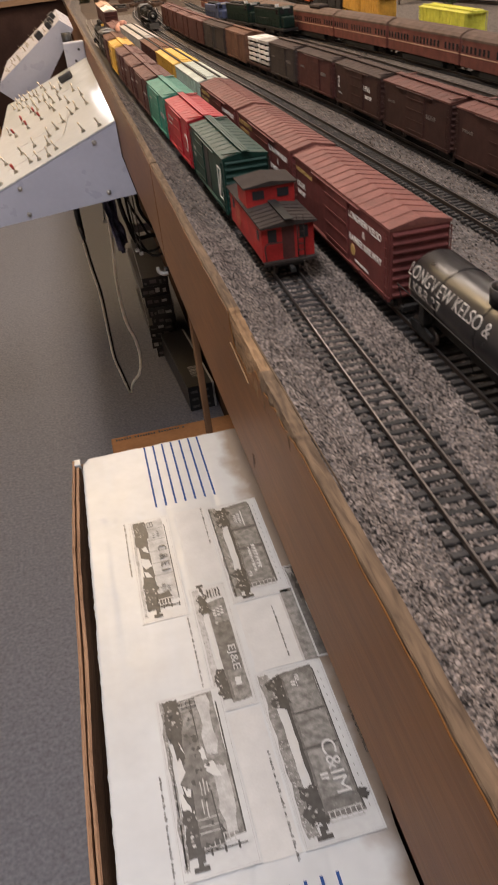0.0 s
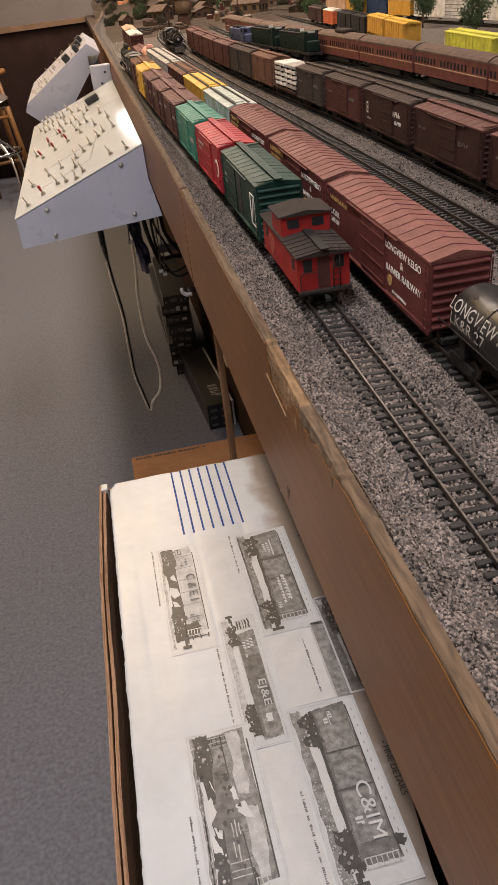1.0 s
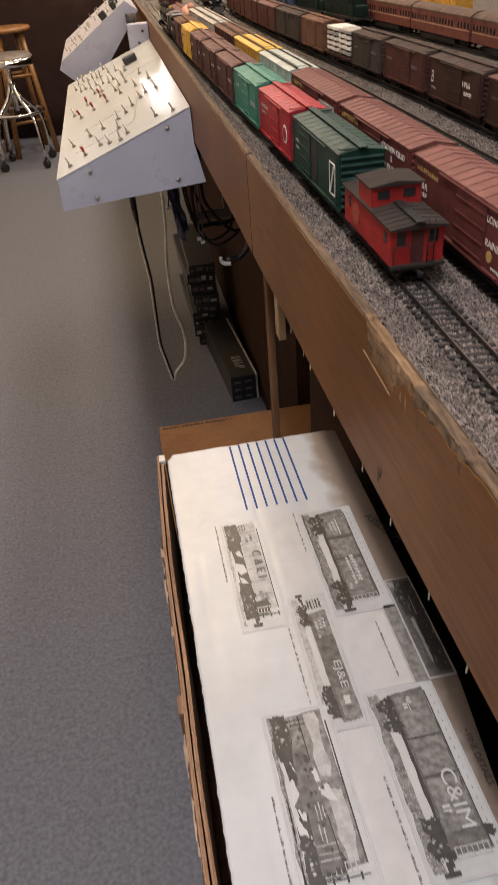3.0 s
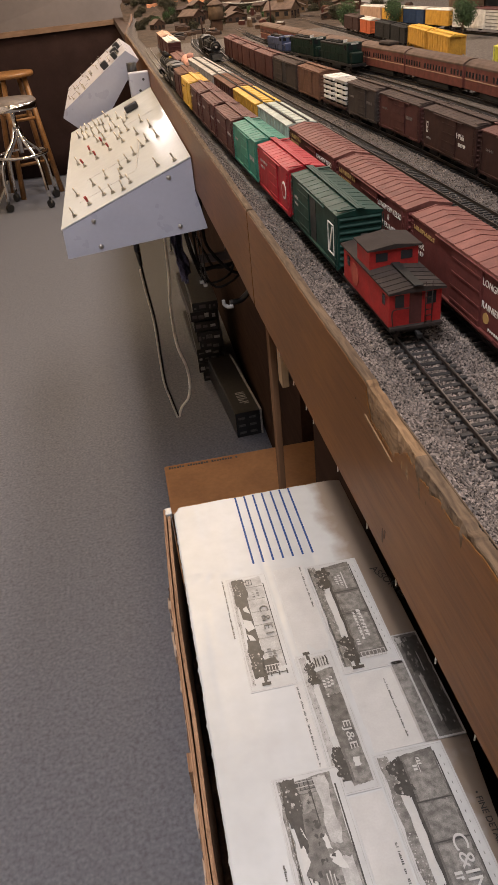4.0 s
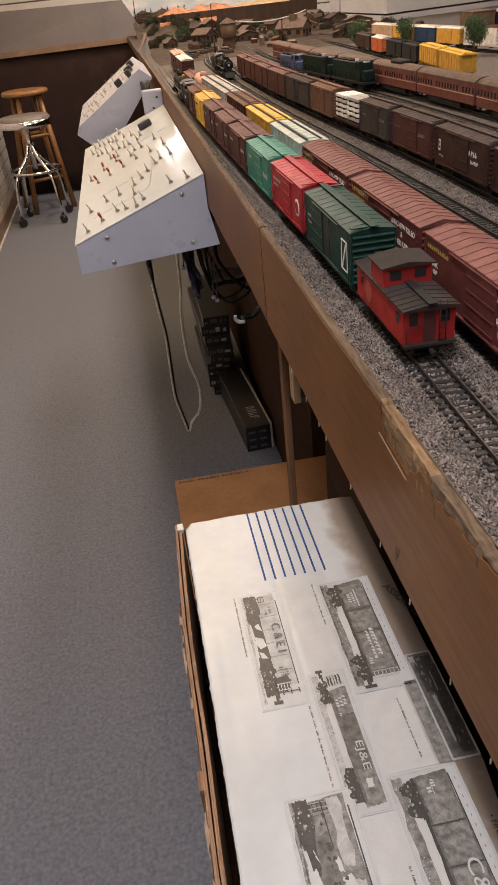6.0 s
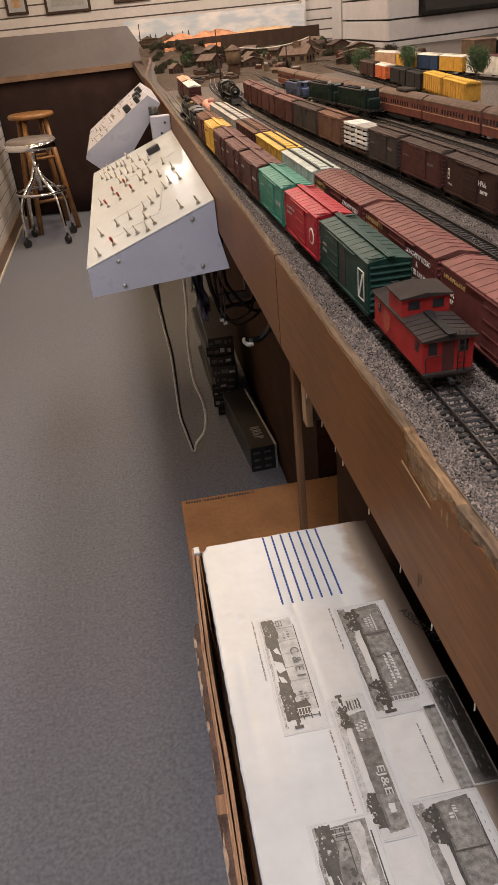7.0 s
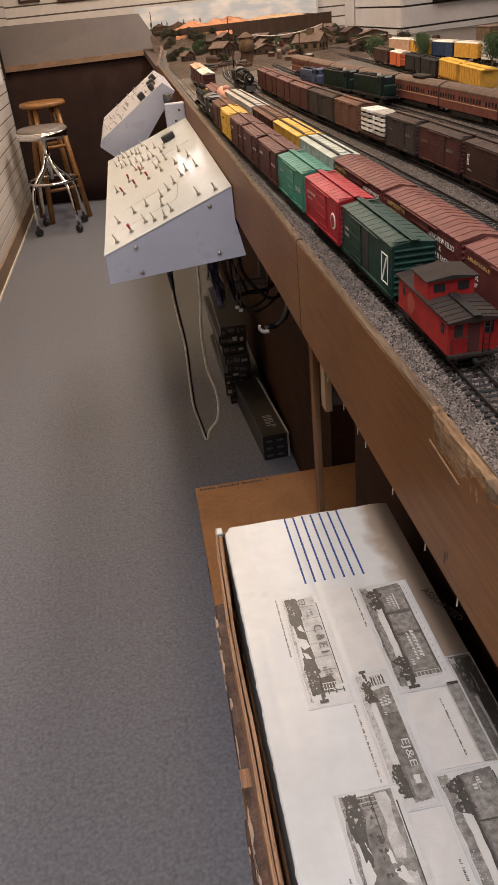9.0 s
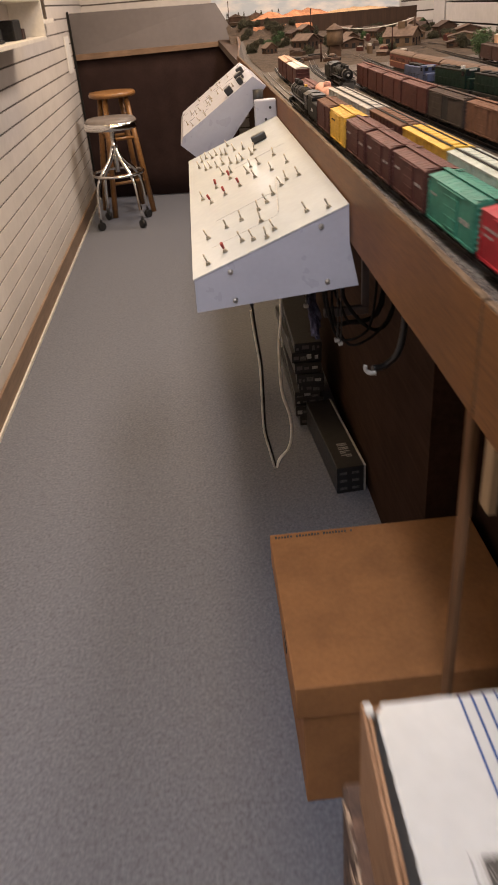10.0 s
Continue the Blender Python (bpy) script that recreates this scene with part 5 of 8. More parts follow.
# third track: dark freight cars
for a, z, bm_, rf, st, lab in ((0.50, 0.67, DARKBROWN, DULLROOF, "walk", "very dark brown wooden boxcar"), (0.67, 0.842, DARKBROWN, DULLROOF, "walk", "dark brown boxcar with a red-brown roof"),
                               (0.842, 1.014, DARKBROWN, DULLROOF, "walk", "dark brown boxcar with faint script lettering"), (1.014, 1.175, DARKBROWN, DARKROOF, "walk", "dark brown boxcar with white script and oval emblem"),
                               (1.175, 1.33, DULLRED_SHADED, DARKROOF, "walk", "dusty dark red boxcar"), (1.33, 1.464, GREYBROWN, DARKROOF, "walk", "grey-brown weathered wooden boxcar")):
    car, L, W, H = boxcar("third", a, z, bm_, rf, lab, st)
    if a == 1.014:
        side_marks(car, W, [(-L * 0.16, 0.036, 4, 0.022, 0.0070), (-L * 0.20, 0.028, 6, 0.020, 0.0048)], WHITE_INK)
        b = Build()
        for v0, v1 in ((0.040, 0.0415), (0.0345, 0.036), (0.029, 0.0305)):
            b.box(-W / 2 - 0.0005, -W / 2 - 0.0001, L * 0.40, L * 0.40 + 0.0035, v0, v1)
        b.box(-W / 2 - 0.0004, -W / 2 - 0.0001, L * 0.40 - 0.0008, L * 0.40, 0.029, 0.0415)
        b.box(-W / 2 - 0.0004, -W / 2 - 0.0001, L * 0.40 + 0.0035, L * 0.40 + 0.0043, 0.029, 0.0415)
        part("emblem", b, WHITE_INK, car, "tall oval white emblem")
        side_marks(car, W, [(L * 0.42, 0.022, 4, 0.014, 0.0030)], INK_MID)
    else:
        side_marks(car, W, [(L * 0.42, 0.036, 5, 0.020, 0.0032), (-L * 0.18, 0.034, 5, 0.022, 0.0050)], FADED_DARK)
lumber_car("third", 1.464, 1.592, "flat car stacked with white-wrapped lumber bundles")
boxcar("third", 1.592, 1.742, TANBROWN, TANBROWN, "tan-brown wooden boxcar with ribs", ribs=8)
boxcar("third", 1.742, 1.94, GREYBROWN, DARKROOF, "dark grey-brown boxcar with an open door", open_door=True, door=0.3)
for a, z in ((1.94, 2.12), (2.12, 2.29), (2.29, 2.45), (2.45, 2.60)):
    boxcar("third", a, z, DULLRED_SHADED, DULLROOF, "weathered red-brown wooden boxcar", far=True)

# diesels and passenger train
diesel("diesel", 1.955, 2.165, LOCOGREEN, "dark green hood-unit diesel locomotive")
diesel("diesel", 2.165, 2.375, LOCOGREEN, "dark green hood-unit diesel locomotive")
diesel("diesel", 2.40, 2.58, LOCOBLUE, "faded blue switcher diesel locomotive", small=True)
PY = [0.74, 1.01, 1.275, 1.535, 1.785, 2.03, 2.27, 2.51, 2.75, 2.99]
for k, (a, z) in enumerate(zip(PY, PY[1:])):
    coach("coach", a, z, "dull red passenger coach with a brown rounded roof", dome=(k == 4))

# yellow hoppers, caboose and others on the track behind
hopper("hopper", 1.46, 1.68, LIME, LIME, "lime yellow covered hopper car", lines=False, ribs=14)
hopper("hopper", 1.90, 2.085, YELLOW, YELLOW2, "orange-yellow covered hopper with end ladders", lines=False)
hopper("hopper", 2.085, 2.27, YELLOW, YELLOW2, "orange-yellow covered hopper car", lines=False)
for a, z, bm_, rf, lab in ((2.29, 2.45, SOOT, SOOT, "black open-topped hopper car"), (2.45, 2.62, SOOT, SOOT, "black open-topped hopper car"), (2.66, 2.80, ORANGE, WHITEROOF, "orange-red caboose-like car with a white roof"), (2.82, 3.02, DARKBROWN, DARKROOF, "dark brown wooden boxcar at the back")):
    boxcar("hopper", a, z, bm_, rf, lab, far=True, H=0.048)
for a, z, bm_, rf, lab in ((1.75, 2.04, SILVER, DULLRED_SHADED, "tall silver rack car with a red roof edge"), (2.04, 2.33, SILVER, DULLRED_SHADED, "tall silver rack car with a red roof edge"), (2.33, 2.62, SILVER, DULLRED_SHADED, "tall silver rack car with horizontal slats"),
                           (2.63, 2.79, YELLOW, WHITEROOF, "yellow boxcar with a pale roof"), (2.79, 2.95, NAVY, WHITEROOF, "navy blue boxcar with a pale roof"), (2.95, 3.12, YELLOW, WHITEROOF, "yellow boxcar with a pale roof"), (3.12, 3.32, CREAM, WHITEROOF, "cream boxcar with a pale roof")):
    car, L, W, H = boxcar("back", a, z, bm_, rf, lab, far=True, H=0.060 if bm_ is SILVER else 0.053)
    if bm_ is SILVER:
        for i in range(5):
            b = Build().box(-W / 2 - 0.0006, -W / 2 - 0.0001, -L / 2 + 0.004, L / 2 - 0.004, 0.018 + i * 0.0085, 0.0195 + i * 0.0085)
            part("slat_gap", b, INK_GREY, car)


# ---- trees and buildings of the layout ----
def tree(x, y, height, width, label, seed, mat=LEAF):
    z0 = ground_z(x, y)
    t = thing("model_tree", label, "model tree", pose(x, y, z0), "model trees")
    rnd = random.Random(seed)
    tr = Build().rod((0, 0, -0.002), (0, 0, height * 0.45), 0.003, 0.0016, seg=8)
    for i in range(7):
        a, zz = rnd.uniform(0, 6.28), height * rnd.uniform(0.2, 0.5)
        tr.rod((0, 0, zz), (math.cos(a) * width * 0.3, math.sin(a) * width * 0.3, zz + height * 0.22), 0.0012, 0.0005, seg=6)
    part("trunk", tr, BARK, t)
    cr = Build()
    lobes = [(rnd.uniform(-1, 1) * width * 0.24, rnd.uniform(-1, 1) * width * 0.24, height * rnd.uniform(0.3, 0.86), width * rnd.uniform(0.20, 0.30)) for i in range(13)]
    for i in range(2600):
        lx, ly, lz, lr = rnd.choice(lobes)
        d = Vector((rnd.gauss(0, 1), rnd.gauss(0, 1), rnd.gauss(0, 1))).normalized() * lr * rnd.uniform(0.35, 1.1)
        c = Vector((lx, ly, lz)) + d
        q = Euler((rnd.uniform(0, 6), rnd.uniform(0, 6), rnd.uniform(0, 6))).to_matrix()
        s = rnd.uniform(0.0016, 0.0036)
        vs = [cr.bm.verts.new(c + q @ Vector(p)) for p in ((-s, 0, 0), (0, -s * 0.6, s * 0.2), (s, 0, 0), (0, s * 0.6, s * 0.2))]
        cr.bm.faces.new(vs)
    part("crown", cr, mat, t)
    return t


tree(0.778, 3.17, 0.082, 0.092, "small green model tree with a bushy crown", 1)
tree(0.880, 2.96, 0.082, 0.086, "small green model tree with a bushy crown", 2)
tree(0.884, 2.42, 0.098, 0.092, "tall green model tree beside the rack cars", 3)
tree(0.900, 2.13, 0.100, 0.085, "tall green model tree beside the rack cars", 5)
tree(0.86, 3.62, 0.05, 0.06, "low dark green scrub bush", 4, LEAF_DARK)
for k, (x, y, hh, ww) in enumerate(((0.10, 4.35, 0.06, 0.09), (0.14, 4.7, 0.06, 0.08), (0.20, 5.0, 0.05, 0.07), (0.30, 5.2, 0.06, 0.09), (0.26, 4.6, 0.05, 0.08), (0.75, 4.5, 0.06, 0.09), (0.95, 4.3, 0.05, 0.09), (0.55, 4.6, 0.05, 0.07))):
    tree(x, y, hh * 0.55, ww * 0.65, "dark olive scrub clump on the layout", 20 + k, LEAF_DARK)


def house(x, y, w, d, wall, roof, hw, hr, label, turn=0, chimney=False):
    z0 = ground_z(x, y) - 0.001
    t = thing("model_building", label, "model building", pose(x, y, z0, 0, 0, turn), "model buildings")
    bd = part("wall", Build().prism([(-w / 2, 0), (w / 2, 0), (w / 2, hw), (0, hw + hr), (-w / 2, hw)], -d / 2, d / 2), wall, t)
    for s in (-1, 1):
        b = Build()
        e = 0.005
        k = hr / (w / 2)
        b.hexa([(0, -d / 2 - e, hw + hr + 0.0005), (s * (w / 2 + e), -d / 2 - e, hw - k * e + 0.0005), (s * (w / 2 + e), d / 2 + e, hw - k * e + 0.0005), (0, d / 2 + e, hw + hr + 0.0005),
                (0, -d / 2 - e, hw + hr + 0.003), (s * (w / 2 + e), -d / 2 - e, hw - k * e + 0.003), (s * (w / 2 + e), d / 2 + e, hw - k * e + 0.003), (0, d / 2 + e, hw + hr + 0.003)])
        bmesh.ops.recalc_face_normals(b.bm, faces=b.bm.faces[:])
        part("roof", b, roof, t)
    for i in range(3):
        xx = -w / 2 + w * (i + 0.5) / 3
        part("window" if i != 1 else "door", Build().box(xx - w * 0.08, xx + w * 0.08, -d / 2 - 0.0006, -d / 2 + 0.0005, 0.002 if i == 1 else hw * 0.4, hw * 0.8), GLASS_DARK, bd)
        yy = -d / 2 + d * (i + 0.5) / 3
        part("window", Build().box(-w / 2 - 0.0006, -w / 2 + 0.0005, yy - d * 0.07, yy + d * 0.07, hw * 0.4, hw * 0.8), GLASS_DARK, bd)
    if chimney:
        part("cupola", Build().box(-w * 0.12, w * 0.12, -d * 0.12, d * 0.12, hw + hr * 0.6, hw + hr + 0.022, 0.0005), wall, t)
    return t


house(0.73, 4.02, 0.11, 0.13, HOUSE, HOUSEROOF, 0.045, 0.030, "weathered tan barn with a tin roof", 55, True)
house(0.175, 4.25, 0.055, 0.05, HOUSE2, HOUSEROOF, 0.030, 0.018, "small brown shed with a pointed roof", 20)
house(0.53, 4.15, 0.10, 0.08, HOUSE2, HOUSEROOF, 0.030, 0.016, "long brown model depot", 10)
house(0.98, 3.95, 0.13, 0.09, HOUSE, HOUSEROOF, 0.028, 0.014, "low tan shed with tin roof", -20)
house(1.10, 4.25, 0.14, 0.09, HOUSE2, HOUSEROOF, 0.034, 0.020, "brown model factory with gable roof", -10)
house(0.42, 4.65, 0.09, 0.10, HOUSE2, DARKROOF, 0.03, 0.016, "dark brown model house", 35)
house(0.95, 4.7, 0.12, 0.10, HOUSE, HOUSEROOF, 0.036, 0.018, "weathered tan model warehouse building", 5)
house(0.88, 3.70, 0.10, 0.06, HOUSE2, DARKROOF, 0.022, 0.010, "low brown trackside shed", -15)
wt = thing("water_tower", "brown wooden water tower with a shingled cap", "model tower", pose(0.388, 3.75, ground_z(0.388, 3.75)))
part("tank", Build().lathe([(0.030, 0.045), (0.032, 0.046), (0.032, 0.098), (0.030, 0.099)], seg=24), HOUSE, wt)
part("roof", Build().lathe([(0.036, 0.098), (0.036, 0.1), (0.004, 0.119), (0.001, 0.120)], seg=24), HOUSEROOF, wt)
for a in range(4):
    part("leg", Build().rod((0.026 * math.cos(a * 1.57 + 0.78), 0.026 * math.sin(a * 1.57 + 0.78), -0.002), (0.022 * math.cos(a * 1.57 + 0.78), 0.022 * math.sin(a * 1.57 + 0.78), 0.046), 0.003, seg=8), HOUSE2, wt)
part("frame", Build().box(-0.022, 0.022, -0.022, 0.022, 0.0, 0.044), HOUSE2, wt)
for x, y, hh in ((0.090, 6.0, 0.215), (0.62, 3.75, 0.09), (0.48, 5.0, 0.15), (0.30, 3.55, 0.07)):
    po = thing("utility_pole", "thin dark model utility pole", "model pole", pose(x, y, ground_z(x, y)))
    part("pole", Build().rod((0, 0, -0.002), (0, 0, hh), 0.0035, 0.0025, seg=8), DARKBROWN, po)
    part("cap", Build().rod((0, 0, hh - 0.001), (0, 0, hh + 0.004), 0.0038, 0.0030, seg=8), SOOT, po)
cv = Build()
pts = [(0.50 + 0.36 * t / 12, 4.30, 1.092 + 0.022 * ((t / 12) * 2 - 1) ** 2 + 0.015 * t / 12 + 0.004 * noise.noise((t, 3, 3))) for t in range(13)]
cv.tube(pts, 0.0022, fine=2)
one("conveyor", cv, WHITEROOF, "sagging pale pipe between two model posts", "model pipe")
for x, zt in ((0.50, 1.116), (0.86, 1.131)):
    one("pipe_post", Build().rod((x, 4.30, 1.026), (x, 4.30, zt), 0.004, seg=8), HOUSE2, "thin brown model post holding a pipe", "model post")
rnd = random.Random(9)
for k in range(9):
    x, y = rnd.uniform(0.16, 0.36), rnd.uniform(3.5, 3.95)
    if abs(x - 0.388) < 0.05 and abs(y - 3.75) < 0.06:
        continue
    w, d, hh = rnd.uniform(0.018, 0.03), rnd.uniform(0.03, 0.06), rnd.uniform(0.015, 0.03)
    t = thing("freight_load", "small dark trackside clutter on the layout", "model clutter", pose(x, y, ground_z(x, y) - 0.001, 0, 0, rnd.uniform(0, 90)))
    part("crate", Build().box(-w, w, -d / 2, d / 2, 0, hh, 0.002), (HOUSE2, SOOT, DARKROOF)[k % 3], t)
    part("cover", Build().box(-w * 1.05, w * 1.05, -d * 0.3, d * 0.3, hh - 0.002, hh + 0.004, 0.002), (DARKROOF, HOUSEROOF, SOOT)[k % 3], t)
rs = Build()
for i in range(40):
    rs.ball((rnd.uniform(0.064, 0.076), rnd.uniform(2.45, 2.62), 1.031), rnd.uniform(0.003, 0.008), 1, 1, 0.7, 1)
one("rock_pile", rs, TANROCK, "loose tan rocks beside the front track", "rocks", kind="stuff")

# brown earth and clutter round the far buildings
b = Build()
gx, gy = [0.06 + 1.2 * i / 40 for i in range(41)], [3.30 + 2.7 * j / 60 for j in range(61)]
vv = [[b.bm.verts.new((x + max(0, y - 3.9) * 0.05, y, ground_z(x, y) + 0.0035 * min(1, (y - 3.30) * 4) + 0.004 * noise.noise((x * 14, y * 14, 2)) * min(1, (y - 3.3) * 2) - (0.006 if y < 3.34 else 0))) for x in gx] for y in gy]
for j in range(60):
    for i in range(40):
        f = b.bm.faces.new((vv[j][i], vv[j][i + 1], vv[j + 1][i + 1], vv[j + 1][i]))
        f.smooth = True
one("earth", b, DIRT, "rough brown earth round the model buildings", "ground", kind="structure")
rnd = random.Random(77)
for k in range(16):
    x, y = rnd.uniform(0.24, 0.62), rnd.uniform(3.40, 3.95)
    if min(abs(x - line_x(q, y)) for q in ("front", "second", "spare", "third", "coach")) < 0.035 or abs(x - 0.388) < 0.05:
        continue
    w, d, hh = rnd.uniform(0.010, 0.022), rnd.uniform(0.02, 0.05), rnd.uniform(0.012, 0.035)
    t = thing("trackside_shed", "small weathered shed beside the far tracks", "model clutter", pose(x, y, ground_z(x, y) + 0.002, 0, 0, rnd.uniform(0, 90)), "trackside sheds")
    part("wall", Build().box(-w, w, -d / 2, d / 2, -0.004, hh, 0.001), (HOUSE2, HOUSE, SOOT, DULLRED_SHADED)[k % 4], t)
    part("roof", Build().prism([(-w * 1.15, hh), (w * 1.15, hh), (0, hh + w * 0.6)], -d * 0.56, d * 0.56), (HOUSEROOF, DARKROOF, CABROOF)[k % 3], t)
rnd = random.Random(31)
for k in range(26):
    x, y = rnd.uniform(0.30, 1.22), rnd.uniform(3.75, 5.6)
    tree(x, y, rnd.uniform(0.02, 0.04), rnd.uniform(0.04, 0.075), "dark olive scrub clump on the layout", 60 + k, LEAF_DARK)
for k in range(12):
    x, y = 0.36 + 0.075 * k + rnd.uniform(-0.02, 0.02), rnd.choice((4.35, 4.85, 5.1, 5.4)) + rnd.uniform(-0.08, 0.08)
    house(x, y, rnd.uniform(0.06, 0.11), rnd.uniform(0.06, 0.10), rnd.choice((HOUSE, HOUSE2, HOUSE2)), rnd.choice((HOUSEROOF, DARKROOF)), rnd.uniform(0.025, 0.05), rnd.uniform(0.012, 0.024), "weathered brown model house with gable roof", rnd.uniform(-40, 60))

# yard clutter between the far buildings
rnd = random.Random(52)
for k in range(34):
    x, y = rnd.uniform(0.14, 1.20), rnd.uniform(3.55, 4.55)
    if min(abs(x - line_x(q, min(y, 4.2))) for q in ("front", "second", "spare", "third", "coach", "hopper", "back")) < 0.035 or abs(x - 0.388) < 0.05:
        continue
    w, d, hh = rnd.uniform(0.012, 0.034), rnd.uniform(0.012, 0.040), rnd.uniform(0.010, 0.030)
    t = thing("yard_load", "small weathered pile of goods in the model town", "model clutter", pose(x, y, ground_z(x, y) + 0.003, 0, 0, rnd.uniform(0, 90)), "yard loads")
    part("crate", Build().box(-w / 2, w / 2, -d / 2, d / 2, -0.006, hh, 0.0015), rnd.choice((HOUSE, HOUSE2, TANROCK, GREYBROWN, DARKROOF, DULLRED_SHADED)), t)
    part("cover", Build().box(-w * 0.4, w * 0.3, -d * 0.4, d * 0.35, hh - 0.001, hh + rnd.uniform(0.003, 0.008), 0.001), rnd.choice((HOUSEROOF, GREYCAR, TANBROWN, DARKROOF)), t)
for k in range(22):
    x, y = rnd.uniform(0.12, 1.25), rnd.uniform(4.2, 5.9)
    tree(x, y, rnd.uniform(0.025, 0.055), rnd.uniform(0.03, 0.06), "dark olive bush beside the model houses", 200 + k, LEAF_DARK if k % 3 else LEAF)

# raised far shelf with rock scenery and a painted sky
one("far_fascia", Build().prism([(0.27, 5.97), (1.42, 6.30), (1.42, 6.315), (0.27, 5.985)], 0.95, 1.13, "z"), DARKWOOD, "dark brown raised fascia at the layout's far end", "fascia board", kind="structure")
one("far_deck", Build().prism([(0.17, 6.115), (0.27, 5.987), (1.42, 6.317), (1.42, 7.1), (0.03, 7.1), (0.06, 6.42)], 1.10, 1.118, "z"), DIRT, "raised dirt-covered far deck", "deck", kind="structure")


b = Build()
rows = []
for j in range(13):
    v = j / 12
    rows.append([b.bm.verts.new((0.07 + 0.45 * i / 24, 5.55 + 0.55 * v + 0.03 * noise.noise((i * 0.4, j * 0.4, 3)), 1.020 + 0.105 * v * v * (3 - 2 * v) * (0.75 + 0.35 * noise.noise((i * 0.5, j * 0.3, 9))))) for i in range(25)])
for r, q in zip(rows, rows[1:]):
    for i in range(24):
        b.bm.faces.new((r[i], r[i + 1], q[i + 1], q[i])).smooth = True
one("earth_bank", b, DIRT, "brown scrubby earth bank below the far shelf", "ground", kind="structure")
rnd = random.Random(41)
for k in range(14):
    v = rnd.random()
    t = tree(rnd.uniform(0.10, 0.50), 5.6 + 0.45 * v, rnd.uniform(0.02, 0.04), rnd.uniform(0.05, 0.08), "dark olive scrub clump on the bank", 120 + k, LEAF_DARK)
    t.location.z += 0.075 * v * v * (3 - 2 * v)


def ridge(name, label, mat, x0, x1, y, hmax, seed, z0=1.116):
    b = Build()
    n, m = 40, 8
    rows = []
    for j in range(m + 1):
        row = []
        for i in range(n + 1):
            u, v = i / n, j / m
            x = x0 + (x1 - x0) * u
            env = math.sin(math.pi * u) ** 0.6 * math.sin(math.pi * min(1, v * 0.9 + 0.05))
            hh = hmax * env * (0.65 + 0.5 * noise.noise((x * 6 + seed, v * 2.5, seed)) + 0.25 * noise.noise((x * 17, v * 6, seed)))
            row.append(b.bm.verts.new((x, y + 0.22 * v, z0 - 0.004 + max(0, hh))))
        rows.append(row)
    for j in range(m):
        for i in range(n):
            b.bm.faces.new((rows[j][i], rows[j][i + 1], rows[j + 1][i + 1], rows[j + 1][i]))
    return one(name, b, mat, label, "rocks", kind="structure")


ridge("rock_ridge", "orange desert rock butte on the far shelf", ROCK, 0.24, 0.52, 6.22, 0.060, 2)
ridge("rock_ridge", "orange desert rock ridge on the far shelf", ROCK, 0.46, 0.84, 6.34, 0.070, 12)
ridge("rock_ridge", "tan rock mesa on the far shelf", TANROCK, 0.76, 1.30, 6.44, 0.045, 5)
b = Build()
rows = [[b.bm.verts.new((0.24 + 0.40 * i / 24, 5.90 + 0.11 * i / 24 + 0.05 * k / 4 + 0.008 * noise.noise((i * 0.6, k, 2)), (1.050 if k == 0 else 1.088) + 0.006 * noise.noise((i * 0.7, k * 0.8, 5)))) for i in range(25)] for k in range(5)]
for r, q in zip(rows, rows[1:]):
    for i in range(24):
        b.bm.faces.new((r[i], r[i + 1], q[i + 1], q[i]))
one("rock_ledge", b, ROCK, "low orange rock ledge before the far shelf", "rocks", kind="structure")
ridge("rock_ridge", "low brown hills on the far shelf", DIRT, 0.05, 0.60, 6.45, 0.05, 8)
for k, (x, y, w, lab) in enumerate(((0.16, 6.42, 0.09, "tiny brown mine building on the far shelf"), (0.30, 6.36, 0.10, "tiny pale building on the far shelf"))):
    t = thing("model_building", lab, "model building", pose(x, y, 1.117), "model buildings")
    part("wall", Build().box(-w / 2, w / 2, -0.03, 0.03, 0, 0.03), HOUSE if k else HOUSE2, t)
    part("roof", Build().prism([(-w / 2 - 0.004, 0.03), (w / 2 + 0.004, 0.03), (0, 0.05)], -0.034, 0.034), HOUSEROOF, t)
for k in range(7):
    x, y = 0.10 + 0.06 * k + 0.02 * (k % 2), 6.38 + 0.02 * (k % 3)
    t = thing("model_tree", "tiny dark conifer on the far shelf", "model tree", pose(x, y, 1.116), "model conifers")
    part("trunk", Build().rod((0, 0, 0), (0, 0, 0.02), 0.002, seg=6), BARK, t)
    cr = Build()
    r2 = random.Random(k)
    for i in range(160):
        zz = r2.random()
        a, r = r2.uniform(0, 6.28), 0.016 * (1 - zz) * r2.uniform(0.4, 1)
        c = Vector((r * math.cos(a), r * math.sin(a), 0.01 + 0.05 * zz))
        vs = [cr.bm.verts.new(c + Vector((r2.uniform(-1, 1), r2.uniform(-1, 1), r2.uniform(-1, 1))) * 0.004) for _ in range(3)]
        cr.bm.faces.new(vs)
    part("crown", cr, LEAF_DARK, t)

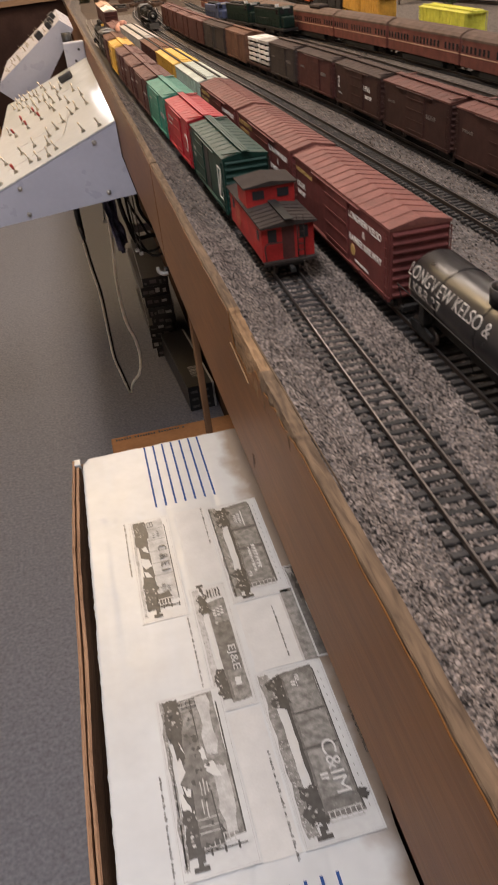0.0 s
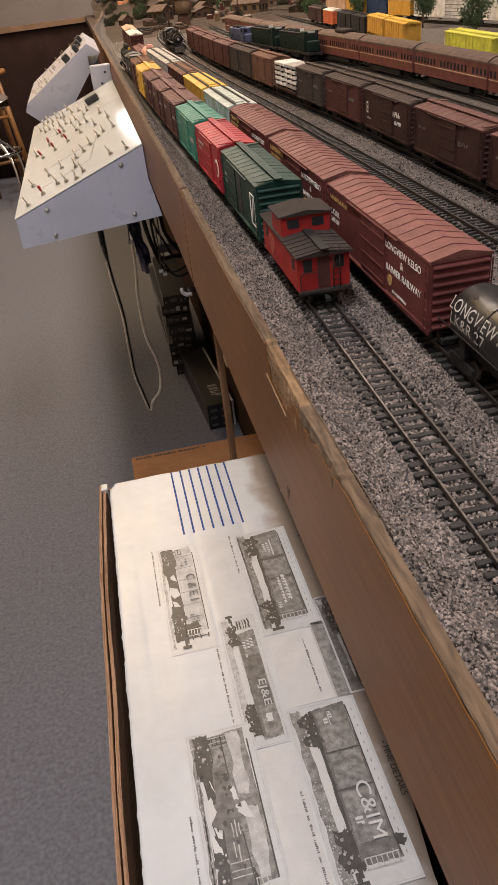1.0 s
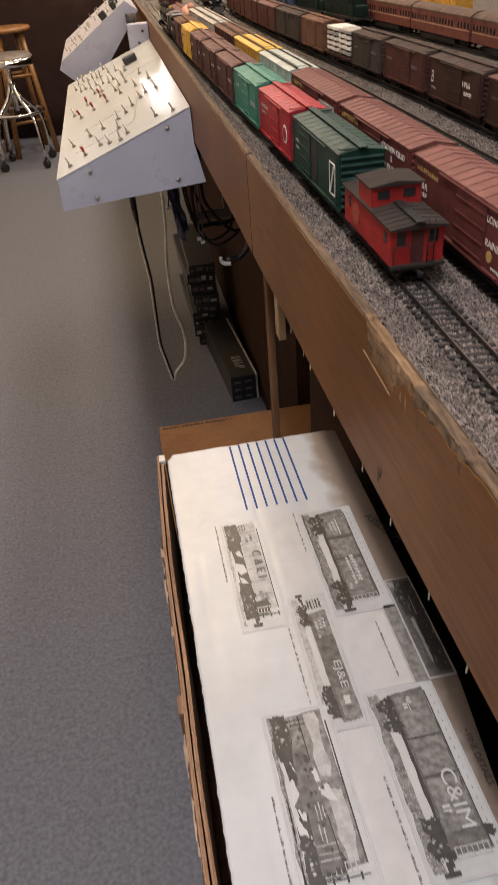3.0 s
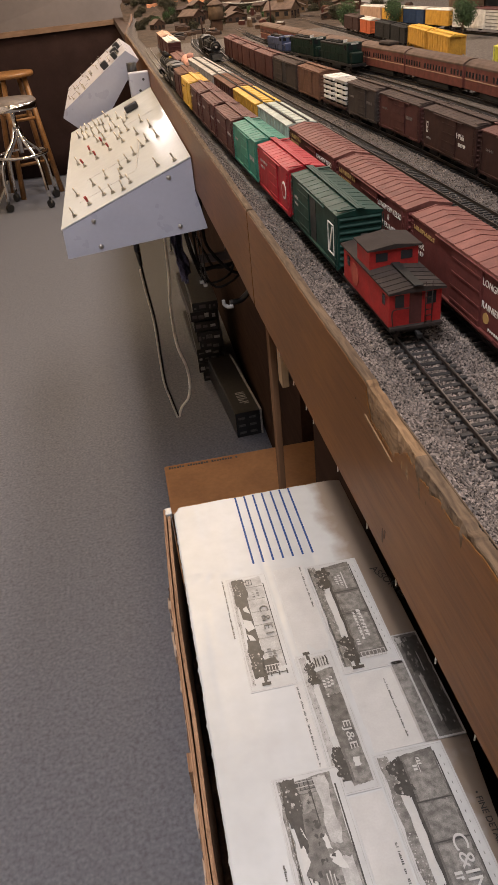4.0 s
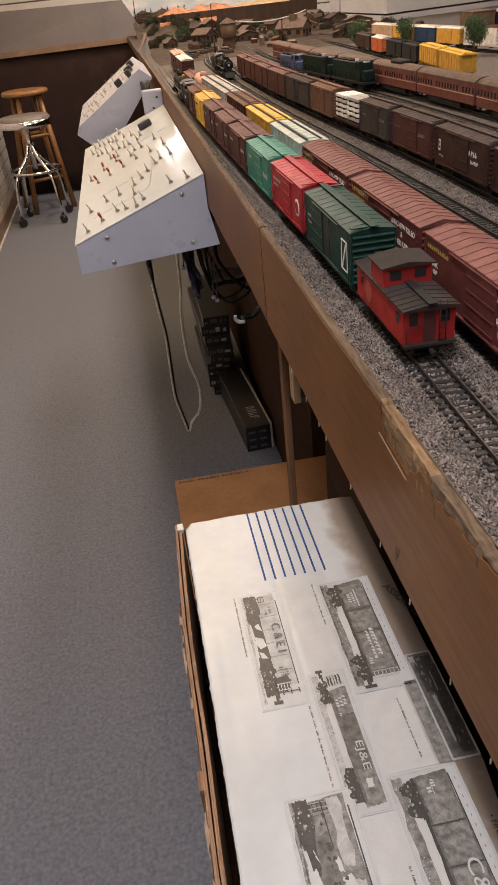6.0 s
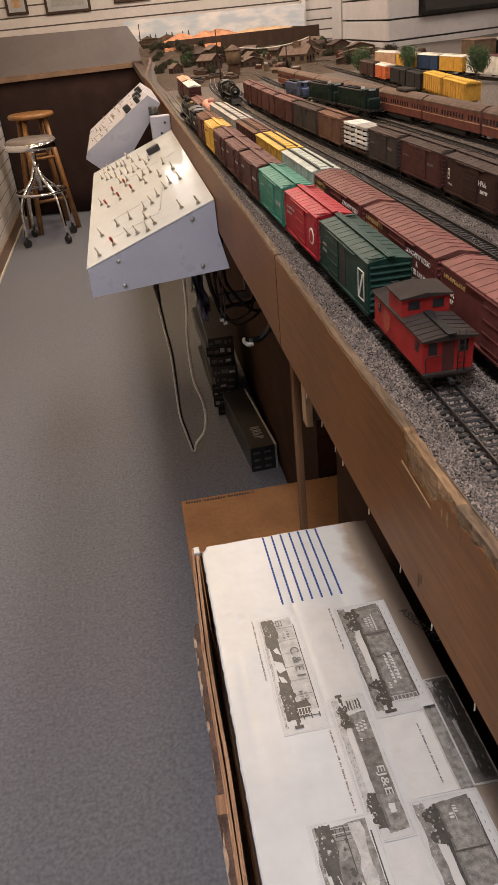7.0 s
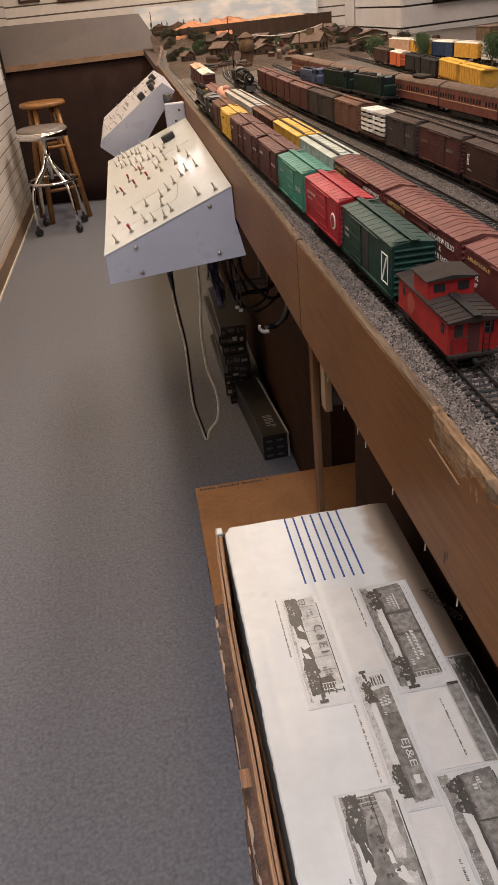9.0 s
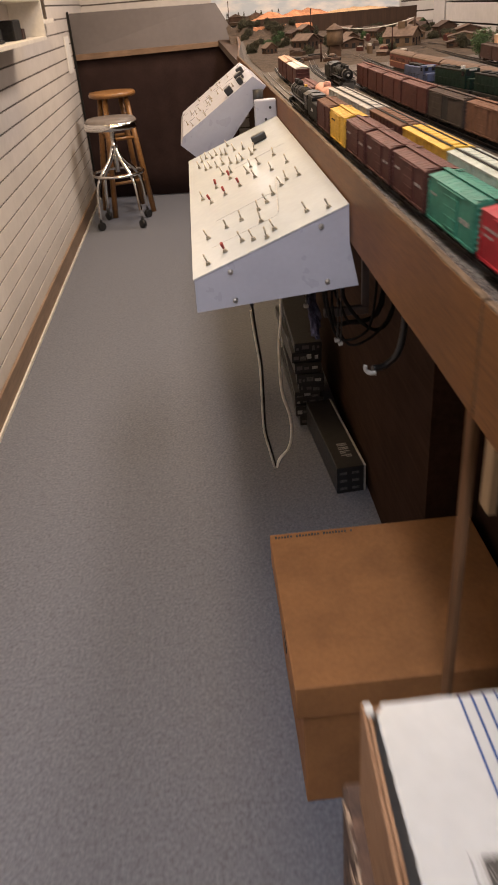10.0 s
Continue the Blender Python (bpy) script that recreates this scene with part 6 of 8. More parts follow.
sky = bpy.data.materials.new("painted_sky")
sky.use_nodes = True
n, l = sky.node_tree.nodes, sky.node_tree.links
co = n.new("ShaderNodeTexCoord").outputs["Object"]
mp = n.new("ShaderNodeMapping")
mp.inputs["Scale"].default_value = (3, 3, 9)
l.new(co, mp.inputs["Vector"])
nz = n.new("ShaderNodeTexNoise")
nz.inputs["Scale"].default_value, nz.inputs["Detail"].default_value = 1.6, 6
l.new(mp.outputs[0], nz.inputs["Vector"])
rp = n.new("ShaderNodeValToRGB")
rp.color_ramp.elements[0].position, rp.color_ramp.elements[1].position = 0.42, 0.62
rp.color_ramp.elements[0].color, rp.color_ramp.elements[1].color = (0.52, 0.57, 0.62, 1), (0.80, 0.76, 0.73, 1)
l.new(nz.outputs[0], rp.inputs[0])
l.new(rp.outputs[0], n["Principled BSDF"].inputs["Base Color"])
n["Principled BSDF"].inputs["Roughness"].default_value = 0.8
one("backdrop", Build().box(0.02, 1.50, 7.10, 7.11, 1.10, 1.275), sky, "painted pale blue sky with clouds behind the scenery", "backdrop", kind="structure")
one("column", Build().box(1.50, 1.54, 7.20, 7.265, 0.0, 2.6, 0.004), TRIM, "slim white post before the slatwall", "column", kind="structure")

# covered end of the next aisle: dark cloth, tan edge and grey sloping board
b = Build()
cols = []
for i in range(140):
    u = i / 139
    x, y = -1.0 + 1.12 * u, 6.42 - 0.16 * u
    f = 0.003 * math.sin(u * 37 + 3 * noise.noise((u * 5, 1, 1)))
    cols.append([b.bm.verts.new((x, y + f * (0.4 + 0.6 * (1 - k / 6)), 0.01 + 0.965 * k / 6 + 0.02 * u * k / 6)) for k in range(7)])
for p, q in zip(cols, cols[1:]):
    for k in range(6):
        f = b.bm.faces.new((p[k], q[k], q[k + 1], p[k + 1]))
        f.smooth = True
cu = one("curtain", b, CURTAIN, "dark brown cloth skirt hanging to the floor", "curtain")
m = cu.modifiers.new("thickness", "SOLIDIFY")
m.thickness = 0.002
b = Build()
b.hexa([(-1.0, 6.385, 0.962), (0.13, 6.225, 0.985), (0.13, 6.28, 0.985), (-1.0, 6.44, 0.962), (-1.0, 6.385, 1.0), (0.13, 6.225, 1.016), (0.13, 6.28, 1.016), (-1.0, 6.44, 1.0)])
one("counter_edge", b, TANEDGE, "tan wooden edge strip above the dark cloth", "trim", kind="structure")
b = Build()
b.hexa([(-1.0, 6.40, 1.0), (0.155, 6.24, 1.016), (0.155, 6.26, 1.014), (-1.0, 6.42, 0.998), (-1.0, 6.48, 1.252), (0.022, 6.36, 1.244), (0.022, 6.38, 1.242), (-1.0, 6.50, 1.25)])
bmesh.ops.recalc_face_normals(b.bm, faces=b.bm.faces[:])
one("sloping_board", b, GREYBOARD, "grey painted sloping board above the cloth", "panel", kind="structure")
one("edge_strip", Build().box(-1.0035, -0.988, 6.366, 6.383, 0.0, 1.262, 0.001), SOOT, "dark upright strip where the cloth meets the slatwall", "trim", kind="structure")


# big model blocks and a dark screen by the partition
bk = thing("model_building", "plain tan model warehouse block at the back", "model building", pose(1.30, 3.32, ground_z(1.30, 3.32) - 0.001))
part("wall", Build().box(-0.045, 0.045, -0.06, 0.06, 0.0, 0.062, 0.0008), HOUSE, bk)
part("roof", Build().box(-0.047, 0.047, -0.062, 0.062, 0.0622, 0.066, 0.0006), HOUSEROOF, bk)
bk = thing("model_building", "black model warehouse with a pale roof", "model building", pose(1.41, 3.32, ground_z(1.41, 3.32) - 0.001))
part("wall", Build().box(-0.06, 0.06, -0.07, 0.07, 0.0, 0.056, 0.0008), SOOT, bk)
part("roof", Build().box(-0.062, 0.062, -0.072, 0.072, 0.0562, 0.060, 0.0006), GREYCAR, bk)
sc_d = (p_right - p_corner).normalized()
sc_n = Vector((sc_d.y, -sc_d.x, 0))
sc = thing("wall_screen", "large black framed screen on the grey partition", "screen", pose(0, 0, 0))
for nm, a0, a1, z0, z1, t0, t1, mat in (("frame", 0.208, 1.10, 1.164, 1.70, 0.002, 0.030, SOOT), ("panel", 0.225, 1.083, 1.181, 1.683, 0.0305, 0.032, GLASS_DARK)):
    q0, q1 = p_corner + sc_d * a0, p_corner + sc_d * a1
    b = Build()
    b.hexa([Vector((*(v + sc_n * t).xy, z)) for z in (z0, z1) for v, t in ((q0, t0), (q1, t0), (q1, t1), (q0, t1))])
    bmesh.ops.recalc_face_normals(b.bm, faces=b.bm.faces[:])
    part(nm, b, mat, sc)

# ---- control panels on the fascia ----
def toggle(parent, base, up, red, lean, k, size=1.0):
    q = up.to_track_quat("Z", "Y").to_matrix().to_4x4()
    m = Matrix.Translation(base) @ q @ Matrix.Scale(size, 4)
    tg = part("toggle_switch", Build().rod((0, 0, 0), (0, 0, 0.0016), 0.0046, seg=6, smooth=False).rod((0, 0, 0.0016), (0, 0, 0.0045), 0.0030, seg=12), TOGGLE, parent)
    tg.matrix_basis = m
    lv = Build().rod((0, 0, 0.003), (lean[0] * 0.011, lean[1] * 0.011, 0.0145), 0.0010, 0.0018, seg=10)
    lv.ball((lean[0] * 0.011, lean[1] * 0.011, 0.0145), 0.0018, sub=1)
    part("lever", lv, TOGGLE, tg)
    if red:
        part("sleeve", Build().rod((lean[0] * 0.004, lean[1] * 0.004, 0.0070), (lean[0] * 0.0118, lean[1] * 0.0118, 0.0160), 0.0022, 0.0026, seg=10), REDCAP, tg, "red rubber sleeve")


cp = thing("control_panel", "white sloping control panel with rows of toggle switches", "control panel", pose(0, 1.478, 0))
prof = [(-0.224, 0.870), (0.017, 0.889), (0.0035, 0.953), (0.003, 1.006), (-0.223, 0.919)]
D1 = 0.925
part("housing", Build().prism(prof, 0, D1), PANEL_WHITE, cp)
slope = Vector((0.226, 0, 0.087))
up = Vector((-0.087, 0, 0.226)).normalized()
b = Build()
e0, e1 = Vector((-0.2245, 0, 0.9195)), Vector((0.0030, 0, 1.0072))
tp = [e0 + Vector((0, -0.001, 0)), e1 + Vector((0, -0.001, 0)), e1 + Vector((0, D1 + 0.001, 0)), e0 + Vector((0, D1 + 0.001, 0))]
b.hexa([p for p in tp] + [p + up * 0.0012 for p in tp])
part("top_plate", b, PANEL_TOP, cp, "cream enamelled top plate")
for x, z in ((-0.037, 0.980), (-0.029, 0.899), (-0.170, 0.927), (-0.166, 0.884)):
    part("bolt", Build().rod((x, 0.0005, z), (x, -0.002, z), 0.0042, 0.0036, seg=14).ball((x, -0.002, z), 0.0034, 1, 0.5, 1, 1), NICKEL, cp)
TOG = ((0.11, 1.51, 0), (0.23, 1.53, 1), (0.13, 1.64, 0), (0.27, 1.65, 0), (0.38, 1.65, 0), (0.35, 1.54, 0), (0.42, 1.52, 0), (0.5, 1.50, 0), (0.56, 1.52, 0), (0.5, 1.59, 0), (0.51, 1.66, 0), (0.58, 1.68, 0), (0.64, 1.71, 0),
       (0.72, 1.74, 0), (0.77, 1.76, 0), (0.78, 1.53, 0), (0.9, 1.5, 0), (0.19, 1.86, 1), (0.12, 1.92, 0), (0.25, 1.96, 1), (0.31, 1.87, 1), (0.38, 1.98, 1), (0.44, 1.88, 1))
TOG2 = ((0.18, 2.18), (0.23, 2.18), (0.29, 2.15), (0.35, 2.15), (0.42, 2.12), (0.48, 2.09), (0.53, 2.1), (0.57, 1.99), (0.64, 1.98), (0.71, 1.88), (0.84, 1.88), (0.78, 1.99), (0.57, 2.2), (0.57, 1.89), (0.53, 1.95), (0.49, 2.24), (0.44, 2.33), (0.15, 2.30), (0.20, 2.31), (0.26, 2.28), (0.31, 2.29), (0.36, 2.26), (0.40, 2.24), (0.62, 2.10), (0.66, 2.13), (0.33, 2.05), (0.40, 2.03), (0.86, 1.75), (0.12, 2.24))
rnd = random.Random(4)
for k, tgl in enumerate([(*t,) for t in TOG] + [(*t, 0) for t in TOG2]):
    base = e0 + slope * tgl[0] + Vector((0, tgl[1] - 1.478, 0)) + up * 0.0022
    toggle(cp, base, up, tgl[2], (rnd.choice((-0.55, -0.45, -0.6, 0.5)) * 0.9, rnd.uniform(-0.2, 0.25)), k)
for a, c, d, f in ((0.62, 1.60, 0.70, 1.80), (0.2, 1.72, 0.62, 1.725), (0.3, 2.05, 0.9, 2.054), (0.15, 1.58, 0.6, 1.583)):
    b = Build()
    q = [e0 + slope * u + Vector((0, y - 1.478, 0)) + up * 0.0023 for u, y in ((a, c), (a + 0.008, c), (d + 0.008, f), (d, f))]
    b.hexa([p for p in q] + [p + up * 0.0004 for p in q])
    bmesh.ops.recalc_face_normals(b.bm, faces=b.bm.faces[:])
    part("diagram_line", b, INK_MID, cp, "thin grey diagram line")
kb = Build().box(-0.009, 0.009, -0.017, 0.017, 0, 0.016, 0.003)
ob = part("power_knob", kb, PLASTIC, cp, "black plastic block on the plate")
ob.matrix_basis = Matrix.Translation(e0 + slope * 0.74 + Vector((0, 2.20 - 1.478, 0)) + up * 0.0023) @ up.to_track_quat("Z", "Y").to_matrix().to_4x4()
# supporting bracket below the panel
b = Build().box(-0.060, -0.002, 0.20, 0.80, 0.866, 0.884, 0.002)
part("bracket", b, SOOT, cp, "black steel bracket below the panel")

# second, steeper panel farther along
c2 = thing("control_panel", "white steep control panel with dark knobs", "control panel", pose(0, 2.46, 0))
P2 = [(-0.241, 0.951), (-0.166, 0.886), (-0.014, 1.071), (-0.046, 1.095), (-0.233, 0.970)]
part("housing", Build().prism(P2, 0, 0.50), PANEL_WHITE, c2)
d2 = (Vector((P2[3][0], 0, P2[3][1])) - Vector((P2[4][0], 0, P2[4][1])))
n2 = Vector((-d2.z, 0, d2.x)).normalized()
for k in range(26):
    u, v = rnd.uniform(0.05, 0.95), rnd.uniform(0.01, 0.48)
    base = Vector((P2[4][0], 0, P2[4][1])) + d2 * u + Vector((0, v, 0))
    toggle(c2, base, n2, 0, (rnd.uniform(-0.5, 0.5), rnd.uniform(-0.3, 0.3)), k, 0.7)
for u, v, s in ((0.70, 0.03, 0.014), (0.86, 0.03, 0.010), (0.88, 0.12, 0.016), (0.93, 0.22, 0.013)):
    ob = part("knob", Build().box(-s, s, -s * 0.7, s * 0.7, 0, 0.018, 0.003), PLASTIC, c2, "black plastic knob")
    ob.matrix_basis = Matrix.Translation(Vector((P2[4][0], 0, P2[4][1])) + d2 * u + Vector((0, v, 0))) @ n2.to_track_quat("Z", "Y").to_matrix().to_4x4()
sm = thing("switch_box", "small white switch box on the fascia", "switch box", pose(-0.022, 2.405, 1.014))
part("case", Build().box(-0.028, 0.026, 0, 0.030, -0.030, 0.032, 0.003), PANEL_WHITE, sm)
for x, z in ((0.010, 0.014), (-0.002, -0.012)):
    part("screw", Build().rod((x, -0.0015, z), (x, 0.001, z), 0.0032, seg=12), PLASTIC, sm)
part("knob", Build().rod((-0.014, 0.05, 0.010), (-0.014, 0.05, 0.052), 0.013, seg=18), PLASTIC, sm, "round black knob")

# hanging cable loop below the panel
wc = thing("hanging_cable", "white cable loop with black top and added shade strand below the panel", "cable", pose(0, 0, 0))
zs = [(-0.106, 2.2, 0.882), (-0.106, 2.2, 0.639), (-0.102, 2.2, 0.590), (-0.097, 2.2, 0.523), (-0.089, 2.2, 0.435), (-0.090, 2.2, 0.326), (-0.090, 2.2, 0.240), (-0.080, 2.2, 0.180), (-0.067, 2.2, 0.111)]
# Lower run of this black strand stands in for the wire's shaded side.
part("cable", Build().tube(zs[1:], 0.0030), BLACK, wc)
part("cable", Build().tube([(x - 0.0052, y - 0.002, z) for x, y, z in zs[2:]], 0.0030), WIRE_WHITE, wc, "dirty white wire")
zr = [(-0.067, 2.2, 0.111), (-0.055, 2.2, 0.141), (-0.030, 2.2, 0.171), (-0.019, 2.2, 0.219), (-0.022, 2.2, 0.277), (-0.040, 2.2, 0.355), (-0.041, 2.2, 0.480), (-0.030, 2.2, 0.60), (-0.026, 2.2, 0.882)]
part("cable", Build().tube(zr, 0.0040), WIRE_WHITE, wc, "dirty white wire")
part("plug", Build().rod(zs[0], zs[1], 0.011, 0.008, seg=12).rod(zs[1], (-0.103, 2.2, 0.60), 0.008, 0.005, seg=12), PLASTIC, wc)

# ---- below the layout ----
po = thing("bench_leg", "brown timber leg with a nailed block below the bench", "bench leg", pose(0.030, 1.012, 0))
part("post", Build().box(-0.004, 0.0035, 0.0, 0.019, 0.0, 0.957, 0.001), LEGWOOD, po)
part("block", Build().box(-0.001, 0.0075, -0.048, -0.028, 0.845, 0.955, 0.001), TIMBER, po, "short pale timber block")
part("plate", Build().box(0.0075, 0.024, -0.040, -0.036, 0.848, 0.872, 0.0006), GREYBOARD, po, "small grey metal plate")
part("brace", Build().box(0.010, 0.050, -0.0275, 0.0, 0.88, 0.9565, 0.001), DARKWOOD, po)
one("bench_panel", Build().box(0.06, 0.072, 0.30, 0.95, 0.0, 0.984), SKIRT, "dark panel below the bench beside the boxes", "panel", kind="structure")
nl = Build()
for y, q in ((0.425, 0.3), (0.475, -0.2), (0.535, 0.1), (0.59, 0.2), (0.66, -0.1), (0.73, 0.2), (0.755, -0.2), (0.80, 0.1), (0.86, 0.0)):
    nl.rod((0.0095, y, 0.960), (0.0085, y + 0.004 * q, 0.9385), 0.0007, 0.0005, seg=6)
one("nail_row", nl, WIRE_WHITE, "row of nail tips below the fascia's edge", "nails", kind="stuff")
lp = thing("under_bench_lamp", "small white cup fixed below the bench on a dark arm", "fixture", pose(0.039, 1.49, 0.742))
part("cup", Build().tube([(-0.008, 0.0, 0.009), (-0.0075, 0.0, 0.001), (0.000, 0.0, -0.005), (0.009, 0.0, -0.005)], 0.0030, fine=6, r1=0.0042), LABELWHITE, lp, "white curved lip of the cup")
part("arm", Build().tube([(0.004, 0.004, 0.0), (0.030, 0.01, 0.004), (0.050, 0.0, 0.05), (0.055, -0.02, 0.235)], 0.0055), PLASTIC, lp)
rnd = random.Random(21)
for k in range(5):
    x, y = rnd.uniform(-0.010, 0.035), rnd.uniform(1.56, 1.68)
    w = Build().tube([(x, y, 0.975), (x - 0.008, y, 0.85), (x + rnd.uniform(-0.01, 0.02), y + 0.02, 0.765 + rnd.uniform(-.025, .025)), (x + rnd.uniform(0.03, 0.06), y + 0.02, 0.735 + rnd.uniform(-.02, .03)), (x + rnd.uniform(0.08, 0.11), y + 0.04, 0.775), (x + 0.10, y + 0.05, 0.975)], rnd.choice((0.0025, 0.0035, 0.0045)), 8, 5)
    one("loose_wire", w, SOOT, "dark wire looped below the bench", "wire", group="loose wires")
for x, y, z in ((0.005, 1.60, 0.751), (0.012, 1.605, 0.742), (-0.044, 1.615, 0.812)):
    cn = thing("wire_connector", "tiny pale plastic connector on a loose wire", "connector", pose(x, y, z), "wire connectors")
    part("shell", Build().box(-0.004, 0.004, -0.004, 0.004, -0.003, 0.003, 0.001), LABELWHITE, cn)
    part("tail", Build().tube([(0, 0, 0.002), (0.003, 0.004, 0.05), (0.0, 0.008, 0.233 if z < 0.8 else 0.068)], 0.0012, 6), PLASTIC, cn)
one("cable_tray", Build().box(0.000, 0.082, 1.70, 1.712, 0.752, 0.768, 0.002).box(0.070, 0.082, 1.70, 1.712, 0.768, 0.985), GREYBOARD, "dull grey metal bracket below the bench", "bracket")
CLOTH = material("dusty_blue_cloth", (0.125, 0.125, 0.200), 0.95, var=0.35, scale=45, bump=0.001, bump_scale=300, tint=(0.05, 0.05, 0.085), spec=0.1)
b = Build()
rows = [[b.bm.verts.new((-0.048 + 0.0016 * v + (0.026 - 0.0007 * v) * u / 16 + 0.008 * noise.noise((u * 0.5, v * 0.3, 1)), 1.66 + 0.03 * noise.noise((u * 0.45, v * 0.25, 4)) + 0.002 * u, 0.875 - (0.140 + 0.03 * noise.noise((u * 0.25, 2, 2))) * v / 14)) for u in range(17)] for v in range(15)]
for r, q in zip(rows, rows[1:]):
    for i in range(16):
        b.bm.faces.new((r[i], r[i + 1], q[i + 1], q[i])).smooth = True
ob = one("hanging_cloth", b, CLOTH, "crumpled dusty blue cloth hanging below the bench", "cloth")
ob.modifiers.new("thickness", "SOLIDIFY").thickness = 0.003

# cardboard boxes on the floor
cb = thing("cardboard_box", "brown shallow cardboard box with a lid on another box", "box", pose(0, 0, 0), "cardboard boxes")
part("lid", Build().box(-0.132, 0.285, 1.243, 1.643, 0.238, 0.312, 0.003), CARD, cb)
b = Build()
for k in range(26):
    if k % 9 != 6:
        b.box(-0.122 + 0.0062 * k, -0.122 + 0.0062 * k + 0.0045, 1.627, 1.627 + (0.006 if k % 4 else 0.008), 0.3121, 0.3124)
tagged(part("lettering", b, INK, cb), kind="stuff")
part("slot", Build().box(-0.1332, -0.1316, 1.36, 1.40, 0.268, 0.282), BLACK, cb, "dark hand slot")
cb = thing("cardboard_box", "brown cardboard box standing on the carpet", "box", pose(0, 0, 0), "cardboard boxes")
part("body", Build().box(-0.120, 0.278, 1.250, 1.636, 0.0, 0.237, 0.003), CARD, cb)
part("slot", Build().box(-0.1212, -0.1196, 1.34, 1.38, 0.12, 0.14), BLACK, cb, "dark hand slot")

# black model boxes on the floor
kx = thing("model_box", "long black model box with white marks on the floor", "box", pose(0.148, 2.198, 0, 0, 0, 4))
part("body", Build().box(-0.042, 0.042, 0, 0.42, 0.0, 0.088, 0.002), PLASTIC, kx)
part("edge", Build().box(0.037, 0.0435, -0.001, 0.42, 0.0, 0.0895, 0.001), LABELWHITE, kx, "pale worn box edge")
b = Build()
glyphs(b, 4, 0.085, 0.030, lambda u, v, d: Vector((-0.012 + v, 0.05 + 0.085 - u, 0.0882 + d)), random.Random(2))
bmesh.ops.recalc_face_normals(b.bm, faces=b.bm.faces[:])
part("lettering", b, LABELWHITE, kx)
for i in range(3):
    for j in range(2):
        part("end_label", Build().box(-0.034 + j * 0.036, -0.034 + j * 0.036 + 0.022, -0.0008, 0.0002, 0.012 + i * 0.026, 0.020 + i * 0.026), INK_GREY, kx)
r7 = random.Random(77)
z_now = 0.0
for k in range(9):
    hh, wd, dp = r7.choice((0.026, 0.032, 0.036, 0.040)), r7.uniform(0.040, 0.050), r7.uniform(0.38, 0.46)
    bx = thing("model_box", "slim black model box with pale windows in a stack", "box", pose(0.092 + r7.uniform(-0.009, 0.009), 2.61 + r7.uniform(0, 0.025), z_now, 0, 0, r7.uniform(-3.5, 3.5)), "stacked model boxes")
    part("body", Build().box(-wd, wd, 0, dp, 0.0, hh - 0.0006, 0.0018), PLASTIC, bx)
    x = -wd + 0.006
    while x < wd - 0.014:
        ww = r7.uniform(0.006, 0.024)
        x1 = min(x + ww, wd - 0.004)
        z0 = hh * r7.uniform(0.15, 0.4)
        part("end_label", Build().box(x, x1, -0.0009, 0.0002, z0, z0 + hh * r7.uniform(0.2, 0.45)), r7.choice((LABELWHITE, INK_MID, INK_GREY, INK_GREY, GREYBOARD)), bx)
        x = x1 + r7.uniform(0.003, 0.012)
    z_now += hh


# ---- stack with the white printed carton beside the fascia ----
for z0, z1, dx in ((0.0, 0.370, 0.004), (0.370, 0.742, 0.0)):
    cb = thing("cardboard_box", "dark brown cardboard box with its print torn away", "box", pose(0, 0, 0), "stacked cardboard boxes")
    b = Build()
    rows = []
    n = 160
    for i in range(n + 1):
        y = 0.24 + 0.545 * i / n
        w = 0.0016 + 0.0010 * noise.noise((y * 40, z0, 1)) + 0.0010 * noise.noise((y * 130, z0, 3))
        rows.append([b.bm.verts.new(q) for q in ((-0.1395 - dx + w, y, z0 + 0.001), (-0.1395 - dx + w, y, z1 - 0.003), (-0.1370 - dx + w, y, z1), (0.038, y, z1), (0.038, y, z0 + 0.001))])
    for r, s in zip(rows, rows[1:]):
        for i in range(5):
            b.bm.faces.new((r[i], s[i], s[(i + 1) % 5], r[(i + 1) % 5]))
    b.bm.faces.new(rows[0])
    b.bm.faces.new(rows[-1][::-1])
    bmesh.ops.recalc_face_normals(b.bm, faces=b.bm.faces[:])
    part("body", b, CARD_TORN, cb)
    part("tape", Build().box(-0.1400 - dx, -0.1300 - dx, 0.575, 0.592, z1 - 0.09, z1 + 0.0006, 0.0003), TRAYCARD, cb, "pale brown tape over the edge")
    # pale fibres left where the printed face was pulled off
    tr_ = random.Random(5 + int(z0 * 100))
    for k in range(60):
        y, zz = tr_.uniform(0.27, 0.76), z1 - abs(tr_.gauss(0, 0.030)) - 0.002
        ly, lz = tr_.uniform(0.004, 0.020), tr_.uniform(0.002, 0.012)
        xx = -0.1386 - dx + 0.0010 * noise.noise((y * 40, z0, 1))
        tp = Build()
        ring = [tp.bm.verts.new((xx + tr_.uniform(-0.0006, 0.0004), y + ly * math.cos(a * 0.628) * tr_.uniform(0.5, 1.1), min(z1 - 0.001, zz + lz * math.sin(a * 0.628) * tr_.uniform(0.5, 1.2)))) for a in range(10)]
        back = [tp.bm.verts.new((v.co.x + 0.0030, v.co.y, v.co.z)) for v in ring]
        tp.bm.faces.new(ring)
        for a in range(10):
            tp.bm.faces.new((ring[a], ring[(a + 1) % 10], back[(a + 1) % 10], back[a]))
        bmesh.ops.recalc_face_normals(tp.bm, faces=tp.bm.faces[:])
        part("torn_fibre", tp, PAPER_BROWN, cb)
TOPZ = 0.848
